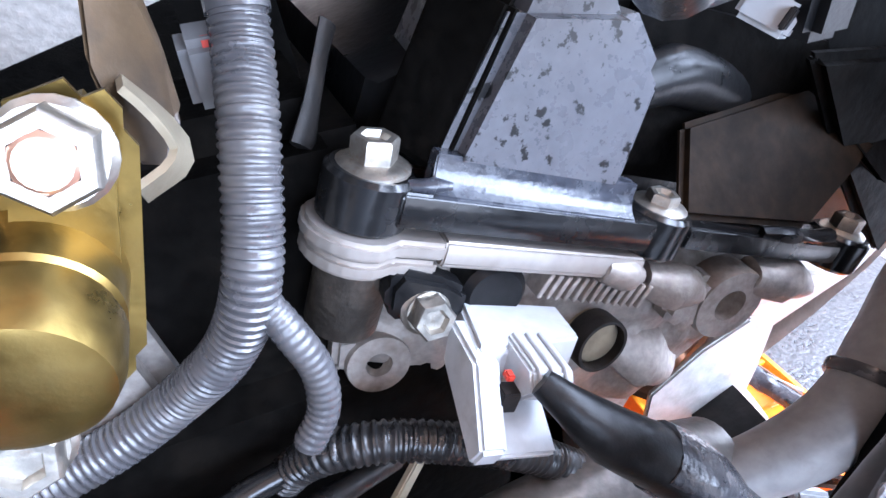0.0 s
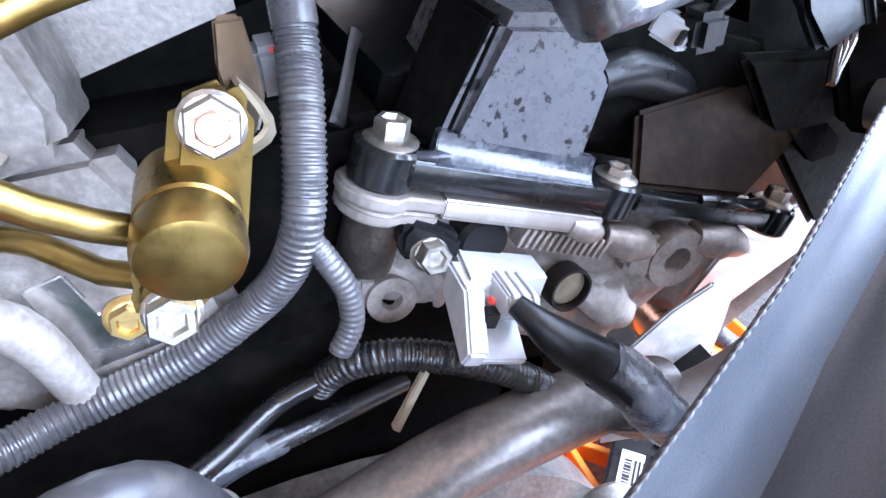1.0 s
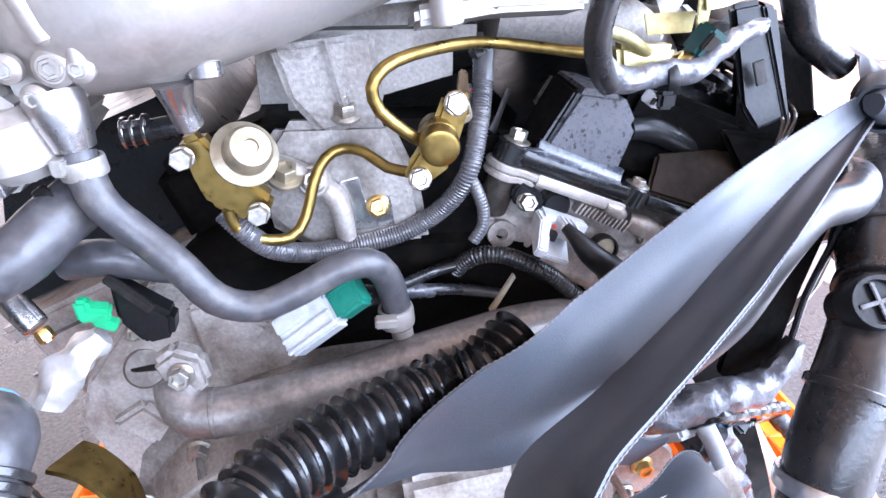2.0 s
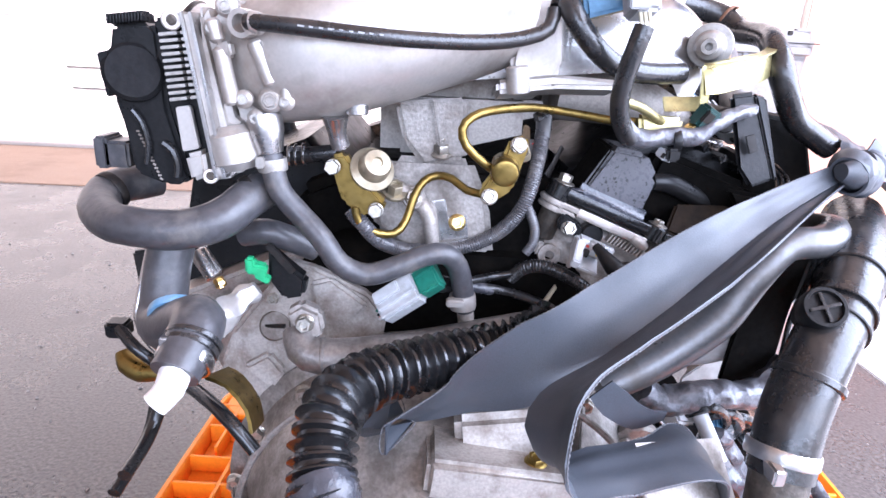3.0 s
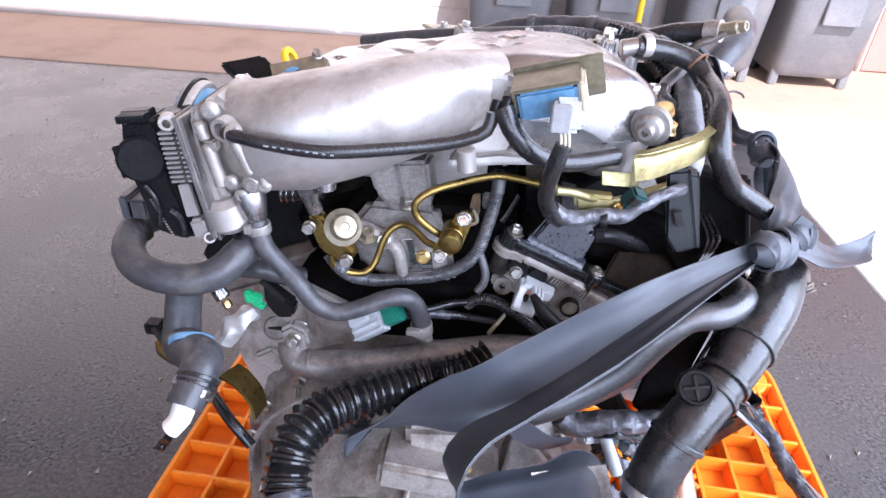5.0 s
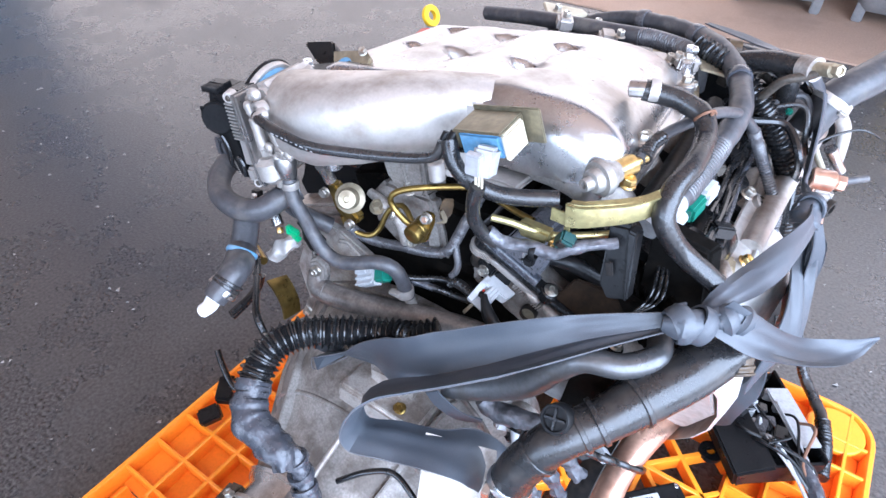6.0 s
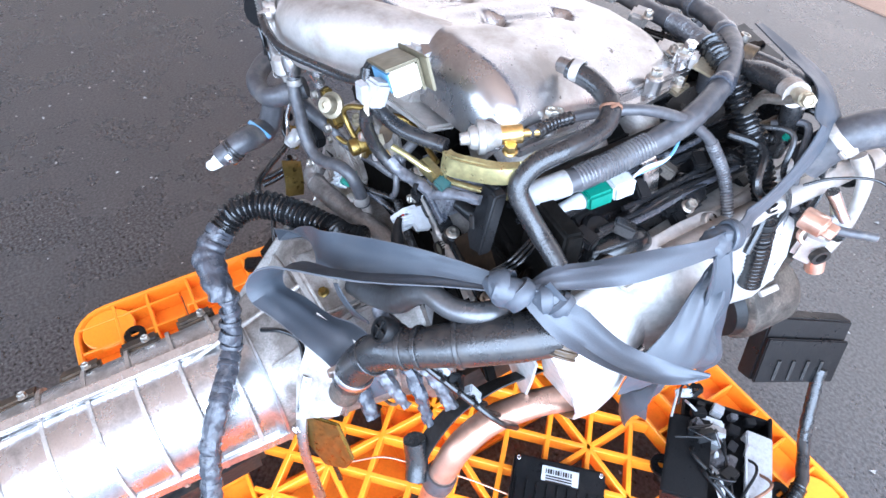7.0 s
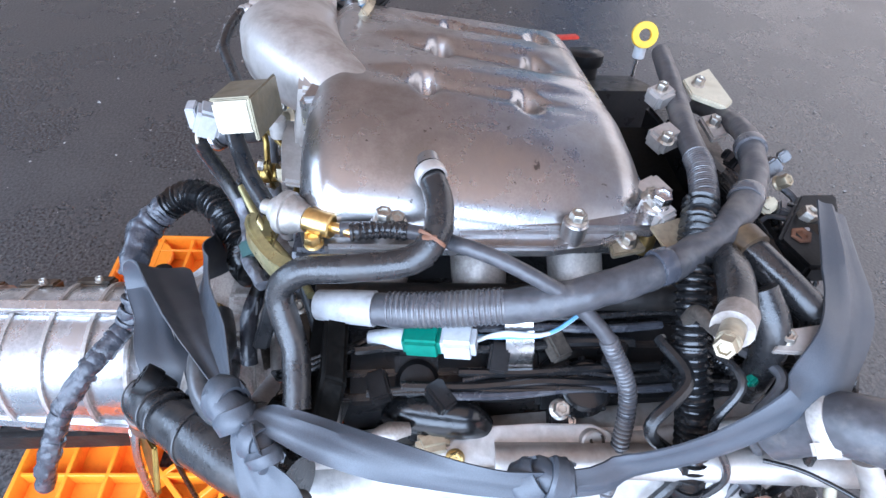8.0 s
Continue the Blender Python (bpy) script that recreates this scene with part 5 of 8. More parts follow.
barrel = part("barrel", moved(lathe([(0.0100, -0.004), (0.0104, 0.0), (0.0104, 0.0105), (0.0098, 0.0112), (0.0098, 0.0122), (0.0106, 0.0130), (0.0106, 0.0190), (0.0098, 0.0216), (0.0080, 0.0224)], 36), aim((-0.0246, -0.044, 0.7393), (-0.0735, -0.9917, -0.1053))), GOLD, fuel)
part("bolt", bolt((-0.0159, -0.051, 0.7563), (0, -1, 0.25), 0.010, 1.3, 0.6), ZINC, fuel_plate)
part("stud", moved(lathe([(0.0034, 0), (0.0034, 0.0058), (0.0028, 0.0064), (0.0012, 0.0062)], 18), aim((-0.0159, -0.051, 0.7563), (0, -1, 0.25))), COPPER, fuel_plate, "browned stud end")
part("bolt", bolt((-0.0351, -0.051, 0.7161), (0, -1, 0.25), 0.010, 1.3, 0.6), ZINC, fuel_plate)

damper = thing("fuel_pulsation_damper", "yellow-plated fuel damper with dull steel dome", "fuel damper")
damper_body = part("body", slab([(-0.1583, -0.045, 0.7409), (-0.1463, -0.045, 0.7438), (-0.1302, -0.045, 0.7215), (-0.1138, -0.045, 0.7058), (-0.1181, -0.045, 0.697), (-0.1295, -0.045, 0.693), (-0.1481, -0.045, 0.7041), (-0.1527, -0.045, 0.7157)], (0, 1, 0), 0.014, 0.003), GOLD, damper)
part("dome", moved(lathe([(0.012, -0.012), (0.0165, -0.008), (0.0175, -0.005), (0.0175, -0.003), (0.0125, 0.0), (0.012, 0.008), (0.010, 0.011), (0.004, 0.012), (0.0035, 0.010)], 32), aim((-0.1245, -0.0455, 0.7335), (0.35, -0.75, 0.5))), TAN_METAL, damper_body)
part("bolt", bolt((-0.1549, -0.05, 0.7335), (0, -1, 0.1), 0.010, 1.2, 0.7, False), ZINC, damper_body)
part("bolt", bolt((-0.122, -0.05, 0.7012), (0, -1, 0.1), 0.010, 1.2, 0.7, False), ZINC, damper_body)
part("union", join(bolt((-0.1102, -0.012, 0.7046), (0.1, -0.45, 0.9), 0.012, 1.5, 1.0), ring((-0.1102, -0.012, 0.7056), (0.1, -0.45, 0.9), 0.0105, 0.004, 0.003)), TAN_METAL, damper_body)

# ---------------------------------------------------------------- looms
loom = thing("grey_wiring_loom", "grey corrugated wiring loom with a forked branch", "wiring loom")
loom_conduit = part("conduit", tube([(0.0124, 0.012, 0.7624), (0.0106, 0.005, 0.7487), (0.0061, -0.008, 0.7313), (-0.0004, -0.017, 0.7082), (-0.0093, -0.014, 0.6891), (-0.0242, -0.006, 0.6715), (-0.0421, -0.005, 0.6617), (-0.0611, -0.006, 0.6574), (-0.0814, -0.01, 0.6563), (-0.1013, -0.02, 0.6596), (-0.1196, -0.032, 0.6698), (-0.1321, -0.04, 0.6849), (-0.1435, -0.036, 0.6968)], 0.0061, 18, pitch=0.0021, depth=0.00034), GREY_LOOM, loom)
part("cuff", tube([(0.0132, 0.016, 0.7718), (0.0124, 0.012, 0.7624), (0.0116, 0.008, 0.7541)], 0.0066, 18), GREY_LOOM, loom_conduit)
part("branch", tube([(-0.0010, -0.0160, 0.7040), (0.0040, -0.0210, 0.6940), (0.0075, -0.0235, 0.6830), (0.0065, -0.0255, 0.6720), (0.0010, -0.0265, 0.6630)], 0.0040, 14, pitch=0.0021, depth=0.00012), GREY_LOOM, loom)
part("sleeve", tube([(0.0057, 0.012, 0.7695), (0.0128, 0.014, 0.7721), (0.0124, 0.012, 0.7624)], 0.0052, 12), RUBBER, loom_conduit)

big_loom = thing("black_corrugated_loom", "thick black corrugated conduit arching over the bell housing", "wiring loom")
BIG = [(0.0192, -0.080, 0.628), (-0.0048, -0.0945, 0.6187), (-0.0337, -0.1018, 0.6124), (-0.0849, -0.1303, 0.6128), (-0.1195, -0.1586, 0.6145), (-0.1346, -0.1898, 0.6095), (-0.1340, -0.2200, 0.5890), (-0.1245, -0.2400, 0.5748)]
big_loom_conduit = part("conduit", tube(BIG, [0.0160, 0.0166, 0.0172, 0.0178, 0.0184, 0.0186, 0.0186, 0.0178], 26, pitch=0.0080, depth=0.0026), BLACK_GLOSS, big_loom)
part("taped_joint", tube([BIG[-2], BIG[-1], (-0.112, -0.2520, 0.566), (-0.0871, -0.2559, 0.5574), (-0.0653, -0.2592, 0.5517), (-0.0553, -0.2660, 0.5417)], [0.0195, 0.0205, 0.021, 0.019, 0.016, 0.012], 20, wobble=0.004, step=0.003), TAPE, big_loom_conduit)
part("taped_tail", tube([(-0.0771, -0.2500, 0.5554), (-0.0553, -0.2512, 0.5437), (-0.034, -0.2600, 0.513), (-0.0162, -0.2728, 0.4853), (0.0298, -0.3096, 0.4647), (0.0691, -0.3473, 0.4246), (0.1149, -0.3768, 0.3603), (0.13, -0.39, 0.32)], [0.011, 0.0115, 0.0115, 0.0125, 0.014, 0.0135, 0.0125, 0.012], 16, wobble=0.0035, step=0.003), TAPE, big_loom)

TAIL = [(-0.0553, -0.2512, 0.5437), (-0.0162, -0.2728, 0.4853), (0.0298, -0.3096, 0.4647), (0.0691, -0.3473, 0.4246), (0.1149, -0.3768, 0.3603)]
tail_rng = random.Random(8)
for k in range(18):
    q = k / 18 * 3.999
    p0, p1 = Vector(TAIL[int(q)]), Vector(TAIL[int(q) + 1])
    way = (p1 - p0).normalized() + Vector((tail_rng.uniform(-0.35, 0.35), tail_rng.uniform(-0.35, 0.35), tail_rng.uniform(-0.35, 0.35)))
    part("tape_turn", ring(p0.lerp(p1, q - int(q)), way, 0.0138 + tail_rng.uniform(0, 0.0016), 0.011, tail_rng.uniform(0.006, 0.014), 20), TAPE, big_loom)

# ---------------------------------------------------------------- lashing strap
strap = thing("lashing_strap", "wide dark grey nylon lashing strap knotted round the engine", "strap")
TOP = [(-0.094, -0.105, 0.548), (-0.0885, -0.149, 0.5825), (-0.05, -0.140, 0.611), (0.005, -0.130, 0.653), (0.05, -0.111, 0.675), (0.110, -0.089, 0.7085), (0.169, -0.061, 0.729), (0.244, -0.036, 0.755)]
FOOT = [(-0.120, -0.098, 0.528), (-0.1173, -0.1250, 0.5560), (-0.0572, -0.1213, 0.5685), (-0.0025, -0.1425, 0.5978), (0.0452, -0.1308, 0.6315), (0.1088, -0.1010, 0.6730), (0.1716, -0.0750, 0.7120), (0.2460, -0.0385, 0.7440)]
MAIN, MAIN_ACROSS, MAIN_WIDE = band(TOP, FOOT)
strap_webbing = part("webbing", ribbon(MAIN, MAIN_ACROSS, MAIN_WIDE, cols=17, curl=0.05, ripple=0.0012, seed=4), STRAP, strap)
part("selvedge", selvedge(MAIN, MAIN_ACROSS, MAIN_WIDE, 1, 0.05), THREAD, strap_webbing, "pale stitched edge")
part("selvedge", selvedge(MAIN, MAIN_ACROSS, MAIN_WIDE, -1, 0.05), THREAD, strap_webbing, "pale stitched edge")
# the return runs back under the main strip, turns over and goes down beside the bell
NEAR = [(0.242, -0.046, 0.739), (0.185, -0.089, 0.7154), (0.118, -0.139, 0.6820), (0.0597, -0.178, 0.662), (0.0197, -0.2043, 0.6455), (0.0045, -0.226, 0.626), (0.0045, -0.232, 0.596), (0.036, -0.217, 0.584), (0.085, -0.203, 0.586), (0.112, -0.188, 0.570), (0.132, -0.170, 0.525), (0.139, -0.163, 0.47)]
FAR = [(0.238, -0.036, 0.737), (0.1716, -0.0745, 0.7080), (0.109, -0.1015, 0.6670), (0.0462, -0.1355, 0.6270), (0.0010, -0.158, 0.6090), (-0.0099, -0.1790, 0.5980), (0.0023, -0.1861, 0.5810), (0.040, -0.170, 0.582), (0.085, -0.150, 0.577), (0.115, -0.130, 0.566), (0.138, -0.116, 0.535), (0.15, -0.110, 0.48)]
BACK, BACK_ACROSS, BACK_WIDE = band(NEAR, FAR)
part("webbing_return", ribbon(BACK, BACK_ACROSS, BACK_WIDE, cols=13, curl=0.06, ripple=0.003, seed=9), STRAP, strap)
part("selvedge", selvedge(BACK, BACK_ACROSS, BACK_WIDE, 1, 0.06), THREAD, strap_webbing, "pale stitched edge")
part("selvedge", selvedge(BACK, BACK_ACROSS, BACK_WIDE, -1, 0.06), THREAD, strap_webbing, "pale stitched edge")
KNOT = Vector((0.251, -0.039, 0.746))


def knotted(at, size, seed, along=(0.75, 0.55, -0.1)):
    """A pulled-tight knot: a lump of folded webbing with two turns wrapped over it."""
    along = Vector(along).normalized()
    up = Vector((-0.2, 0.3, 0.93))
    up = (up - along * up.dot(along)).normalized()
    out = along.cross(up)
    pieces = [tube([at + along * (k * 0.012 * size) + out * (0.003 * size * math.sin(k * 1.9 + seed)) for k in range(-2, 3)], [0.007 * size, 0.0135 * size, 0.0150 * size, 0.0135 * size, 0.008 * size], 16, wobble=0.003 * size, seed=seed)]
    for tilt, shift, wide in ((0.45, -0.008, 0.020), (-0.6, 0.010, 0.016)):
        axis = (along + up * tilt).normalized()
        e1 = (up - axis * up.dot(axis)).normalized()
        e2 = axis.cross(e1)
        turn_line = [at + along * (shift * size) + (e1 * math.cos(w) + e2 * math.sin(w) * 0.85) * (0.0168 * size) + axis * (0.003 * size * w / 6) for w in [k * 0.62 - 1.2 for k in range(12)]]
        pieces.append(ribbon(turn_line, [axis] * 12, wide * size, thick=0.0022, cols=7, step=0.004, curl=-0.12, ripple=0.003 * size, seed=seed))
    return join(*pieces)


part("knot", knotted(KNOT, 1.0, 3), STRAP, strap)
part("knot", knotted(Vector((0.282, -0.013, 0.746)), 0.78, 17), STRAP, strap)
LOOSE, LOOSE_ACROSS, LOOSE_WIDE = band([(0.272, -0.012, 0.768), (0.290, -0.006, 0.756), (0.3117, 0.0169, 0.7302), (0.3479, 0.0366, 0.7131), (0.385, 0.060, 0.713), (0.408, 0.078, 0.714)], [(0.268, -0.034, 0.742), (0.2864, -0.0321, 0.7351), (0.312, -0.0231, 0.726), (0.3568, 0.002, 0.7138), (0.390, 0.045, 0.702), (0.4074, 0.076, 0.708)])
part("loose_end", ribbon(LOOSE, LOOSE_ACROSS, LOOSE_WIDE, ripple=0.006, curl=0.08), STRAP, strap)
RUN = [tuple(KNOT), (0.270, -0.003, 0.761), (0.2843, 0.030, 0.7608), (0.3031, 0.0775, 0.7620), (0.3205, 0.1550, 0.7600)] + [(0.318, 0.215, 0.752), (0.308, 0.245, 0.748), (0.304, 0.29, 0.757), (0.300, 0.325, 0.778), (0.291, 0.355, 0.803), (0.272, 0.378, 0.822)] + [(0.237, 0.4055, 0.826), (0.2034, 0.4214, 0.828), (0.1262, 0.4488, 0.828)]
FLAT = Vector((0.326, 0.2606, 0.7836)) - Vector((0.326, 0.1504, 0.8707))
RUN_ACROSS = [(0.2, -0.5, 0.8), (0.5, -0.5, -0.3), (0.65, -0.45, -0.1), (0.75, -0.1, -0.6), (0.5, 0.2, -0.8), (0.3, 0.4, -0.7), FLAT, FLAT, FLAT, FLAT, (0.6, 0.2, -0.5), (0.6, 0.5, -0.4), (0.6, 0.6, -0.3), (0.6, 0.6, -0.3)]
part("side_run", ribbon(RUN, RUN_ACROSS, [0.018, 0.022, 0.030, 0.028, 0.020, 0.022, 0.028, 0.036, 0.040, 0.042, 0.044, 0.044, 0.042, 0.030], ripple=0.004, curl=0.1), STRAP, strap)
SIDE_KNOT = Vector((0.316, 0.182, 0.752))
part("side_knot", knotted(SIDE_KNOT, 0.95, 11, (0.1, 0.9, 0.3)), STRAP, strap)
DOWN = Vector((0.34, 0.2459, 0.6024)) - Vector((0.34, 0.0715, 0.7059))
HANG, HANG_ACROSS, HANG_WIDE = band([(0.316, 0.192, 0.748), (0.324, 0.168, 0.714), (0.332, 0.130, 0.676), (0.3376, 0.090, 0.628), (0.338, 0.085, 0.585)], [(0.330, 0.176, 0.742), (0.350, 0.180, 0.70), (0.3616, 0.1824, 0.6616), (0.366, 0.192, 0.60), (0.367, 0.203, 0.545)])
part("hanging_end", ribbon(HANG, HANG_ACROSS, HANG_WIDE, cols=15, ripple=0.016, curl=0.08), STRAP, strap)
part("hanging_fold", ribbon([(0.322, 0.1705, 0.7475), (0.336, 0.1777, 0.7079), (0.348, 0.1909, 0.6519), (0.354, 0.2227, 0.5708), (0.356, 0.2487, 0.4899)], [DOWN] * 5, [0.028, 0.036, 0.042, 0.038, 0.02], ripple=0.016, curl=-0.15, seed=5), STRAP, strap)
part("crumpled_end", ribbon([(0.34, 0.1673, 0.5664), (0.338, 0.162, 0.514), (0.33, 0.1568, 0.4695), (0.325, 0.1826, 0.3852)], [DOWN] * 4, [0.07, 0.085, 0.075, 0.04], ripple=0.03, curl=0.2, seed=8), STRAP, strap)


# ---------------------------------------------------------------- right side: looms, regulator, brackets


def cable(name, label, points, r, material=BLACK_GLOSS, category="cable", **more):
    return thing(name, label, category, tube(points, r, more.pop("n", 10), **more), material)


side_loom = thing("taped_wiring_harness", "thick grey taped wiring harness along the plenum edge", "wiring harness")
part("trunk", tube([(0.1907, 0.0469, 0.7873), (0.2012, 0.0877, 0.7944), (0.2073, 0.1421, 0.8047), (0.2134, 0.1825, 0.8165), (0.2143, 0.2196, 0.8296), (0.2016, 0.2674, 0.8354), (0.183, 0.306, 0.8395), (0.1527, 0.347, 0.8412), (0.11, 0.382, 0.838), (0.05, 0.41, 0.83), (-0.009, 0.427, 0.815), (-0.10, 0.43, 0.78)], [0.0118, 0.0128, 0.0132, 0.0132, 0.0128, 0.0122, 0.0125, 0.013, 0.012, 0.011, 0.01, 0.009], 18, wobble=0.0012, step=0.004), GREY_RUBBER, side_loom)
part("exposed_loom", tube([(0.1985, 0.078, 0.7925), (0.2055, 0.121, 0.801), (0.2105, 0.163, 0.811)], 0.0134, 18, pitch=0.004, depth=0.0007), GREY_LOOM, side_loom)
part("taped_tip", tube([(0.184, 0.024, 0.781), (0.1907, 0.045, 0.7868), (0.1965, 0.068, 0.7912)], [0.0118, 0.0132, 0.0138], 18), PALE_GREY, side_loom, "pale taped end of the harness")
for q, (p, w) in enumerate((((0.2, 0.27, 0.838), (-0.3, 0.9, 0.05)), ((0.13, 0.366, 0.840), (-0.8, 0.6, -0.05)), ((0.05, 0.41, 0.83), (-1, 0.3, -0.2)))):
    part("tape_band", ring(p, w, 0.0142, 0.011, 0.012), TAPE if q == 0 else GREY_LOOM, side_loom)

front_loom = thing("black_side_loom", "black corrugated loom dropping at the front of the engine", "wiring loom")
part("conduit", tube([(0.1366, 0.3249, 0.845), (0.1841, 0.3071, 0.835), (0.2159, 0.3007, 0.815), (0.2468, 0.3005, 0.785), (0.2751, 0.3069, 0.745), (0.2983, 0.3086, 0.7), (0.3111, 0.3123, 0.65), (0.3192, 0.3175, 0.6)], 0.0128, 22, pitch=0.0062, depth=0.0018), BLACK_GLOSS, front_loom)
part("cable_tie", ring((0.2983, 0.3086, 0.7), (0.2, 0, -1), 0.0152, 0.0125, 0.008), BLACK, front_loom)
front_loom2 = thing("front_heater_hose", "grey rubber heater hose round the front of the plenum", "hose")
part("pipe", tube([(-0.2072, 0.4199, 0.785), (-0.1098, 0.3938, 0.805), (0.0077, 0.3642, 0.822), (0.0805, 0.3513, 0.83), (0.1304, 0.3358, 0.83), (0.1454, 0.3311, 0.815), (0.1485, 0.3353, 0.785)], 0.0112, 18), GREY_RUBBER, front_loom2)
part("loom_sleeve", tube([(0.0579, 0.3551, 0.828), (0.0805, 0.3513, 0.83), (0.1304, 0.3358, 0.83), (0.1454, 0.3311, 0.815)], 0.0117, 18, pitch=0.0032, depth=0.0005), GREY_LOOM, front_loom2)

reg = thing("fuel_pressure_regulator", "dull steel fuel pressure regulator with brass neck", "regulator")
RAX = Vector((0.42, 0.86, 0.05)).normalized()
RP = Vector((0.134, -0.004, 0.834))
part("canister", moved(lathe([(0.0028, -0.008), (0.0030, -0.015), (0.0058, -0.015), (0.0066, -0.007), (0.0100, -0.006), (0.0118, -0.003), (0.0122, 0.001), (0.0165, 0.0015), (0.0172, 0.003), (0.0172, 0.008), (0.0155, 0.009), (0.0140, 0.015), (0.0115, 0.019), (0.0105, 0.024)], 40), aim(RP, RAX)), GREY_STEEL, reg)
part("neck", join(rod(RP + RAX * 0.022, RP + RAX * 0.046, 0.0095, 24), rod(RP + RAX * 0.044, RP + RAX * 0.066, 0.0042, 16)), BRASS, reg, "brass neck of the regulator")
part("foot_bolt", bolt((0.157, 0.022, 0.822), (0.1, -0.1, 1), 0.011, 1.4, 0.9), BRASS, reg)
vac = thing("regulator_hose", "grey vacuum hose from the regulator over the harness", "hose")
part("pipe", tube([tuple(RP + RAX * 0.052), (0.1585, 0.075, 0.838), (0.1670, 0.1036, 0.8416), (0.1850, 0.1274, 0.8494), (0.1976, 0.1537, 0.8482), (0.2101, 0.1831, 0.8394), (0.2190, 0.2089, 0.8255), (0.2343, 0.2369, 0.7999), (0.2533, 0.2574, 0.7593), (0.2790, 0.2550, 0.7200), (0.2950, 0.2500, 0.69), (0.298, 0.252, 0.63)], 0.0058, 14), GREY_RUBBER, vac)
part("loom_sleeve", tube([(0.2343, 0.2369, 0.7999), (0.2533, 0.2574, 0.7593), (0.2790, 0.2550, 0.7200), (0.2950, 0.2500, 0.69), (0.298, 0.252, 0.63)], 0.0066, 16, pitch=0.0035, depth=0.0008), GREY_LOOM, vac)
part("braided_end", tube([tuple(RP + RAX * 0.060), (0.1585, 0.075, 0.838), (0.1635, 0.093, 0.8405)], 0.0068, 14, pitch=0.005, depth=0.0006), RUBBER, vac)

gold_bracket = thing("plated_bracket", "curved yellow-plated steel bracket under the regulator", "bracket")
BRACE, BRACE_ACROSS, BRACE_WIDE = band([(0.1195, -0.0300, 0.8190), (0.1330, -0.0310, 0.8225), (0.1513, -0.0240, 0.8260), (0.1725, -0.0100, 0.8290), (0.1870, 0.0050, 0.8325), (0.1900, 0.0200, 0.8340)], [(0.1240, -0.0360, 0.7985), (0.1345, -0.0345, 0.8000), (0.1490, -0.0275, 0.8035), (0.1731, -0.0125, 0.8080), (0.1900, 0.0020, 0.8150), (0.1935, 0.0185, 0.8180)])
part("band", ribbon(BRACE, BRACE_ACROSS, BRACE_WIDE, thick=0.0022, cols=7, curl=-0.05), PALE_PLATE, gold_bracket)
part("lip", ribbon([Vector(p) + Vector((0.001, 0.004, 0.0105)) for p in BRACE], [(0.2, 0.9, 0.2)] * 6, 0.009, thick=0.0018, cols=3), PALE_PLATE, gold_bracket)
part("ear", slab([(0.1190, -0.032, 0.8190), (0.1250, -0.032, 0.8200), (0.1275, -0.034, 0.7985), (0.1275, -0.033, 0.7800), (0.1215, -0.032, 0.7715), (0.1090, -0.030, 0.7680), (0.1090, -0.030, 0.7725), (0.1195, -0.031, 0.7770), (0.1222, -0.032, 0.7850)], (0.3, 1, 0), 0.0022, 0.0005), PALE_PLATE, gold_bracket)
part("wing", slab([(0.1004, -0.012, 0.7941), (0.1297, -0.016, 0.796), (0.1268, -0.02, 0.7849), (0.1021, -0.016, 0.7831)], (0, 1, 0.1), 0.002, 0.0004), PALE_PLATE, gold_bracket)
part("sleeve", slab([(0.0766, -0.034, 0.7812), (0.1125, -0.034, 0.7803), (0.1095, -0.036, 0.7669), (0.0793, -0.036, 0.7654)], (0, 1, 0), 0.014, 0.003), PALE_PLATE, gold_bracket)
part("bolt", bolt((0.1163, -0.034, 0.7714), (0.4, -0.9, 0), 0.010, 1.2, 0.7), BRASS, gold_bracket)
part("feed_pipe", tube([(0.058, -0.054, 0.792), (0.075, -0.045, 0.787), (0.092, -0.034, 0.778), (0.11, -0.02, 0.77), (0.125, -0.008, 0.768), (0.145, 0.004, 0.77), (0.17, 0.016, 0.775)], 0.0035, 12), PALE_PLATE, gold_bracket)

# solenoid valve with its plug and lead
solenoid = thing("vacuum_solenoid", "blue vacuum solenoid valve with tan metal cover", "solenoid valve")
SM = Matrix.Translation((0.043, -0.040, 0.866)) @ Euler((radians(8), radians(-16), radians(-6))).to_matrix().to_4x4()
solenoid_coil_body = part("coil_body", moved(box(0.046, 0.030, 0.024, 0.003), SM), BLUE, solenoid)
part("metal_cover", moved(join(moved(box(0.052, 0.036, 0.003, 0.0012), pose(0, 0.001, 0.0140)), moved(box(0.052, 0.003, 0.032, 0.001), pose(0, 0.0175, -0.001)), moved(box(0.003, 0.030, 0.020, 0.001), pose(-0.0255, 0.002, 0.004))), SM), OLIVE_PLATE, solenoid_coil_body)
part("end_cap", moved(box(0.006, 0.030, 0.026, 0.002), SM @ pose(0.0262, 0, 0)), CREAM, solenoid_coil_body)
part("mount_strip", moved(box(0.07, 0.003, 0.034, 0.001), SM @ pose(0.008, 0.021, 0.002)), OLIVE_PLATE, solenoid)
part("port", rod((0.0016, -0.05, 0.8532), (0.0036, -0.046, 0.8612), 0.0045), BLACK, solenoid_coil_body)
part("port", rod((0.0095, -0.052, 0.8563), (0.0116, -0.046, 0.8644), 0.0045), BLACK, solenoid_coil_body)
part("side_housing", moved(box(0.012, 0.026, 0.022, 0.003), SM @ pose(-0.029, 0, -0.002)), BLACK, solenoid)
plug = thing("solenoid_plug", "pale grey plug with a dark sleeved lead", "connector")
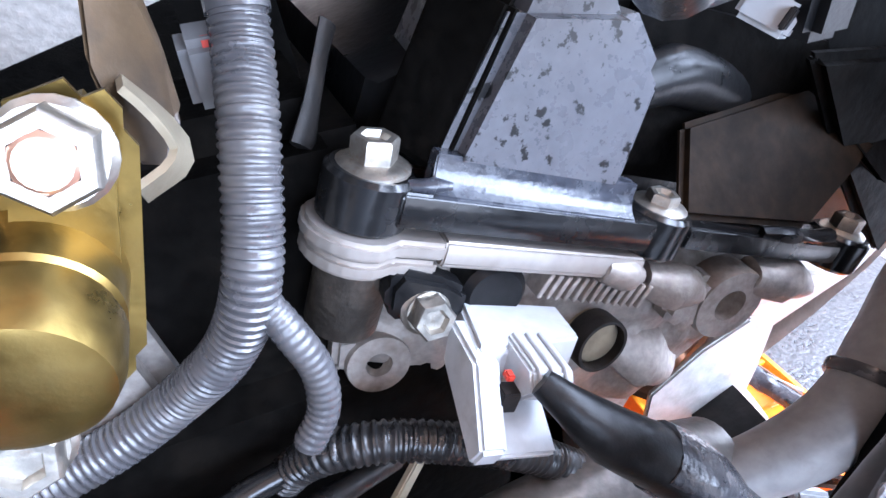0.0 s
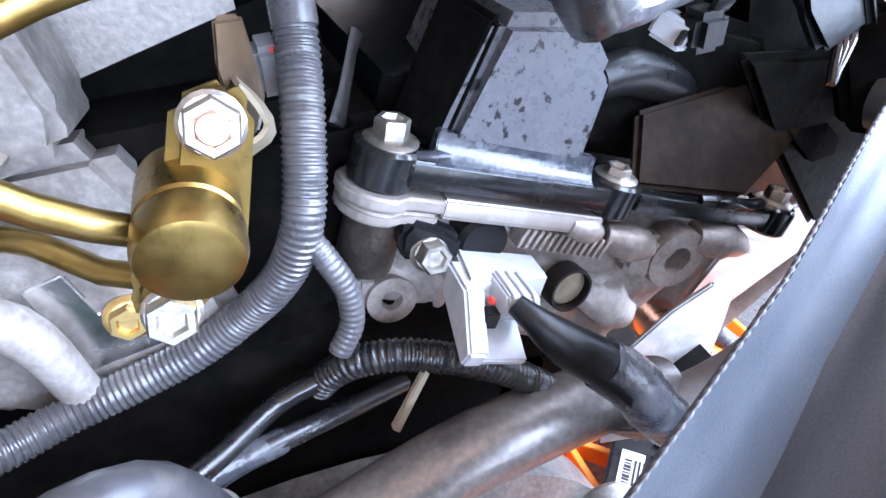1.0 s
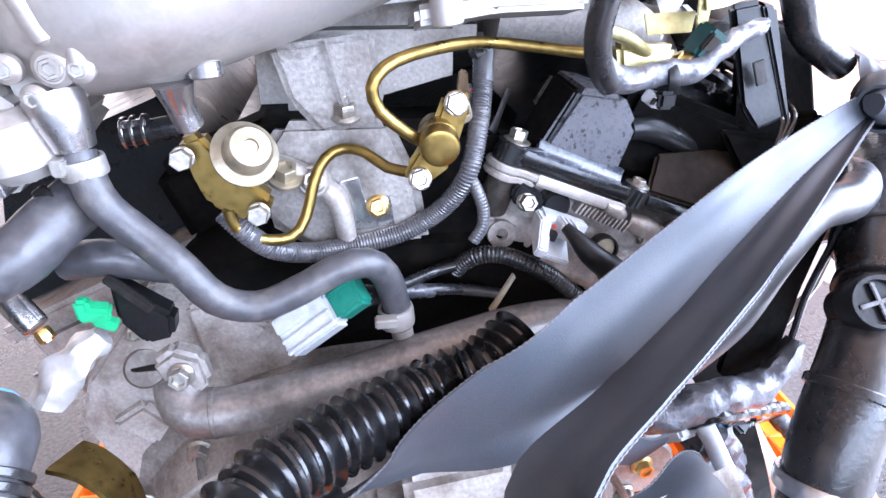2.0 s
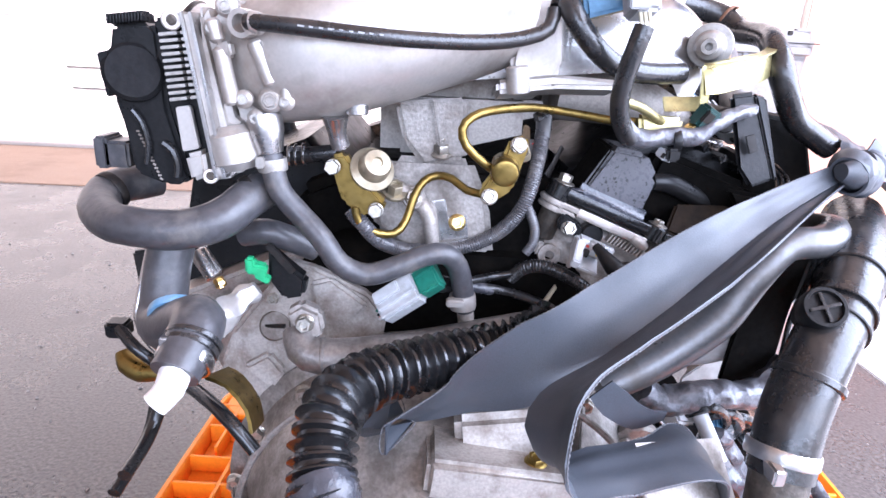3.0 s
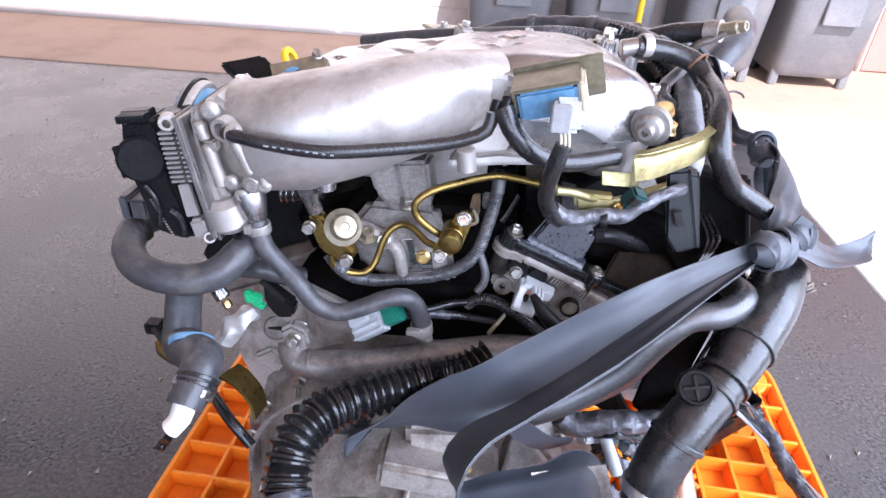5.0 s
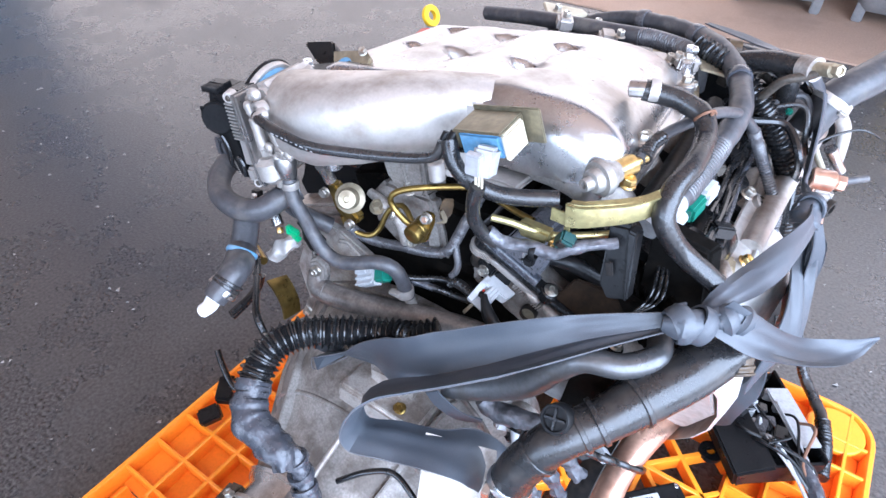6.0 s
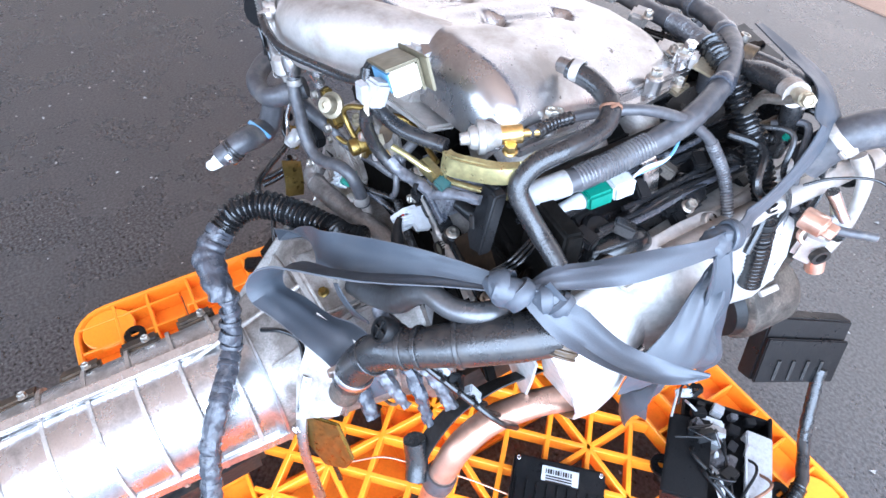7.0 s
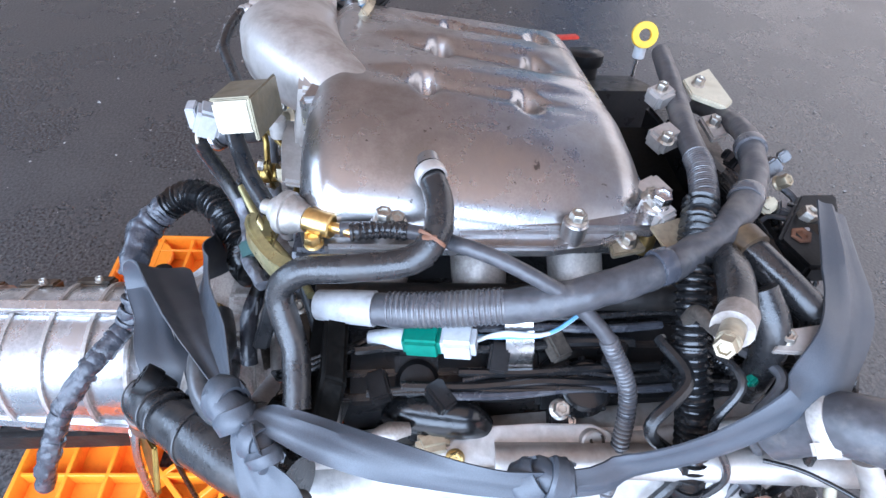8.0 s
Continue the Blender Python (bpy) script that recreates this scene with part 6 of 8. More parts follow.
part("shell", join(moved(box(0.020, 0.020, 0.026, 0.003), Matrix.Translation((0.0547, -0.068, 0.8604)) @ Euler((radians(-25), 0, radians(10))).to_matrix().to_4x4()), moved(box(0.014, 0.008, 0.02, 0.001), Matrix.Translation((0.0502, -0.08, 0.8625)))), PALE_GREY, plug)
part("leads", join(*[tube([(0.0542, -0.078, 0.8535), (0.0559, -0.08, 0.8461), (0.0562, -0.08, 0.8386)], 0.0012, 6)] + [moved(tube([(0.0542, -0.078, 0.8535), (0.0559, -0.08, 0.8461), (0.0562, -0.08, 0.8386)], 0.0012, 6), pose(0.003 * k, 0, 0)) for k in (-1, 1)]), CREAM, plug)
part("sleeve", tube([(0.0557, -0.08, 0.8424), (0.0522, -0.08, 0.8289), (0.0495, -0.076, 0.813), (0.0492, -0.07, 0.7942), (0.055, -0.062, 0.7766), (0.0653, -0.054, 0.7649)], 0.0068, 14), RUBBER, plug)
part("taped_lead", tube([(0.0572, -0.058, 0.7761), (0.0702, -0.052, 0.7661), (0.0848, -0.048, 0.7661), (0.1012, -0.045, 0.7681), (0.1203, -0.042, 0.7685), (0.1339, -0.038, 0.7775), (0.152, -0.03, 0.7853), (0.1702, -0.02, 0.7884)], [0.007, 0.0072, 0.0065, 0.007, 0.0065, 0.006, 0.0055, 0.005], 14, wobble=0.0016, step=0.003), FOIL, plug)
part("clip", join(ring((0.0992, -0.046, 0.7646), (1, 0, 0.1), 0.0088, 0.007, 0.006), moved(box(0.010, 0.010, 0.010, 0.002), Matrix.Translation((0.1002, -0.05, 0.7547)))), BLACK, plug)


# ---------------------------------------------------------------- valve cover furniture
coil_geo = join(moved(box(0.05, 0.036, 0.016, 0.004), pose(0, 0, 0.008)), lathe([(0.017, 0.014), (0.0175, 0.022), (0.014, 0.026), (0.006, 0.027)], 24), moved(box(0.024, 0.016, 0.014, 0.002), pose(0.034, 0, 0.011)))
for k, yy in enumerate((0.10, 0.215, 0.33)):
    coil = thing("ignition_coil", "black plastic ignition coil on the valve cover", "ignition coil", group="coils on the valve cover")
    part("body", moved(coil_geo, right_bank @ pose(0.052, yy, 0.076, 0, 8, 0)), BLACK, coil)
    part("bolt", bolt(right_bank @ Vector((0.088, yy + 0.012, 0.072)), (0.4, 0, 0.9), 0.009, 1.4, 0.9), STEEL, coil)
for k in range(6):
    part("rib", moved(box(0.006, 0.36, 0.008, 0.002), right_bank @ pose(-0.03 + 0.019 * k, 0.205, 0.0885 - 0.0009 * k)), BLACK_GLOSS, right_cover)
for k, yy in enumerate((0.05, 0.16, 0.27, 0.37)):
    part("cover_bolt", bolt(right_bank @ Vector((0.098, yy, 0.020)), (0.4, 0, 0.9), 0.009, 1.5, 0.8), ZINC, right_cover)
    part("cover_boss", moved(lathe([(0.013, 0), (0.0125, 0.012), (0.010, 0.016)], 18), right_bank @ pose(0.096, yy, 0.004)), BLACK, right_cover)
clip_ob = thing("harness_clip", "folded bright steel harness clip", "bracket")
part("strip", ribbon([(0.192, 0.176, 0.79), (0.205, 0.178, 0.782), (0.215, 0.18, 0.765), (0.222, 0.181, 0.742), (0.236, 0.182, 0.736)], [(0, 1, 0)] * 5, 0.022, 0.002, 3, 0.004), STEEL, clip_ob)
gw = thing("injector_plug", "white and green plug clipped along the rail", "connector")
GM = aim((0.2095, 0.110, 0.768), (0.20, 0.95, 0.16))
part("green_half", moved(box(0.022, 0.020, 0.030, 0.003), GM @ pose(0, 0, -0.006)), GREEN, gw)
part("white_half", moved(box(0.023, 0.022, 0.028, 0.004), GM @ pose(0, 0, 0.022)), WHITE, gw)
part("clear_boot", tube([(0.198, 0.062, 0.755), (0.202, 0.085, 0.760), (0.206, 0.106, 0.765)], [0.006, 0.009, 0.0095], 14), WHITE, gw)
for k in range(3):
    part("lead", tube([(0.208 + 0.003 * k, 0.142, 0.770), (0.214, 0.165, 0.776 + 0.003 * k), (0.216, 0.20, 0.783), (0.20, 0.235, 0.80)], 0.0017, 8), WHITE if k else BLUE, gw)
    part("tail", tube([(0.198, 0.064, 0.755), (0.205 + 0.004 * k, 0.03, 0.745), (0.21 + 0.005 * k, -0.005, 0.73), (0.20, -0.02, 0.71)], 0.0018, 8), BLACK_GLOSS, gw)
runner = thing("intake_runners", "oily intake runners between plenum and head", "intake runner")
for k, yy in enumerate((0.07, 0.155, 0.24)):
    part("runner", tube([(0.03, yy, 0.79), (0.09, yy, 0.785), (0.135, yy, 0.765), (0.155, yy, 0.735)], [0.026, 0.025, 0.024, 0.024], 18), ALU_RAW, runner)
part("rail", rod((0.170, 0.02, 0.775), (0.178, 0.33, 0.775), 0.011), IRON, runner)
part("flange_lip", slab([(0.10, 0.02, 0.805), (0.162, 0.03, 0.812), (0.166, 0.20, 0.812), (0.160, 0.245, 0.812), (0.13, 0.30, 0.81), (0.06, 0.30, 0.80)], (0, 0, 1), 0.012, 0.003), ALU, runner)
for k, (px, py, pz) in enumerate(((0.150, 0.075, 0.826), (0.152, 0.222, 0.826), (0.136, 0.288, 0.826))):
    part("stud_boss", rod((px, py, pz - 0.012), (px, py, pz + 0.014), 0.010), ALU, runner)
    part("nut", bolt((px, py, pz + 0.014), (0, 0, 1), 0.011, 1.5, 0.8), ZINC, runner)

# front right: sensors, pipes, dark panel, alternator
sensor = thing("coolant_sensor", "pale blue plug on a brass-footed sensor", "sensor")
part("plug", moved(box(0.026, 0.02, 0.018, 0.003), pose(0.136, 0.292, 0.834, 0, 6, 30)), ALU_SATIN, sensor)
part("hex", bolt((0.136, 0.291, 0.842), (0.1, 0, 1), 0.014, 1.2, 0.9), STEEL, sensor)
part("foot", rod((0.136, 0.292, 0.79), (0.136, 0.292, 0.83), 0.009), BRASS, sensor)
tagb = thing("tan_tag", "small tan sheet metal tab beside the plenum", "bracket", moved(box(0.034, 0.03, 0.003, 0.001), pose(0.165, 0.30, 0.832, 0, 10, 20)), TAN_METAL)
upper_pipe = thing("heater_pipe", "black coolant pipe with a white-banded end fitting", "pipe")
part("pipe", tube([(0.165, 0.325, 0.826), (0.19, 0.328, 0.836), (0.22, 0.318, 0.848), (0.248, 0.306, 0.854), (0.262, 0.296, 0.858)], 0.0125, 18), RUBBER, upper_pipe)
part("collar", tube([(0.255, 0.302, 0.856), (0.269, 0.291, 0.860)], 0.0134, 18), ALU_RAW, upper_pipe)
part("fitting", join(rod((0.262, 0.297, 0.858), (0.284, 0.279, 0.868), 0.0078), bolt((0.284, 0.279, 0.868), (0.6, -0.6, 0.3), 0.012, 1.2, 0.8)), TAN_METAL, upper_pipe)
part("wire", tube([(0.277, 0.285, 0.865), (0.262, 0.286, 0.852), (0.242, 0.285, 0.842), (0.225, 0.295, 0.81)], 0.0052, 10), ALU_DIRTY, upper_pipe)
hose("side_water_hose", "short black hose dropping behind the heater pipe", [(0.225, 0.335, 0.845), (0.246, 0.345, 0.825), (0.252, 0.35, 0.79), (0.25, 0.355, 0.75)], 0.012, RUBBER)
rad = thing("top_radiator_hose", "thick grey radiator hose leading off the front", "hose")
part("pipe", tube([(0.286, 0.36, 0.755), (0.296, 0.372, 0.785), (0.310, 0.385, 0.806), (0.332, 0.415, 0.818), (0.355, 0.46, 0.828), (0.385, 0.58, 0.826)], 0.0215, 24), GREY_RUBBER, rad)
part("worm_clamp", join(ring((0.299, 0.375, 0.790), (0.35, 0.4, 0.8), 0.0235, 0.021, 0.011), moved(box(0.012, 0.018, 0.010, 0.002), pose(0.318, 0.364, 0.793, 30, 20, 0))), ALU_RAW, rad)
shroud = thing("front_cover_panel", "black oily cover panel at the front of the engine", "panel")
part("panel", slab([(-0.16, 0.40, 0.74), (0.05, 0.41, 0.772), (0.17, 0.405, 0.786), (0.235, 0.385, 0.792), (0.25, 0.39, 0.62), (-0.16, 0.41, 0.60)], (0, 1, 0), 0.03, 0.004), BLACK, shroud)
part("edge", tube([(-0.1, 0.405, 0.755), (0.05, 0.414, 0.778), (0.17, 0.41, 0.793), (0.238, 0.388, 0.799)], 0.004, 8), BLACK_GLOSS, shroud)
alt = thing("alternator", "slotted aluminium alternator low at the front", "alternator")
AM = aim((0.285, 0.375, 0.475), (0.12, 0.99, 0))
part("body", moved(lathe([(0.045, 0), (0.058, 0.008), (0.06, 0.02), (0.06, 0.09), (0.055, 0.10), (0.03, 0.104)], 40), AM), ALU_DIRTY, alt)
for k in range(14):
    w = radians(-60 + k * 14)
    part("fin", moved(box(0.008, 0.009, 0.034, 0.0012), AM @ Matrix.Rotation(w, 4, "Z") @ pose(0.0615, 0, 0.034)), ALU_SATIN, alt)
part("pulley", moved(lathe([(0.02, 0.10), (0.032, 0.104), (0.026, 0.108), (0.032, 0.112), (0.026, 0.116), (0.032, 0.122), (0.02, 0.126)], 32), AM), IRON, alt)
part("rear_cover", moved(lathe([(0.02, -0.02), (0.045, -0.016), (0.05, 0.0)], 32), AM), BLACK, alt)
fittings = thing("pipe_fittings", "brass and steel pipe unions at the front corner", "pipe fitting")
part("union", join(rod((0.318, 0.355, 0.70), (0.345, 0.36, 0.70), 0.014), bolt((0.345, 0.36, 0.70), (1, 0.1, 0), 0.018, 1.2, 0.7)), COPPER, fittings)
part("block", moved(box(0.03, 0.04, 0.05, 0.006), pose(0.335, 0.385, 0.655, 0, 0, 20)), ALU_SATIN, fittings)
part("bore", ring((0.352, 0.372, 0.655), (0.9, -0.4, 0), 0.012, 0.007, 0.008), IRON, fittings)
part("red_cap", rod((0.345, 0.40, 0.63), (0.352, 0.405, 0.605), 0.012), COPPER, fittings)
part("stub_pipe", tube([(0.325, 0.375, 0.735), (0.338, 0.385, 0.715), (0.350, 0.392, 0.700)], [0.008, 0.007, 0.006], 12), STEEL, fittings)
part("bent_arm", tube([(0.318, 0.405, 0.77), (0.335, 0.42, 0.74), (0.345, 0.425, 0.69), (0.348, 0.42, 0.65), (0.345, 0.405, 0.62)], [0.009, 0.009, 0.008, 0.008, 0.01], 12, flat=0.6), ALU_SATIN, fittings)
part("manifold_lump", moved(box(0.05, 0.08, 0.09, 0.012), pose(0.30, 0.39, 0.60, 10, 10, 10)), ALU_DIRTY, fittings)
DIPX, DIPY = ((-0.3395, 0.4505, 0.742))[:2]
dip = thing("oil_dipstick", "yellow plastic dipstick ring handle", "dipstick")
part("handle", ring((DIPX, DIPY, 0.742), (1, -0.15, 0.5), 0.019, 0.009, 0.008, 28), YELLOW, dip)
part("stem", rod((DIPX, DIPY, 0.727), (DIPX + 0.01, DIPY, 0.58), 0.004), STEEL, dip)
part("plug", rod((DIPX, DIPY, 0.729), (DIPX + 0.003, DIPY, 0.707), 0.009), WHITE, dip)
cap = thing("oil_filler_cap", "black oil filler cap on the far cover", "cap")
part("grip", moved(lathe([(0.026, 0), (0.028, 0.006), (0.028, 0.016), (0.022, 0.02)], 20), pose(-0.30, 0.355, 0.715, 0, -15, 0)), BLACK, cap)
part("neck", moved(lathe([(0.022, -0.07), (0.022, 0.0)], 20), pose(-0.30, 0.355, 0.715, 0, -15, 0)), BLACK, cap)
far_tag = thing("red_label_strip", "red warning strip beyond the plenum", "label", moved(box(0.014, 0.055, 0.004, 0.001), pose(-0.262, 0.30, 0.775, 0, -12, 8)), RED)
teal_plug = thing("dark_teal_plug", "dark teal plug beside the taped lead", "connector")
part("shell", moved(box(0.016, 0.014, 0.018, 0.0022), pose(0.1265, -0.036, 0.7815, 20, 25, 20)), TEAL, teal_plug)
part("socket", moved(box(0.009, 0.004, 0.010, 0.001), pose(0.1255, -0.0428, 0.7825, 20, 25, 20)), IRON, teal_plug)
pale_clip = thing("pale_harness_clip", "pale plastic clip on the taped lead", "clip")
part("body", moved(box(0.011, 0.010, 0.007, 0.001), pose(0.097, -0.045, 0.7536, 20, 15, 30)), WHITE, pale_clip)
part("slot", moved(box(0.006, 0.0012, 0.004, 0.0003), pose(0.0945, -0.0505, 0.7536, 20, 15, 30)), IRON, pale_clip)
oil_cap2 = thing("throttle_link", "dark linkage with bright bolts beside the throttle", "linkage")
part("lever", moved(box(0.05, 0.03, 0.014, 0.004), pose(-0.205, 0.035, 0.832, 0, -10, 25)), BLACK, oil_cap2)
part("bolt", bolt((-0.171, 0.047, 0.838), (0, 0, 1), 0.011, 1.4, 0.7), STEEL, oil_cap2)
part("bolt", bolt((-0.235, 0.03, 0.834), (0, 0, 1), 0.011, 1.4, 0.7), STEEL, oil_cap2)

# ---------------------------------------------------------------- heat shield and exhaust, right side
shield = thing("exhaust_heat_shield", "dull bright aluminised exhaust heat shield", "heat shield")
prof = ((0.235, 0.668), (0.262, 0.672), (0.288, 0.662), (0.308, 0.635), (0.318, 0.59), (0.318, 0.54), (0.308, 0.49), (0.29, 0.45), (0.27, 0.415))
rows = []
for k in range(15):
    y = k * 0.0295
    lean = 0.34 - 0.021 * k
    s = 0.010 * math.sin(k * 1.15) + (0.012 if 4 < k < 9 else 0)
    drop = 0.0 if k > 3 else 0.02 * (3 - k)
    rows.append([(x + s * (z < 0.66) - 0.02 * (k > 12), y + lean * (0.67 - z), z + 0.05 * (k / 14.0) - drop * 0.3) for x, z in prof] + [(x - 0.003 + s * (z < 0.66) - 0.02 * (k > 12), y + lean * (0.67 - z), z - 0.003 + 0.05 * (k / 14.0) - drop * 0.3) for x, z in reversed(prof)])
shield_sheet = part("sheet", loft(rows), SHIELD, shield)
part("rolled_edge", tube([(0.262, 0.0, 0.676), (0.266, 0.12, 0.69), (0.268, 0.26, 0.706), (0.262, 0.40, 0.722)], 0.008, 12), SHIELD, shield_sheet)
part("front_wing", slab([(0.1859, 0.0400, 0.5117), (0.2114, 0.0355, 0.5402), (0.2353, 0.0307, 0.5579), (0.2520, 0.0274, 0.5550), (0.2515, 0.0275, 0.5153), (0.2463, 0.0285, 0.4600), (0.1860, 0.0405, 0.4760)], (0.2, 1, 0), 0.004, 0.0012), SHIELD, shield)
part("front_flange", slab([(0.245, 0.03, 0.60), (0.296, 0.008, 0.625), (0.312, 0.03, 0.565), (0.296, 0.072, 0.47), (0.266, 0.088, 0.44), (0.236, 0.065, 0.48)], (0.2, 1, 0), 0.006, 0.002), SHIELD, shield)
part("bolt", bolt((0.318, 0.12, 0.60), (1, 0, 0.3), 0.011, 1.6, 0.6), STEEL, shield_sheet)
rail2 = thing("steel_side_pipe", "pale steel pipe along the outside of the head", "pipe")
part("pipe", tube([(0.278, 0.16, 0.700), (0.285, 0.25, 0.708), (0.295, 0.35, 0.716), (0.305, 0.44, 0.722), (0.31, 0.50, 0.722)], 0.014, 18), ALU_SATIN, rail2)
part("end_tab", join(rod((0.264, 0.236, 0.704), (0.274, 0.238, 0.714), 0.011, 20), moved(box(0.02, 0.06, 0.006, 0.002), pose(0.268, 0.262, 0.708, 6, 20, 0))), ALU_SATIN, rail2)
part("black_band", ring((0.305, 0.445, 0.722), (0.1, 1, 0), 0.023, 0.014, 0.02), BLACK, rail2)
exhaust = thing("exhaust_downpipe", "heat-tinted exhaust downpipe with clamp", "exhaust pipe")
part("pipe", tube([(0.278, 0.11, 0.442), (0.2585, 0.04, 0.458), (0.2440, -0.02, 0.450), (0.2440, -0.068, 0.432), (0.2448, -0.093, 0.39), (0.2453, -0.108, 0.34), (0.246, -0.125, 0.24), (0.246, -0.13, 0.17)], 0.0188, 24), COPPER, exhaust)
part("clamp", ring((0.2449, -0.098, 0.378), (0.02, -0.3, -1), 0.0225, 0.0185, 0.026, 32), GREY_RUBBER, exhaust, "grey rubber sleeve")
part("shield_strip", ribbon([(0.232, 0.06, 0.492), (0.222, -0.01, 0.495), (0.214, -0.065, 0.468), (0.212, -0.105, 0.41), (0.214, -0.125, 0.34)], [(0.7, 0.1, 0.6)] * 5, 0.03, 0.002, 5), IRON, exhaust)

# ---------------------------------------------------------------- control unit and fuse box on the pallet
ecu = thing("engine_control_unit", "black finned engine control unit with paper label", "control unit")
EM = Matrix.Translation((0.3191, 0.0855, 0.178)) @ Euler((0, 0, radians(44))).to_matrix().to_4x4()
ecu_case = part("case", moved(box(0.155, 0.12, 0.034, 0.004), EM @ pose(0, 0, -0.004)), BLACK, ecu)
for k in range(9):
    part("fin", moved(box(0.004, 0.07, 0.006, 0.001), EM @ pose(-0.068 + 0.017 * k, -0.02, 0.015)), BLACK, ecu_case)
ecu_label = part("label", moved(box(0.062, 0.026, 0.0012, 0.0002), EM @ pose(0.002, 0.034, 0.0142)), WHITE, ecu, "white paper label with printed bars")
for k in range(11):
    part("print_bar", moved(box(0.0015 + 0.001 * (k % 3), 0.008, 0.0006, 0), EM @ pose(-0.022 + 0.0042 * k, 0.038, 0.0152)), IRON, ecu_label)
for k in range(3):
    part("print_line", moved(box(0.044, 0.0022, 0.0006, 0), EM @ pose(0.0, 0.030 - 0.0045 * k, 0.0152)), IRON, ecu_label)
for sx in (-1, 1):
    part("screw", bolt(EM @ Vector((sx * 0.07, 0.052, 0.013)), (0, 0, 1), 0.006, 1.3, 0.4), STEEL, ecu_case)

fuse = thing("fuse_box", "opened black fuse box with fuses and cut wiring", "fuse box")
FM = Matrix.Translation((0.421, 0.3657, 0.2)) @ Euler((0, 0, radians(36))).to_matrix().to_4x4()
fuse_tray = part("tray", moved(join(moved(box(0.15, 0.19, 0.008, 0.002), pose(0, 0, -0.036)), moved(box(0.006, 0.19, 0.05, 0.002), pose(-0.073, 0, -0.012)), moved(box(0.006, 0.19, 0.06, 0.002), pose(0.073, 0, -0.008)), moved(box(0.15, 0.006, 0.05, 0.002), pose(0, -0.092, -0.012)), moved(box(0.15, 0.006, 0.05, 0.002), pose(0, 0.092, -0.012))), FM), BLACK, fuse)
part("lid_side", moved(box(0.07, 0.15, 0.04, 0.004), FM @ pose(-0.058, -0.035, 0.012, 0, -14, 0)), BLACK, fuse)
part("pale_cover", moved(box(0.045, 0.12, 0.006, 0.002), FM @ pose(0.052, -0.01, 0.026, 0, 6, 0)), PALE_GREY, fuse_tray)
part("pale_block", moved(box(0.05, 0.05, 0.03, 0.004), FM @ pose(-0.03, 0.03, 0.012)), WHITE, fuse_tray)
rnd = random.Random(4)
for k in range(16):
    c = (BLACK, PALE_GREY, GREY_LOOM, BLACK, BLACK_GLOSS, WHITE)[k % 6]
    part("fuse" if k % 6 else "relay", moved(box(0.012 + 0.008 * rnd.random(), 0.010 + 0.012 * rnd.random(), 0.018, 0.0015), FM @ pose(-0.045 + 0.028 * (k % 4), 0.075 - 0.03 * (k // 4), 0.012 + 0.008 * rnd.random(), rnd.uniform(-9, 9), rnd.uniform(-9, 9), rnd.uniform(-25, 25))), c, fuse_tray)
for k in range(10):
    a = Vector((rnd.uniform(-0.05, 0.05), rnd.uniform(-0.05, 0.03), 0.02))
    pts = [FM @ a, FM @ (a + Vector((rnd.uniform(-0.02, 0.02), -0.03, 0.025))), FM @ Vector((0.02 + rnd.uniform(-0.02, 0.02), -0.10, 0.02)), FM @ Vector((0.03 + rnd.uniform(-0.012, 0.012), -0.17, -0.01)), FM @ Vector((0.0 + rnd.uniform(-0.02, 0.02), -0.26, -0.025))]
    part("lead", tube(pts, 0.002 + 0.0016 * rnd.random(), 7), (BLACK, PALE_GREY, RUSTY if k == 6 else BLACK, BLACK_GLOSS)[k % 4], fuse)
part("taped_lead", tube([FM @ Vector(p) for p in ((0.03, -0.09, 0.012), (0.035, -0.14, 0.0), (0.015, -0.20, -0.022), (-0.01, -0.27, -0.028))], [0.012, 0.014, 0.013, 0.012], 14, wobble=0.004), TAPE, fuse)

relay = thing("relay_box_cover", "black plastic relay box lid hanging by its loom", "box lid")
A, B, D = Vector((0.337, 0.455, 0.445)), Vector((0.40, 0.640, 0.370)), Vector((0.372, 0.424, 0.331))
C = B + D - A
nrm = (B - A).cross(D - A).normalized()
if nrm.x < 0:
    nrm = -nrm
relay_lid = part("lid", slab([A, B, C, D], -nrm, 0.03, 0.003), BLACK, relay)
part("step", slab([A.lerp(D, 0.3) + nrm * 0.001, B.lerp(C, 0.3) + nrm * 0.001, C + nrm * 0.001, D + nrm * 0.001], nrm, 0.006, 0.002), BLACK, relay_lid)
for k in range(4):
    q = 0.2 + 0.18 * k
    p0, p1 = D.lerp(C, q), A.lerp(B, q)
    part("rib", rod(p0.lerp(p1, 0.06) + nrm * 0.008, p0.lerp(p1, 0.38) + nrm * 0.008, 0.0035, 8), BLACK_GLOSS, relay_lid)
part("hang_loom", tube([(0.4187, 0.5746, 0.3), (0.4423, 0.5498, 0.26), (0.4784, 0.512, 0.21), (0.521, 0.4633, 0.185), (0.5378, 0.4078, 0.178), (0.5412, 0.3371, 0.176)], 0.0105, 14, wobble=0.002), RUBBER, relay)
part("loom_sleeve", tube([(0.5276, 0.4474, 0.184), (0.5384, 0.4007, 0.178), (0.5406, 0.329, 0.176)], 0.0125, 16, pitch=0.006, depth=0.0014), BLACK_GLOSS, relay)


# ---------------------------------------------------------------- rear of the right bank: sensor, plug, looms
sensor_ob = thing("cam_position_sensor", "black cam sensor with pale grey plug and sleeved lead", "sensor")
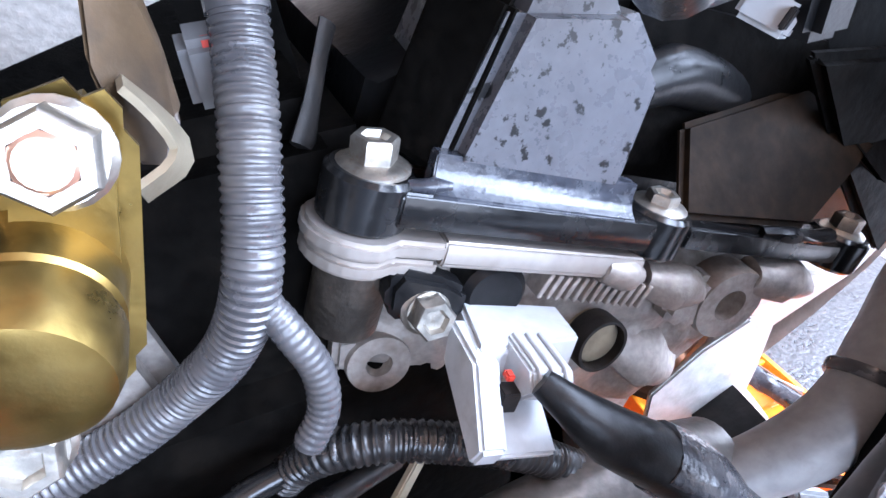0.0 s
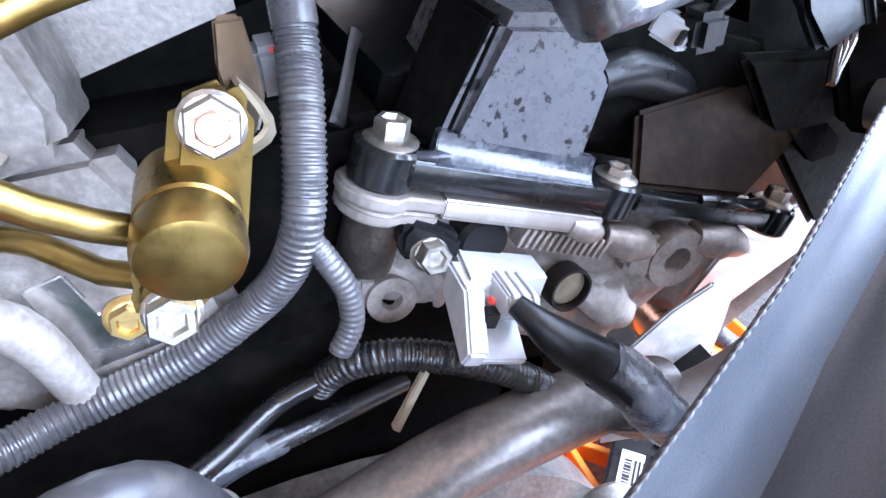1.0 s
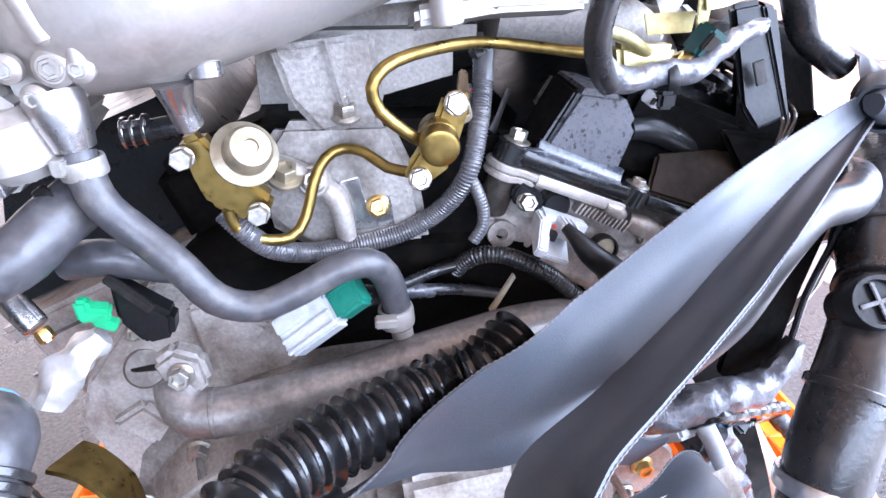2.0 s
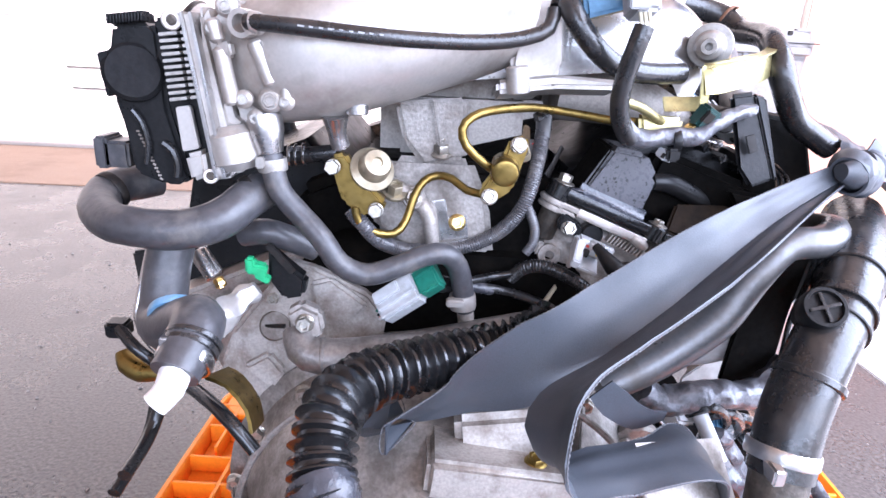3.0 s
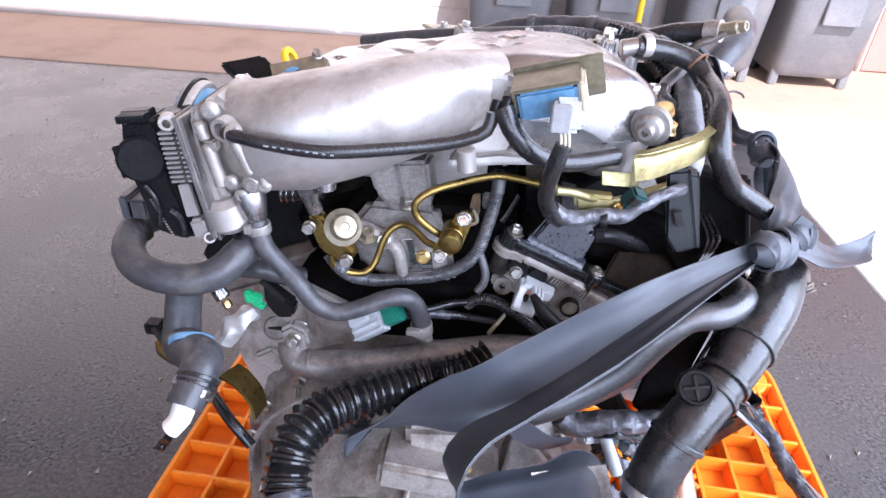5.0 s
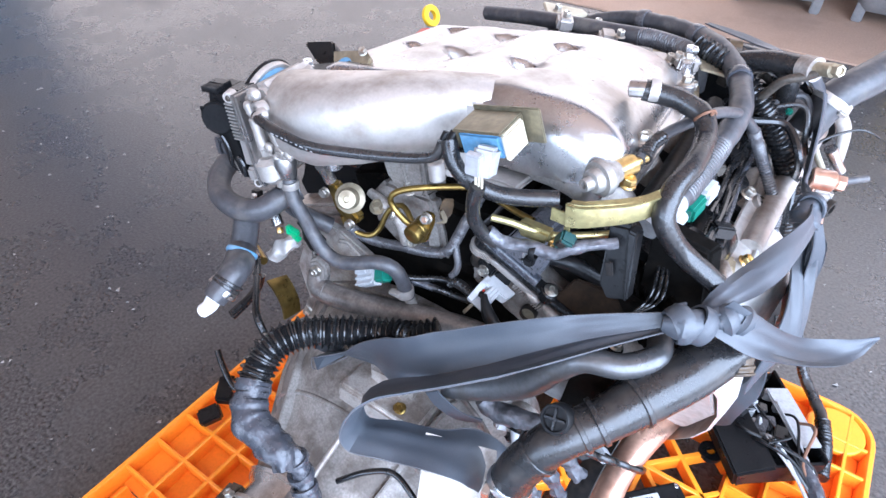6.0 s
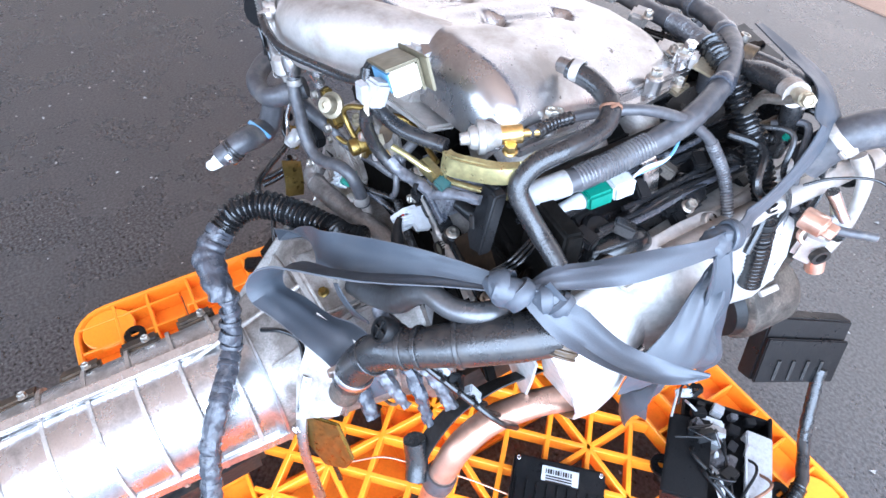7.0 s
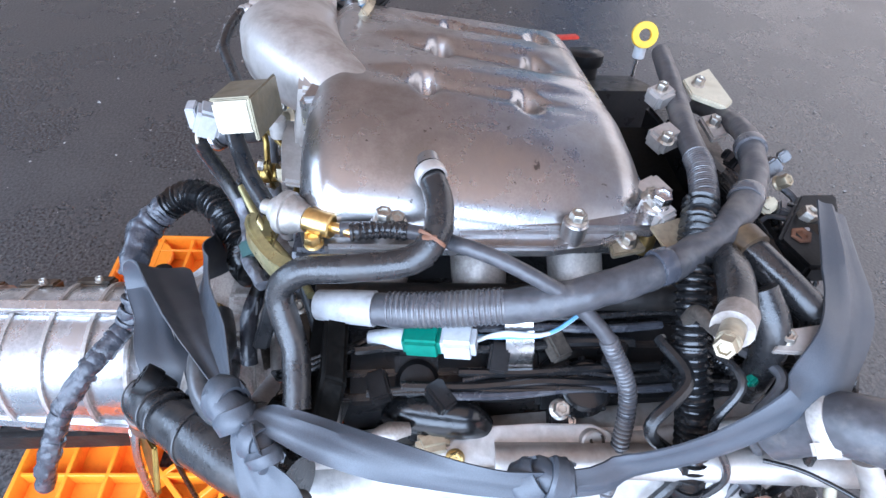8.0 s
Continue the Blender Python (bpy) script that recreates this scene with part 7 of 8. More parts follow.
part("sensor_body", face_y([(0.0055, -0.0255), (0.0085, -0.0205), (0.0215, -0.0225), (0.0280, -0.0255), (0.0285, -0.0350), (0.0120, -0.0370), (0.0065, -0.0325)], -0.0125, 0.009, 0.002), BLACK, sensor_ob)
part("sensor_head", edge(rod((0.0385, 0.006, -0.0300), (0.0385, -0.0085, -0.0290), 0.0098, 30, 0.002)), BLACK, sensor_ob)
part("bolt", edge(bolt((0.0170, -0.0120, -0.0312), (0.0, -1.0, 0.22), 0.0098, 1.38, 0.8)), ZINC, sensor_ob)


def six_sided(top, base, bevel):
    """A moulded block between a top ring and a base ring of four places each."""
    bm = bmesh.new()
    vs = [bm.verts.new(Vector(p)) for p in list(top) + list(base)]
    for q in ((0, 1, 2, 3), (7, 6, 5, 4), (0, 4, 5, 1), (1, 5, 6, 2), (2, 6, 7, 3), (3, 7, 4, 0)):
        bm.faces.new([vs[k] for k in q])
    bmesh.ops.recalc_face_normals(bm, faces=bm.faces[:])
    bmesh.ops.bevel(bm, geom=bm.edges[:], offset=bevel, segments=2, affect="EDGES", clamp_overlap=True)
    return from_bm(bm)


shell = part("shell", six_sided([EDGE @ Vector(p) for p in ((0.0290, -0.0060, -0.0318), (0.0605, -0.0070, -0.0318), (0.0580, -0.0235, -0.0298), (0.0265, -0.0265, -0.0318))], [EDGE @ Vector(p) for p in ((0.0290, -0.0070, -0.0425), (0.0600, -0.0080, -0.0425), (0.0570, -0.0255, -0.0400), (0.0265, -0.0285, -0.0420))], 0.0011), WHITE, sensor_ob)
part("skirt", edge(slab([(0.0242, -0.0130, -0.0330), (0.0242, -0.0300, -0.0330), (0.0242, -0.0455, -0.0465), (0.0242, -0.0430, -0.0535), (0.0242, -0.0160, -0.0440)], (1, 0, 0), 0.0072, 0.0010)), WHITE, shell)
part("tray", edge(slab([(0.0300, -0.0265, -0.0425), (0.0300, -0.0440, -0.0500), (0.0300, -0.0420, -0.0535), (0.0300, -0.0250, -0.0460)], (1, 0, 0), 0.0175, 0.0008)), WHITE, shell)
part("latch", edge(slab([(0.0355, -0.0220, -0.0305), (0.0355, -0.0365, -0.0300), (0.0355, -0.0400, -0.0345), (0.0355, -0.0360, -0.0400), (0.0355, -0.0220, -0.0390)], (1, 0, 0), 0.0125, 0.0008)), WHITE, shell)
for x in (0.0378, 0.0416, 0.0454):
    part("latch_rib", edge(tube([(x, -0.0225, -0.0303), (x, -0.0362, -0.0298), (x, -0.0392, -0.0335)], 0.0008, 8, step=0.004)), WHITE, shell)
part("slot", edge(moved(box(0.0052, 0.0050, 0.0060, 0.0004), pose(0.0332, -0.0345, -0.0400))), IRON, shell)
part("seal", edge(moved(box(0.0024, 0.0030, 0.0020, 0.0005), pose(0.0328, -0.0330, -0.0345))), RED, shell)
part("seal", edge(moved(box(0.0016, 0.0024, 0.0022, 0.0004), pose(0.0405, -0.0402, -0.0365))), YELLOW, shell)
# black sheet added to hide the pallet and pass for the dark gap
part("dark_fill", slab([(0.0724, 0, 0.6004), (0.0999, 0, 0.5925), (0.1582, 0, 0.538), (0.2075, 0, 0.458), (0.0683, 0, 0.5481)], (0.3, 0.76, -0.4), 0.02, 0.003), SHADE_BLACK, engine)
part("sleeve", tube([(0.0535, -0.0455, 0.6785), (0.0575, -0.0505, 0.6745), (0.0658, -0.0570, 0.6658), (0.0791, -0.0633, 0.6548), (0.0927, -0.07, 0.6375)], [0.0034, 0.0046, 0.0072, 0.0082, 0.0084], 18), BLACK, sensor_ob)
part("taped_lead", tube([(0.0760, -0.0618, 0.6575), (0.0850, -0.0655, 0.6490), (0.0927, -0.07, 0.6375), (0.1199, -0.072, 0.5995)], [0.0084, 0.0092, 0.0094, 0.0088], 18, wobble=0.0016), TAPE, sensor_ob)

low_loom = thing("oily_lower_loom", "oil-blackened corrugated loom over the bell housing", "wiring loom")
part("conduit", tube([(-0.0075, -0.0120, 0.6345), (-0.0020, -0.0155, 0.6425), (0.0080, -0.0212, 0.6501), (0.0244, -0.0265, 0.6505), (0.0474, -0.0315, 0.6403), (0.0640, -0.0330, 0.6270), (0.0810, -0.0340, 0.6100), (0.1050, -0.0360, 0.5900), (0.1250, -0.0370, 0.5720)], 0.0056, 16, pitch=0.0024, depth=0.0004), RUBBER, low_loom)
part("lead", tube([(-0.0045, -0.0140, 0.6400), (-0.0227, -0.0159, 0.6370), (-0.0440, -0.0300, 0.6375), (-0.0600, -0.0390, 0.6400), (-0.0730, -0.0430, 0.6440)], 0.0040, 12), BLACK_GLOSS, low_loom)
part("clip_strip", slab([(0.015, -0.021, 0.6062), (0.0304, -0.021, 0.6336), (0.0325, -0.021, 0.6307), (0.0177, -0.021, 0.6024)], (0, 1, 0), 0.003, 0.0005), CREAM, low_loom)

part("latch_arm", tube([(0.0191, 0.012, 0.7206), (0.0245, 0.018, 0.7291), (0.03, 0.024, 0.7389), (0.0334, 0.027, 0.7444)], [0.0050, 0.0034, 0.0030, 0.0036], 10, flat=0.4), IRON, engine)
back_conn = thing("small_grey_plug", "small grey plug deep behind the loom", "connector")
part("shell", moved(box(0.009, 0.010, 0.017, 0.002), Matrix.Translation((0.0027, 0.012, 0.7436)) @ Euler((0.3, 0, 0)).to_matrix().to_4x4()), BIN, back_conn)
part("seal", moved(box(0.004, 0.004, 0.003, 0.0008), Matrix.Translation((0.0044, 0.0085, 0.7496))), RED, back_conn)
# black slabs added to fill the dark area right of the end cover
part("dark_slab", slab([(0.188, 0.03, 0.785), (0.196, 0.015, 0.712), (0.199, -0.001, 0.688), (0.214, -0.016, 0.668), (0.24, -0.008, 0.662), (0.262, 0.014, 0.70), (0.245, 0.03, 0.775)], (0.4, 1, 0.1), 0.02, 0.003), SHADE_BLACK, engine, "black filler slab beside the end cover")
part("dark_filler", slab([(0.1700, -0.004, 0.7202), (0.2476, -0.004, 0.7101), (0.2769, -0.004, 0.6537), (0.2509, -0.004, 0.6165), (0.2052, -0.004, 0.6712)], (0.2, 1, 0.1), 0.008, 0.003), SHADE_BLACK, engine, "near-black filler sheet below the valve cover")
# plate added to close the gap where the bright yard showed through
part("gap_plate", slab([(0.2228, 0.0034, 0.7261), (0.2352, -0.0132, 0.7323), (0.2319, -0.0379, 0.6846), (0.2213, -0.0193, 0.684)], (0.4, 1, 0.1), 0.012, 0.003), SHADE_BLACK, engine)
# coil connector block high on the right
coilplug = thing("black_coil_block", "worn black moulded block hanging beside the end cover", "connector block")
part("block", slab([(0.156, -0.008, 0.7977), (0.1767, -0.008, 0.8011), (0.1933, -0.032, 0.7354), (0.1747, -0.032, 0.7274), (0.1632, -0.03, 0.7431)], (0.2, 1, 0.1), 0.010, 0.003), BLACK, coilplug)
part("frame", slab([(0.1736, -0.012, 0.7991), (0.1833, -0.012, 0.7972), (0.1939, -0.034, 0.736), (0.1905, -0.034, 0.7344)], (0.2, 1, 0.1), 0.014, 0.002), BLACK, coilplug)
part("window", slab([(0.1648, -0.026, 0.7682), (0.1713, -0.026, 0.7704), (0.1758, -0.028, 0.7575), (0.1697, -0.028, 0.7548)], (0, -1, 0), 0.002, 0.0004), IRON, coilplug)

# bracket, tab and nuts in the valley
valley = thing("plated_tab", "bright plated steel tab with gold bolt in the valley", "bracket")
part("tab", slab([(-0.0794, 0, 0.6975), (-0.0675, 0, 0.7001), (-0.0635, 0, 0.6836), (-0.0476, 0, 0.6875), (-0.045, 0, 0.6652), (-0.0765, 0, 0.6615)], (0, 1, 0), 0.003, 0.0008), STEEL, valley)
part("bolt", bolt((-0.0563, -0.001, 0.68), (0, -1, 0.2), 0.010, 1.5, 0.6), BRASS, valley)
part("stud_nut", join(bolt((-0.0727, 0, 0.7381), (0, -0.3, 1), 0.012, 1.5, 0.8), rod((-0.073, 0, 0.743), (-0.0736, -0.003, 0.7519), 0.0032)), ZINC, valley)
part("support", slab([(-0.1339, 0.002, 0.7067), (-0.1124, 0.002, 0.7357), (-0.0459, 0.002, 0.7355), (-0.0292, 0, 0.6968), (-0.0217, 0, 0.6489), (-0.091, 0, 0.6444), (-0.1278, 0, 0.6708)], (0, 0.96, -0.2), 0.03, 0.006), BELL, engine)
part("valley_boss", rod((-0.0935, 0.004, 0.6977), (-0.0945, -0.012, 0.7032), 0.010, 20), ALU_RAW, engine)
part("valley_bolt", bolt((-0.0945, -0.012, 0.7032), (0, -0.9, 0.4), 0.010, 1.5, 0.6), ZINC, engine)
part("valley_rib", tube([(-0.1287, -0.004, 0.7161), (-0.1087, -0.006, 0.71), (-0.0831, -0.006, 0.6907), (-0.0765, -0.006, 0.6593)], [0.005, 0.007, 0.007, 0.006], 12), ALU_RAW, engine)
# near-black sheet added to read as the unlit gap behind the pipes
part("gap_shade", slab([(-0.2085, 0.05, 0.6905), (-0.1011, 0.05, 0.7345), (0.0243, 0.05, 0.7674), (0.0417, 0.05, 0.6081), (-0.0114, 0.05, 0.5548), (-0.1754, 0.05, 0.5975)], (0, 1, 0), 0.05, 0.01), SHADE_BLACK, engine)
part("water_outlet", tube([(-0.1526, -0.05, 0.771), (-0.1519, -0.048, 0.7598), (-0.1495, -0.045, 0.7481)], [0.010, 0.007, 0.007], 12), ALU, intake)
part("small_boss", rod((-0.1372, -0.05, 0.7817), (-0.137, -0.05, 0.7731), 0.009), ALU, intake)
blueclip = thing("vent_hose_joint", "short black hose joint with pale spring clip", "hose joint")
part("stub", rod((-0.2048, 0.02, 0.7264), (-0.1617, 0.02, 0.7326), 0.007), RUBBER, blueclip)
for q in ((-0.2043, 0.02, 0.7274), (-0.1987, 0.02, 0.7282), (-0.1921, 0.02, 0.7291)):
    part("spring_clip", ring(q, (1, 0, 0.05), 0.0098, 0.0078, 0.0022), ALU, blueclip)
part("clip_ear", slab([(-0.2049, 0.014, 0.7357), (-0.189, 0.014, 0.7374), (-0.189, 0.014, 0.7334), (-0.2051, 0.014, 0.7316)], (0, 1, 0), 0.003, 0.0005), ALU, blueclip)

# white and green plug over the bell
gplug = thing("gearbox_plug", "pale grey plug with green latch on the bell housing", "connector")
QX = Vector((0.79, -0.06, 0.61)).normalized()
QZ = Vector((-0.36, -0.72, 0.58))
QY = QZ.cross(QX).normalized()
QM = Matrix.Translation((-0.1015, -0.0480, 0.6275)) @ Matrix((QX, QY, QX.cross(QY))).transposed().to_4x4()
gshell = part("shell", moved(box(0.040, 0.027, 0.017, 0.003), QM), WHITE, gplug)
part("lock_bar", moved(box(0.024, 0.010, 0.004, 0.001), QM @ pose(-0.006, 0.006, 0.0098)), WHITE, gshell)
part("rib", moved(box(0.036, 0.003, 0.003, 0.0008), QM @ pose(0, -0.004, 0.0092)), WHITE, gshell)
part("rib", moved(box(0.036, 0.003, 0.003, 0.0008), QM @ pose(0, -0.0115, 0.0092)), WHITE, gshell)
green_half = part("green_half", moved(box(0.020, 0.023, 0.015, 0.002), QM @ pose(0.029, 0.0, 0.0005)), GREEN, gplug)
part("green_rib", moved(box(0.018, 0.0022, 0.0022, 0.0006), QM @ pose(0.029, 0.004, 0.0085)), GREEN, green_half)
for k in range(5):
    part("lead", tube([tuple(QM @ Vector((-0.017, -0.006 + 0.003 * k, -0.004))), tuple(QM @ Vector((-0.026, -0.004 + 0.002 * k, -0.006 - 0.002 * (k % 2)))), tuple(QM @ Vector((-0.022, 0.004, -0.016)))], 0.0014, 6), (WHITE_TAPE, RED, BLACK, WHITE_TAPE, GREEN)[k], gplug)
gcable = thing("gearbox_plug_lead", "black lead behind the green plug", "cable")
part("lead", tube([(-0.0758, -0.045, 0.6361), (-0.0408, -0.03, 0.6316), (-0.0093, -0.02, 0.6249), (0.0268, 0, 0.6061)], 0.0040, 14), RUBBER, gcable)
part("taped_sleeve", tube([(-0.056, -0.0365, 0.6336), (-0.0408, -0.03, 0.6316), (-0.024, -0.0245, 0.6282)], 0.0047, 14, wobble=0.0006), TAPE, gcable)

# sensors by the left bank
green_tag = thing("bright_green_clip", "bright green plastic clip on a black plug", "clip")
part("clip", join(moved(box(0.016, 0.010, 0.010, 0.002), Matrix.Translation((-0.2137, -0.058, 0.6521)) @ Euler((0.2, 0.3, 0.2)).to_matrix().to_4x4()), moved(box(0.008, 0.008, 0.014, 0.002), Matrix.Translation((-0.2176, -0.06, 0.6552))), moved(box(0.012, 0.007, 0.006, 0.001), Matrix.Translation((-0.2093, -0.058, 0.6448)) @ Euler((0, 0.5, 0)).to_matrix().to_4x4())), GREEN_BRIGHT, green_tag)
part("plug", slab([(-0.2065, -0.052, 0.6673), (-0.1884, -0.052, 0.6509), (-0.1768, -0.052, 0.6414), (-0.1793, -0.052, 0.6259), (-0.1958, -0.052, 0.6225), (-0.2072, -0.052, 0.6399)], (0, 1, 0), 0.016, 0.003), BLACK, green_tag)
part("tab", slab([(-0.2078, -0.056, 0.6687), (-0.2032, -0.056, 0.6724), (-0.1839, -0.056, 0.6502), (-0.1885, -0.056, 0.6465)], (0, 1, 0), 0.004, 0.0008), IRON, green_tag)
chrome = thing("chrome_pressure_switch", "chromed pressure switch with brass tip", "sensor")
part("barrel", join(rod((-0.2662, -0.04, 0.6574), (-0.2504, -0.048, 0.6386), 0.0075, 20), rod((-0.2604, -0.04, 0.6602), (-0.2464, -0.048, 0.6438), 0.003, 10)), STEEL, chrome)
part("tip", bolt((-0.2479, -0.05, 0.638), (0.5, -0.4, -0.6), 0.008, 1.1, 0.9), BRASS, chrome)
foil = thing("crinkled_foil_duct", "crinkled silver foil wrapped duct beside the bell", "duct", tube([(-0.2172, -0.05, 0.6324), (-0.2303, -0.055, 0.6222), (-0.2403, -0.062, 0.6123), (-0.2475, -0.07, 0.6007)], [0.006, 0.011, 0.012, 0.010], 16, wobble=0.005, step=0.003), SHIELD)
hose("dusty_water_hose", "pale dusty hose behind the elbow hose", [(-0.2279, -0.04, 0.6743), (-0.208, -0.045, 0.678), (-0.1905, -0.04, 0.6712), (-0.1734, -0.03, 0.6608)], 0.0105, GREY_RUBBER)
leftside = thing("oily_edge_bracket", "oily metal edge and bracket below the drain hose", "bracket")
part("rim", tube([(-0.3093, -0.03, 0.6541), (-0.3155, -0.035, 0.6272), (-0.3182, -0.045, 0.6), (-0.3104, -0.05, 0.5815), (-0.2926, -0.06, 0.5718)], 0.0035, 10), STEEL, leftside)
part("plate", slab([(-0.3302, -0.02, 0.6467), (-0.3128, -0.02, 0.6502), (-0.3176, -0.02, 0.6206), (-0.3264, -0.02, 0.6038)], (0, 1, 0), 0.01, 0.002), IRON, leftside)
part("gold_guard", tube([(-0.3436, -0.03, 0.5576), (-0.337, -0.035, 0.5494), (-0.3226, -0.04, 0.5446), (-0.3029, -0.045, 0.5469)], [0.006, 0.010, 0.010, 0.006], 12), GOLD, leftside)
part("gold_arc", ribbon([(-0.2452, -0.075, 0.5671), (-0.23, -0.08, 0.5631), (-0.2153, -0.085, 0.5458), (-0.2109, -0.09, 0.528)], [(0, -1, 0.2)] * 4, 0.03, 0.003, 5), GOLD, leftside)
part("black_plug", moved(box(0.018, 0.016, 0.014, 0.002), Matrix.Translation((-0.3378, -0.04, 0.5857))), BLACK, leftside)
cable("drop_cable", "black cable from the far bank down to the pallet", [(-0.3352, -0.045, 0.5884), (-0.3183, -0.055, 0.5758), (-0.298, -0.06, 0.5635), (-0.2468, -0.11, 0.5714), (-0.2161, -0.14, 0.5717), (-0.1939, -0.15, 0.5518)], 0.005, BLACK_GLOSS)
for k in range(2):
    cable("hanging_cable", "black cable hanging from the engine to the ground", [(-0.2979, -0.06, 0.5331), (-0.3036, -0.07, 0.5115), (-0.3042, -0.09, 0.5041), (-0.3046, -0.12, 0.5014)] if k else [(-0.3094, -0.05, 0.5201), (-0.3128, -0.06, 0.4979), (-0.3174, -0.08, 0.4842), (-0.3207, -0.11, 0.4755)], 0.0055, BLACK_GLOSS)

# ---------------------------------------------------------------- around the bell housing and gearbox
part("bell_pad", slab([(-0.0557, -0.12, 0.5627), (0.008, -0.12, 0.5709), (0.0088, -0.13, 0.5253), (-0.0515, -0.13, 0.5223)], (0, 1, 0), 0.05, 0.006), ALU_RAW, gearbox)
face = part("bell_face", slab([(-0.2638, -0.018, 0.5406), (-0.2509, -0.016, 0.575), (-0.2221, -0.014, 0.6121), (-0.1993, -0.012, 0.6413), (-0.1767, -0.012, 0.6354), (-0.1307, -0.012, 0.6129), (-0.1147, -0.014, 0.5922), (-0.1209, -0.02, 0.5546), (-0.1748, -0.024, 0.5415), (-0.2157, -0.03, 0.5086), (-0.2365, -0.032, 0.4907)], (0, 1, 0.1), 0.012, 0.003), ALU_RAW, gearbox)
part("raised_pad", slab([(-0.1817, -0.018, 0.6241), (-0.1631, -0.018, 0.6294), (-0.1301, -0.018, 0.6045), (-0.1549, -0.02, 0.5818), (-0.1755, -0.02, 0.5865)], (0, 1, 0.1), 0.008, 0.003), ALU_RAW, face)
part("raised_pad", slab([(-0.2403, -0.03, 0.5459), (-0.2174, -0.028, 0.5591), (-0.2021, -0.03, 0.5419), (-0.2142, -0.034, 0.5263)], (0, 1, 0.1), 0.010, 0.003), ALU_RAW, face)
part("bell_rib", slab([(-0.2433, -0.02, 0.5397), (-0.2221, -0.02, 0.5555), (-0.1949, -0.028, 0.5263), (-0.2057, -0.028, 0.5078)], (0, 1, 0), 0.02, 0.004), ALU_RAW, gearbox)
part("bell_web", slab([(-0.1748, -0.008, 0.6202), (-0.1308, -0.008, 0.5998), (-0.1355, -0.008, 0.5766), (-0.1558, -0.013, 0.5782)], (0, 1, 0), 0.02, 0.004), ALU_RAW, gearbox)
part("foil_patch", slab([(0.06, -0.17, 0.585), (0.13, -0.14, 0.57), (0.15, -0.19, 0.50), (0.11, -0.235, 0.47), (0.075, -0.215, 0.50)], (0.3, -0.5, -0.7), 0.01, 0.003), ALU_RAW, gearbox)
shifter = thing("selector_bracket", "tan plated selector bracket with grey lever", "bracket")
part("plate", slab([(0.1044, -0.2312, 0.4668), (0.150, -0.195, 0.470), (0.1859, -0.1949, 0.4304), (0.176, -0.205, 0.395), (0.148, -0.222, 0.375), (0.122, -0.233, 0.41)], (0.35, -0.9, 0.3), 0.006, 0.002), GOLD, shifter)
part("lever", tube([(0.09, -0.205, 0.505), (0.113, -0.232, 0.462), (0.128, -0.244, 0.41), (0.142, -0.246, 0.35), (0.15, -0.246, 0.29)], [0.009, 0.008, 0.0075, 0.008, 0.009], 10, flat=0.6), ALU, shifter)
part("pivot", bolt((0.112, -0.236, 0.440), (0.35, -0.9, 0.3), 0.014, 1.3, 0.8), STEEL, shifter)
cable("selector_cable", "thin black cable looping over the bell", [(-0.023, -0.2278, 0.4877), (0.005, -0.208, 0.505), (0.0332, -0.194, 0.508), (0.066, -0.201, 0.495), (0.0941, -0.2076, 0.4653), (0.108, -0.212, 0.41), (0.118, -0.212, 0.3492), (0.1292, -0.2068, 0.2551)], 0.0036, BLACK_GLOSS)
grey_rod = thing("grey_link_rod", "thin grey plated rod lying across the bell housing", "rod")
part("rod", rod((-0.0424, -0.103, 0.5387), (-0.0599, -0.3264, 0.4406), 0.0036, 12), ALU_RAW, grey_rod)
part("end_eye", moved(box(0.012, 0.016, 0.005, 0.0015), pose(-0.0424, -0.103, 0.540, 25, 0, -5)), ALU_RAW, grey_rod)
lead_loom = thing("foil_taped_harness", "silver-black taped harness behind the lower strap", "wiring harness")
part("trunk", tube([(0.0887, -0.1, 0.5813), (0.1037, -0.1, 0.5718), (0.1253, -0.1, 0.5765), (0.15, -0.095, 0.5774), (0.1757, -0.09, 0.5753), (0.1943, -0.085, 0.5871), (0.2052, -0.08, 0.6028)], [0.010, 0.012, 0.0125, 0.012, 0.011, 0.009, 0.006], 16, wobble=0.003, step=0.003), FOIL, lead_loom)
part("strap_tongue", ribbon([(0.0447, -0.135, 0.6023), (0.0565, -0.135, 0.5911), (0.0769, -0.13, 0.5765), (0.1003, -0.12, 0.5729)], [(0.4, 0, 0.8)] * 4, [0.02, 0.024, 0.02, 0.008], 0.0016, 5), STRAP, lead_loom)
part("branch", tube([(0.1304, -0.1, 0.5731), (0.1379, -0.11, 0.5573), (0.1488, -0.12, 0.5343)], 0.006, 10), WHITE, lead_loom)
flat_hose = thing("bent_steel_pipe", "smooth shiny grey bent pipe behind the strap return", "pipe", tube([(0.2337, -0.02, 0.6953), (0.2367, -0.05, 0.7006), (0.2131, -0.075, 0.6988), (0.1813, -0.085, 0.6973), (0.1576, -0.09, 0.6742), (0.1354, -0.095, 0.6425), (0.1068, -0.1, 0.6196), (0.0762, -0.108, 0.6023), (0.0498, -0.115, 0.5908)], [0.012, 0.013, 0.012, 0.012, 0.0145, 0.0165, 0.0165, 0.0145, 0.012], 28), DULL_PIPE)
curved_hose = thing("curved_grey_hose", "smooth grey sleeve curving behind the strap", "hose")
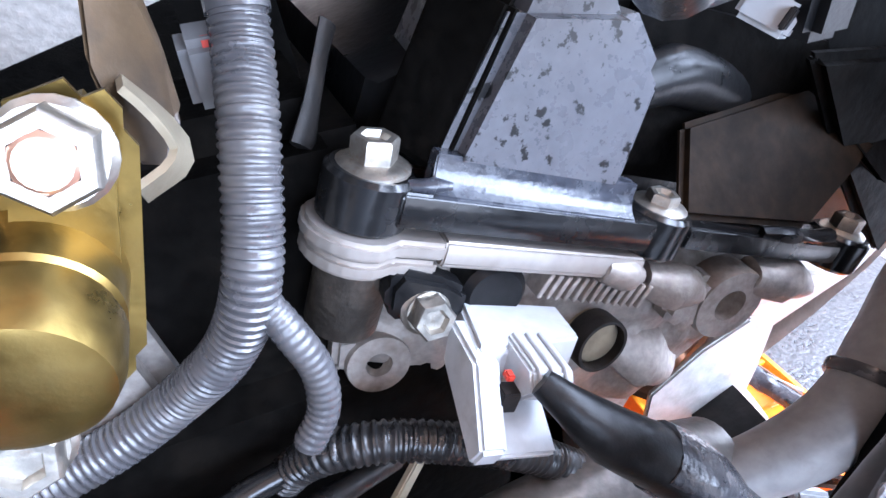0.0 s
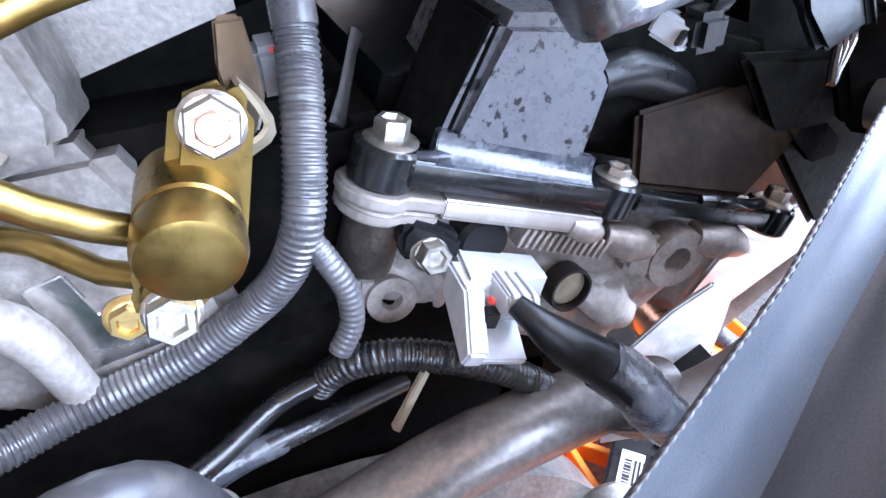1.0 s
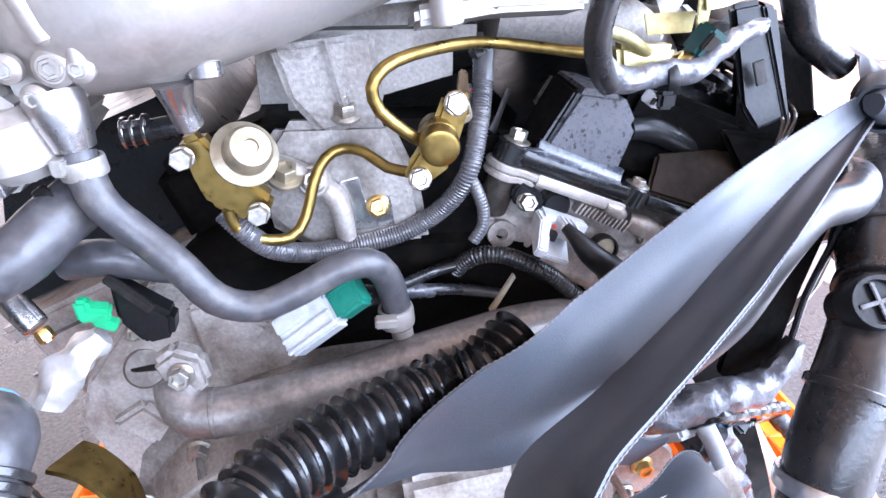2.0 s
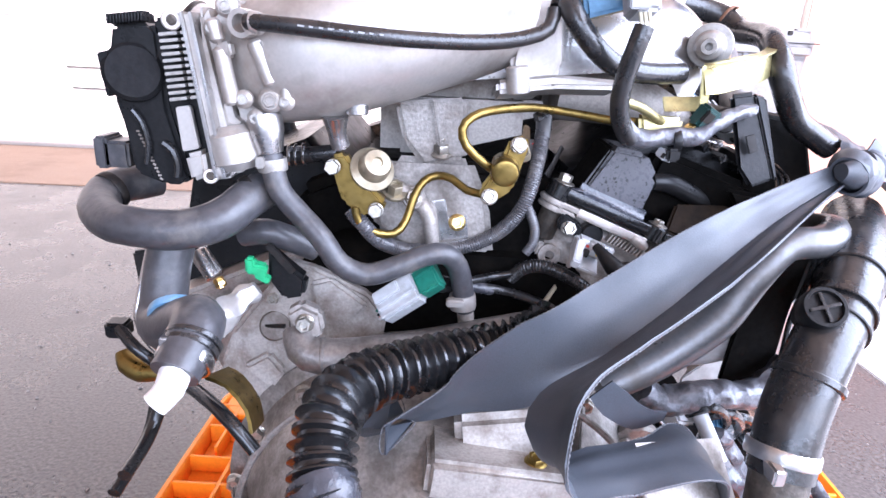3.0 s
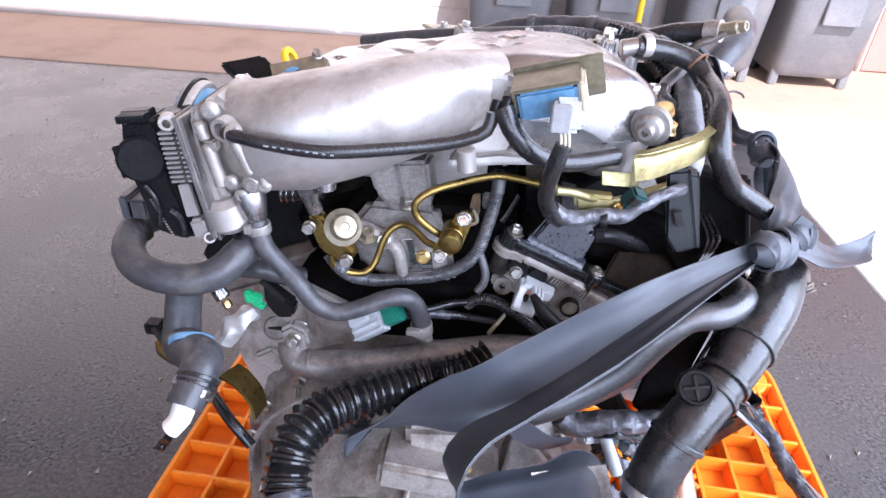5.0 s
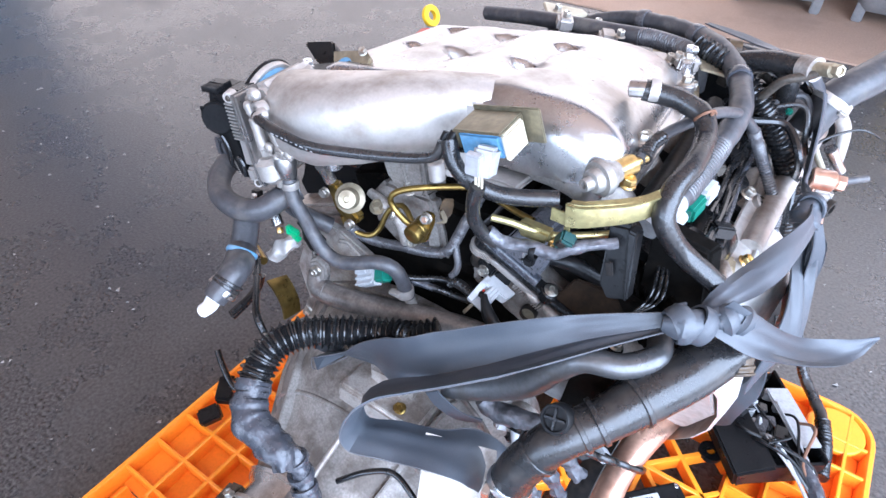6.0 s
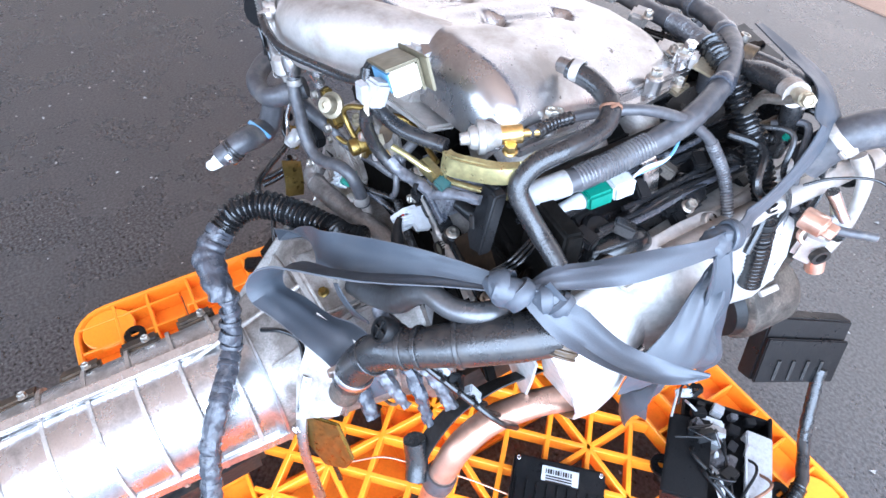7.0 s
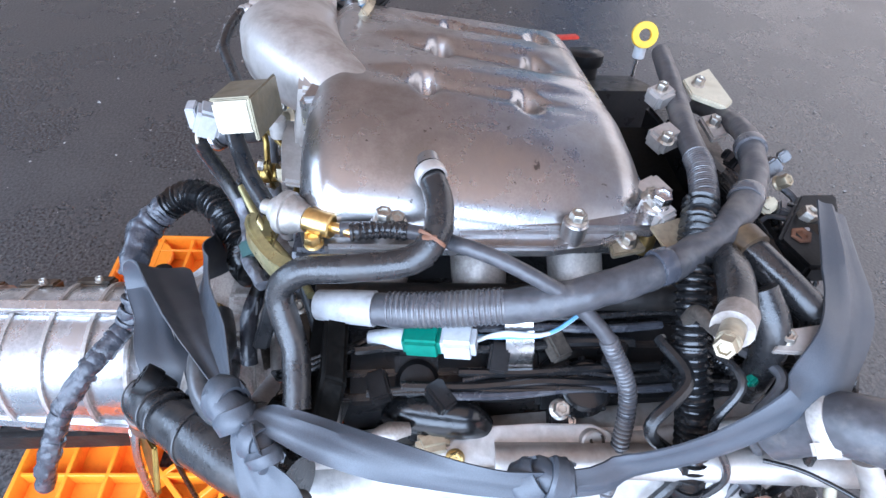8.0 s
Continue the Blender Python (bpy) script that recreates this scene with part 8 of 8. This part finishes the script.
curved_sleeve = part("sleeve", tube([(0.2200, -0.034, 0.6560), (0.2137, -0.0381, 0.6391), (0.1999, -0.046, 0.6217), (0.1788, -0.0526, 0.6061), (0.156, -0.0502, 0.5932), (0.1306, -0.0433, 0.5838), (0.1028, -0.0344, 0.5777)], [0.009, 0.012, 0.0140, 0.0140, 0.0125, 0.0105, 0.009], 22), GREY_SLEEVE, curved_hose)
part("end_collar", ring((0.1160, -0.0387, 0.5806), (0.95, -0.3, 0.25), 0.0115, 0.0095, 0.008, 28), GREY_RUBBER, curved_sleeve)
part("clip", ring((0.1880, -0.0500, 0.6120), (0.7, 0.3, 0.6), 0.0152, 0.0132, 0.005, 28), GREY_LOOM, curved_sleeve)
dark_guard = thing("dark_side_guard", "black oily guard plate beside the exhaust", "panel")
part("plate", slab([(0.1859, -0.0705, 0.6885), (0.2122, -0.0705, 0.6855), (0.2060, -0.0705, 0.6347), (0.2042, -0.0705, 0.5910), (0.1827, -0.0705, 0.5572), (0.1620, -0.0705, 0.5740), (0.1680, -0.0705, 0.6400)], (0.2, 1, 0), 0.006, 0.002), SHADE_BLACK, dark_guard)
part("rim", tube([(0.1859, -0.0745, 0.6885), (0.2122, -0.0745, 0.6855), (0.2060, -0.0745, 0.6347), (0.2042, -0.0745, 0.5910), (0.1827, -0.0745, 0.5572)], 0.0022, 8), BLACK_GLOSS, dark_guard)
for k in range(6):
    r2 = random.Random(20 + k)
    base = Vector((0.12 + 0.02 * k, -0.10 + 0.012 * k, 0.56 - 0.012 * k))
    con = thing("loose_plug", "small pale plug among wires beside the bell", "connector", group="loose plugs by the bell")
    part("shell", moved(box(0.024, 0.016, 0.014, 0.002), Matrix.Translation(base) @ Euler((r2.uniform(-1, 1), r2.uniform(-1, 1), r2.uniform(-1, 1))).to_matrix().to_4x4()), (WHITE, BLACK, BLUE, WHITE, BLACK, WHITE)[k], con)
    part("lead", tube([base, base + Vector((0.02, -0.01, 0.015)), base + Vector((0.045, 0.01, -0.01)), base + Vector((0.05, 0.04, -0.05))], 0.004, 8), BLACK_GLOSS, con)
cable("copper_earth_wire", "bare copper earth wire curling on the pallet", [(0.0911, -0.1726, 0.2), (0.1221, -0.1254, 0.22), (0.167, -0.0782, 0.21), (0.2099, -0.0272, 0.19), (0.2537, 0.0106, 0.18), (0.306, 0.0544, 0.165)], 0.0016, COPPER_WIRE)
cable("black_sleeve_pipe", "black rubber sleeve by the exhaust clamp", [(0.20, -0.115, 0.42), (0.215, -0.12, 0.39), (0.23, -0.13, 0.37)], 0.016, RUBBER, "sleeve")
edge_plug = thing("pallet_edge_plugs", "black plugs and leads lying over the pallet edge", "connector")
part("lead", tube([(-0.467, -0.0712, 0.26), (-0.4442, -0.0844, 0.24), (-0.4173, -0.0947, 0.22), (-0.3887, -0.0971, 0.21)], 0.006, 10), BLACK_GLOSS, edge_plug)
part("plug", moved(box(0.03, 0.05, 0.024, 0.004), Matrix.Translation((-0.4311, -0.1014, 0.2)) @ Euler((0.2, 0.2, 0.6)).to_matrix().to_4x4()), BLACK, edge_plug)
part("plug", moved(box(0.03, 0.04, 0.022, 0.004), Matrix.Translation((-0.4312, -0.1468, 0.175)) @ Euler((0.1, 0.3, -0.5)).to_matrix().to_4x4()), BLACK, edge_plug)
white_wires = thing("white_twisted_leads", "white twisted leads with a black plug inside the loom arch", "cable")
part("leads", join(tube([(-0.2185, -0.1138, 0.42), (-0.2122, -0.0945, 0.43), (-0.2081, -0.07, 0.44)], 0.003, 8), tube([(-0.2102, -0.1108, 0.42), (-0.2085, -0.0936, 0.425), (-0.2018, -0.0722, 0.44)], 0.0025, 8)), WHITE_TAPE, white_wires)
part("plug", moved(box(0.05, 0.04, 0.03, 0.005), Matrix.Translation((-0.2038, -0.0705, 0.41))), BLACK, white_wires)

# ---------------------------------------------------------------- wires and fittings at the front right corner
corner = thing("front_corner_fittings", "oily dark hoses and brackets at the front corner of the head", "engine fittings")
elbow = part("oily_hose", tube([(0.1598, 0.3423, 0.835), (0.1798, 0.3522, 0.835), (0.2023, 0.3667, 0.83), (0.2245, 0.3836, 0.822), (0.2461, 0.4047, 0.81)], [0.010, 0.0125, 0.0125, 0.012, 0.012], 16), RUBBER, corner)
part("collar", tube([(0.1684, 0.3467, 0.838), (0.1823, 0.3511, 0.838)], 0.0145, 18), TAN_DARK, elbow)
part("shield_plate", slab([(0.0754, 0.4599, 0.8), (0.0745, 0.4969, 0.8), (0.1206, 0.4776, 0.8), (0.1672, 0.4612, 0.8), (0.1675, 0.424, 0.8), (0.1331, 0.413, 0.8)], (0, 0, -1), 0.02, 0.003), BLACK, corner)
part("arm", tube([(0.2161, 0.3291, 0.79), (0.2063, 0.3507, 0.8), (0.2074, 0.3721, 0.805), (0.2178, 0.3936, 0.8), (0.2354, 0.384, 0.79), (0.2438, 0.3762, 0.77)], [0.005, 0.006, 0.006, 0.006, 0.005, 0.005], 10, flat=0.6), ALU_DIRTY, corner)
part("arm", tube([(0.2269, 0.3317, 0.78), (0.2338, 0.3577, 0.785), (0.2328, 0.3909, 0.79)], [0.006, 0.008, 0.006], 12, flat=0.6), TAN_DARK, corner)
part("tab", slab([(0.2453, 0.3536, 0.825), (0.2389, 0.3987, 0.825), (0.2478, 0.4026, 0.825), (0.2651, 0.3617, 0.825), (0.2627, 0.3367, 0.825)], (0, 0, -1), 0.004, 0.001), ALU_SATIN, corner)
part("bolt", bolt((0.2527, 0.3504, 0.826), (0.3, -0.2, 1), 0.009, 1.4, 0.8), ZINC, corner)
for k, (a, b, c) in enumerate((((0.2371, 0.3706, 0.78), 0.024, BLACK), ((0.2516, 0.3849, 0.77), 0.02, BLACK), ((0.2447, 0.3606, 0.76), 0.018, BLACK), ((0.2618, 0.3399, 0.785), 0.009, GREEN), ((0.2353, 0.331, 0.78), 0.014, TAN_DARK), ((0.2755, 0.3866, 0.745), 0.016, ALU_RAW), ((0.2867, 0.4043, 0.735), 0.014, ALU_SATIN), ((0.177, 0.3594, 0.8), 0.02, ALU_DIRTY))):
    part("connector", moved(box(b, b * 0.8, b * 0.9, 0.002), Matrix.Translation(a) @ Euler((0.4 * k, 0.3 - 0.2 * k, 0.7 * k)).to_matrix().to_4x4()), c, corner)
part("short_conduit", tube([(0.2342, 0.3254, 0.775), (0.2462, 0.3353, 0.775), (0.259, 0.355, 0.77)], 0.006, 12, pitch=0.0045, depth=0.0011), BLACK_GLOSS, corner)
part("short_conduit", tube([(0.3073, 0.3568, 0.7), (0.3212, 0.3694, 0.69), (0.3352, 0.3855, 0.68), (0.3544, 0.406, 0.67)], 0.0085, 14, pitch=0.005, depth=0.0013), BLACK_GLOSS, corner)
part("upright_tube", tube([(0.3046, 0.4154, 0.72), (0.318, 0.4169, 0.7), (0.3337, 0.415, 0.68)], 0.0045, 14), CREAM, corner)
part("tee", join(rod((0.333, 0.4006, 0.68), (0.348, 0.4235, 0.675), 0.0065), rod((0.3331, 0.4139, 0.685), (0.3518, 0.4073, 0.665), 0.0055)), WHITE, corner)
part("copper_ring", ring((0.3279, 0.3699, 0.67), (0.8, -0.5, 0.4), 0.012, 0.008, 0.008), COPPER, corner)

wires = thing("engine_sub_harness", "black wires and small plugs over the valve cover", "wiring harness")
wr = random.Random(31)
for k in range(9):
    y0, y1 = wr.uniform(0.05, 0.16), wr.uniform(0.26, 0.40)
    x0 = wr.uniform(0.185, 0.245)
    pts = []
    for q in range(6):
        y = y0 + (y1 - y0) * q / 5
        pts.append((x0 + wr.uniform(-0.003, 0.003), y, 0.754 + (0.21 - x0) * 0.42 + wr.uniform(0.0, 0.004)))
    part("wire", tube(pts, wr.uniform(0.0018, 0.0042), 8), (BLACK_GLOSS, BLACK_GLOSS, RUBBER, TAPE)[k % 4], wires)
for k in range(7):
    y = 0.07 + 0.047 * k
    x = wr.uniform(0.20, 0.25)
    part("plug", moved(box(0.024, 0.016, 0.014, 0.002), Matrix.Translation((x, y, 0.757 + (0.21 - x) * 0.42)) @ Euler((wr.uniform(-0.3, 0.3), wr.uniform(0.1, 0.6), wr.uniform(-1, 1))).to_matrix().to_4x4()), (BLACK, BLACK_GLOSS, BLACK, ALU_DIRTY)[k % 4], wires)
for k in range(5):
    y = 0.28 + 0.03 * k
    pts = [(0.235 + wr.uniform(-0.02, 0.02), y, 0.79), (0.265 + wr.uniform(-0.01, 0.01), y + 0.01, 0.80 + wr.uniform(-0.01, 0.015)), (0.29, y + wr.uniform(-0.02, 0.02), 0.77), (0.30 + wr.uniform(-0.01, 0.01), y + 0.02, 0.72), (0.31, y, 0.67)]
    part("drop_wire", tube(pts, wr.uniform(0.0025, 0.0055), 8), (BLACK_GLOSS, RUBBER, GREY_RUBBER)[k % 3], wires)

foiled = thing("foil_wrapped_leads", "crumpled silver wrapped leads hanging beside the bell housing", "wiring harness")
for k, q in enumerate(([(0.1024, -0.1328, 0.55), (0.1274, -0.1316, 0.53), (0.1513, -0.1218, 0.5), (0.1764, -0.1119, 0.47)], [(0.1285, -0.1068, 0.55), (0.1518, -0.0965, 0.52), (0.1815, -0.0935, 0.49), (0.204, -0.094, 0.45)], [(0.1049, -0.1677, 0.53), (0.1393, -0.1562, 0.5), (0.1669, -0.1568, 0.47)], [(0.1591, -0.0923, 0.54), (0.1799, -0.0713, 0.51), (0.2078, -0.0618, 0.47)])):
    part("lead", tube(q, [0.006, 0.010, 0.009, 0.006][:len(q)], 14, wobble=0.005, step=0.003, seed=k), (FOIL, TAPE, TAPE, FOIL)[k], foiled)

# ---------------------------------------------------------------- loose ends and plates round the front
tail = cable("grey_tail_cable", "grey cable end sticking out over the floor", [(0.295, 0.345, 0.708), (0.3077, 0.3579, 0.7001), (0.3443, 0.3821, 0.6873), (0.3837, 0.4153, 0.6883)], 0.0058, GREY_RUBBER)
hair = cable("thin_black_whisker", "thin black wire bending out over the floor", [(0.300, 0.355, 0.735), (0.3152, 0.3765, 0.7465), (0.3436, 0.4023, 0.7557), (0.3637, 0.4155, 0.7502), (0.3747, 0.4283, 0.7413)], 0.0017, BLACK_GLOSS)
front_plates = thing("front_bracket_plates", "pale dusty bracket plates between the front hoses", "bracket")
part("plate", slab([(-0.0965, 0.4001, 0.815), (-0.1215, 0.4399, 0.815), (-0.0553, 0.4419, 0.815), (-0.0424, 0.4287, 0.815), (-0.0651, 0.4, 0.815)], (0, 0, -1), 0.006, 0.0015), CREAM, front_plates)
part("plate", slab([(-0.0339, 0.3987, 0.81), (-0.0414, 0.4199, 0.81), (-0.0019, 0.4177, 0.81), (0.0048, 0.3986, 0.81)], (0, 0, -1), 0.008, 0.002), ALU_SATIN, front_plates)
part("plate", slab([(0.1423, 0.2552, 0.815), (0.1326, 0.2768, 0.815), (0.1583, 0.284, 0.815), (0.1653, 0.254, 0.815)], (0, 0, -1), 0.006, 0.0015), TAN_METAL, front_plates)
for q in ((-0.0854, 0.4136, 0.815), (-0.0191, 0.4077, 0.81), (0.1519, 0.2691, 0.815), (-0.0489, 0.3557, 0.83), (0.0369, 0.3329, 0.83), (0.1145, 0.2944, 0.83)):
    part("bolt", bolt(q, (0.1, 0, 1), 0.010, 1.5, 0.9), ZINC, front_plates)
for q, s in (((-0.0511, 0.3578, 0.822), 0.022), ((0.019, 0.3403, 0.82), 0.024), ((0.0999, 0.302, 0.82), 0.026)):
    part("stud_block", moved(box(s, s * 1.2, 0.02, 0.004), Matrix.Translation(q) @ Euler((0.1, 0.1, 0.5)).to_matrix().to_4x4()), ALU_SATIN, front_plates)
coil_boot = thing("coil_boot", "rounded glossy black coil cover beside the metal strip", "coil cover", tube([(0.2400, 0.078, 0.700), (0.2425, 0.090, 0.712), (0.2470, 0.115, 0.716), (0.2515, 0.140, 0.716), (0.2535, 0.154, 0.706)], [0.010, 0.0165, 0.0185, 0.0165, 0.010], 24, flat=0.8), BLACK_GLOSS)
cover_plate = thing("coil_guard_strip", "pale metal strip over the edge of the valve cover", "bracket")
part("strip", slab([(0.2581, 0.0988, 0.702), (0.2544, 0.1618, 0.712), (0.2555, 0.1996, 0.716), (0.2577, 0.2416, 0.716), (0.2650, 0.2536, 0.7165), (0.2777, 0.2505, 0.714), (0.2857, 0.2367, 0.709), (0.2857, 0.1467, 0.700), (0.2837, 0.0967, 0.692)], (-0.3, 0, -1), 0.005, 0.0015), SHIELD, cover_plate)
part("hole", ring((0.2711, 0.2400, 0.7155), (0.3, 0, 1), 0.0062, 0.0042, 0.002), IRON, cover_plate)
part("strip_edge", tube([(0.2847, 0.0988, 0.692), (0.2869, 0.1947, 0.7045), (0.2867, 0.2394, 0.709)], 0.0032, 8), SHIELD, cover_plate)
part("bolt", bolt((0.2541, 0.2096, 0.735), (0.4, 0, 0.9), 0.011, 1.5, 0.9), ZINC, cover_plate)
gear_end = thing("filler_neck", "round ribbed black oil filler neck on the valve cover", "filler neck")
FN = right_bank @ pose(0.062, 0.235, 0.088)
part("neck", moved(lathe([(0.024, -0.01), (0.024, 0.006), (0.021, 0.010), (0.021, 0.018), (0.018, 0.021), (0.010, 0.022)], 28), FN), BLACK_GLOSS, gear_end)
for k in range(10):
    part("grip_rib", moved(box(0.004, 0.003, 0.010, 0.0006, 1), FN @ Matrix.Rotation(radians(36 * k), 4, "Z") @ pose(0.0218, 0, 0.012)), BLACK, gear_end)
lumps = thing("bracket_lumps", "brown cast brackets at the rear of the valve cover", "bracket")
part("bracket", slab([(0.2617, 0.0956, 0.715), (0.2531, 0.1226, 0.715), (0.2697, 0.1263, 0.71), (0.2734, 0.102, 0.71)], (0, 0, -1), 0.02, 0.004), TAN_METAL, lumps)
part("bracket", tube([(0.2654, 0.0653, 0.72), (0.2622, 0.0782, 0.722), (0.2594, 0.0934, 0.72)], [0.005, 0.008, 0.005], 10, wobble=0.001), ALU_RAW, lumps)
part("bolt", bolt((0.2775, 0.1283, 0.705), (0.5, 0, 0.8), 0.011, 1.4, 0.8), BRASS, lumps)

scrap = thing("cut_connector_heap", "heap of cut grey and black connectors with leads on the pallet", "connector")
sr = random.Random(12)
for k in range(12):
    at = Vector((0.3212, 0.3905, 0.235)).lerp(Vector((0.4494, 0.317, 0.225)), k / 11) + Vector((sr.uniform(-0.03, 0.03), sr.uniform(-0.02, 0.02), sr.uniform(0, 0.02)))
    part("plug", moved(box(sr.uniform(0.018, 0.032), sr.uniform(0.014, 0.022), 0.016, 0.002), Matrix.Translation(at) @ Euler((sr.uniform(-0.6, 0.6), sr.uniform(-0.6, 0.6), sr.uniform(-2, 2))).to_matrix().to_4x4()), (BLACK, WHITE, BLACK, GREY_LOOM, PALE_GREY, BLACK)[k % 6], scrap)
    part("lead", tube([at, at + Vector((sr.uniform(-0.02, 0.02), sr.uniform(-0.03, 0.0), 0.02)), at + Vector((sr.uniform(-0.04, 0.03), sr.uniform(-0.06, 0.02), 0.005))], 0.0022, 7), (BLACK_GLOSS, PALE_GREY, BLACK_GLOSS, BLACK)[k % 4], scrap)

# loose plugs, studs and hoses crowding the front corner
crowd = thing("front_plug_bundle", "bundle of oily black plugs, brown studs and leads", "wiring harness")
cr = random.Random(31)
FRONT_A, FRONT_B = Vector((0.0268, 0.4492, 0.785)), Vector((0.1895, 0.4218, 0.775))
for k in range(15):
    at = FRONT_A.lerp(FRONT_B, k / 14) + Vector((cr.uniform(-0.026, 0.026), cr.uniform(-0.014, 0.022), cr.uniform(-0.025, 0.012)))
    turn = Matrix.Translation(at) @ Euler((cr.uniform(-0.8, 0.8), cr.uniform(-0.8, 0.8), cr.uniform(-2, 2))).to_matrix().to_4x4()
    if k % 3 == 2:
        part("stud", bolt(at, (cr.uniform(-0.4, 0.8), cr.uniform(-0.5, 0.4), 1), cr.uniform(0.011, 0.017), 1.4, 1.1), (ZINC, RUSTY, TAN_METAL)[k % 5 % 3], crowd)
    else:
        plug_ob = part("plug", moved(join(box(cr.uniform(0.018, 0.032), cr.uniform(0.013, 0.02), 0.015, 0.002), moved(box(0.010, 0.009, 0.011, 0.0015), pose(0.018, 0, 0.002))), turn), (BLACK, GREY_LOOM, BLACK_GLOSS, TAN_METAL, BLACK)[k % 5], crowd)
        part("latch", moved(box(0.009, 0.004, 0.003, 0.0006), turn @ pose(0, 0, 0.0085)), (BLACK_GLOSS, WHITE)[k % 2], plug_ob)
    part("lead", tube([at, at + Vector((cr.uniform(-0.02, 0.03), cr.uniform(-0.03, 0.02), -0.012)), at + Vector((cr.uniform(-0.04, 0.04), cr.uniform(-0.05, 0.03), -0.04))], cr.uniform(0.002, 0.0042), 8), (BLACK_GLOSS, RUBBER, GREY_RUBBER)[k % 3], crowd)
part("hose", tube([FRONT_A + Vector((-0.02, -0.02, -0.02)), FRONT_A.lerp(FRONT_B, 0.4) + Vector((0.0, 0.02, -0.03)), FRONT_A.lerp(FRONT_B, 0.75) + Vector((0.01, 0.012, -0.03)), FRONT_B + Vector((0.03, -0.01, -0.05))], 0.011, 14, wobble=0.001), RUBBER, crowd)
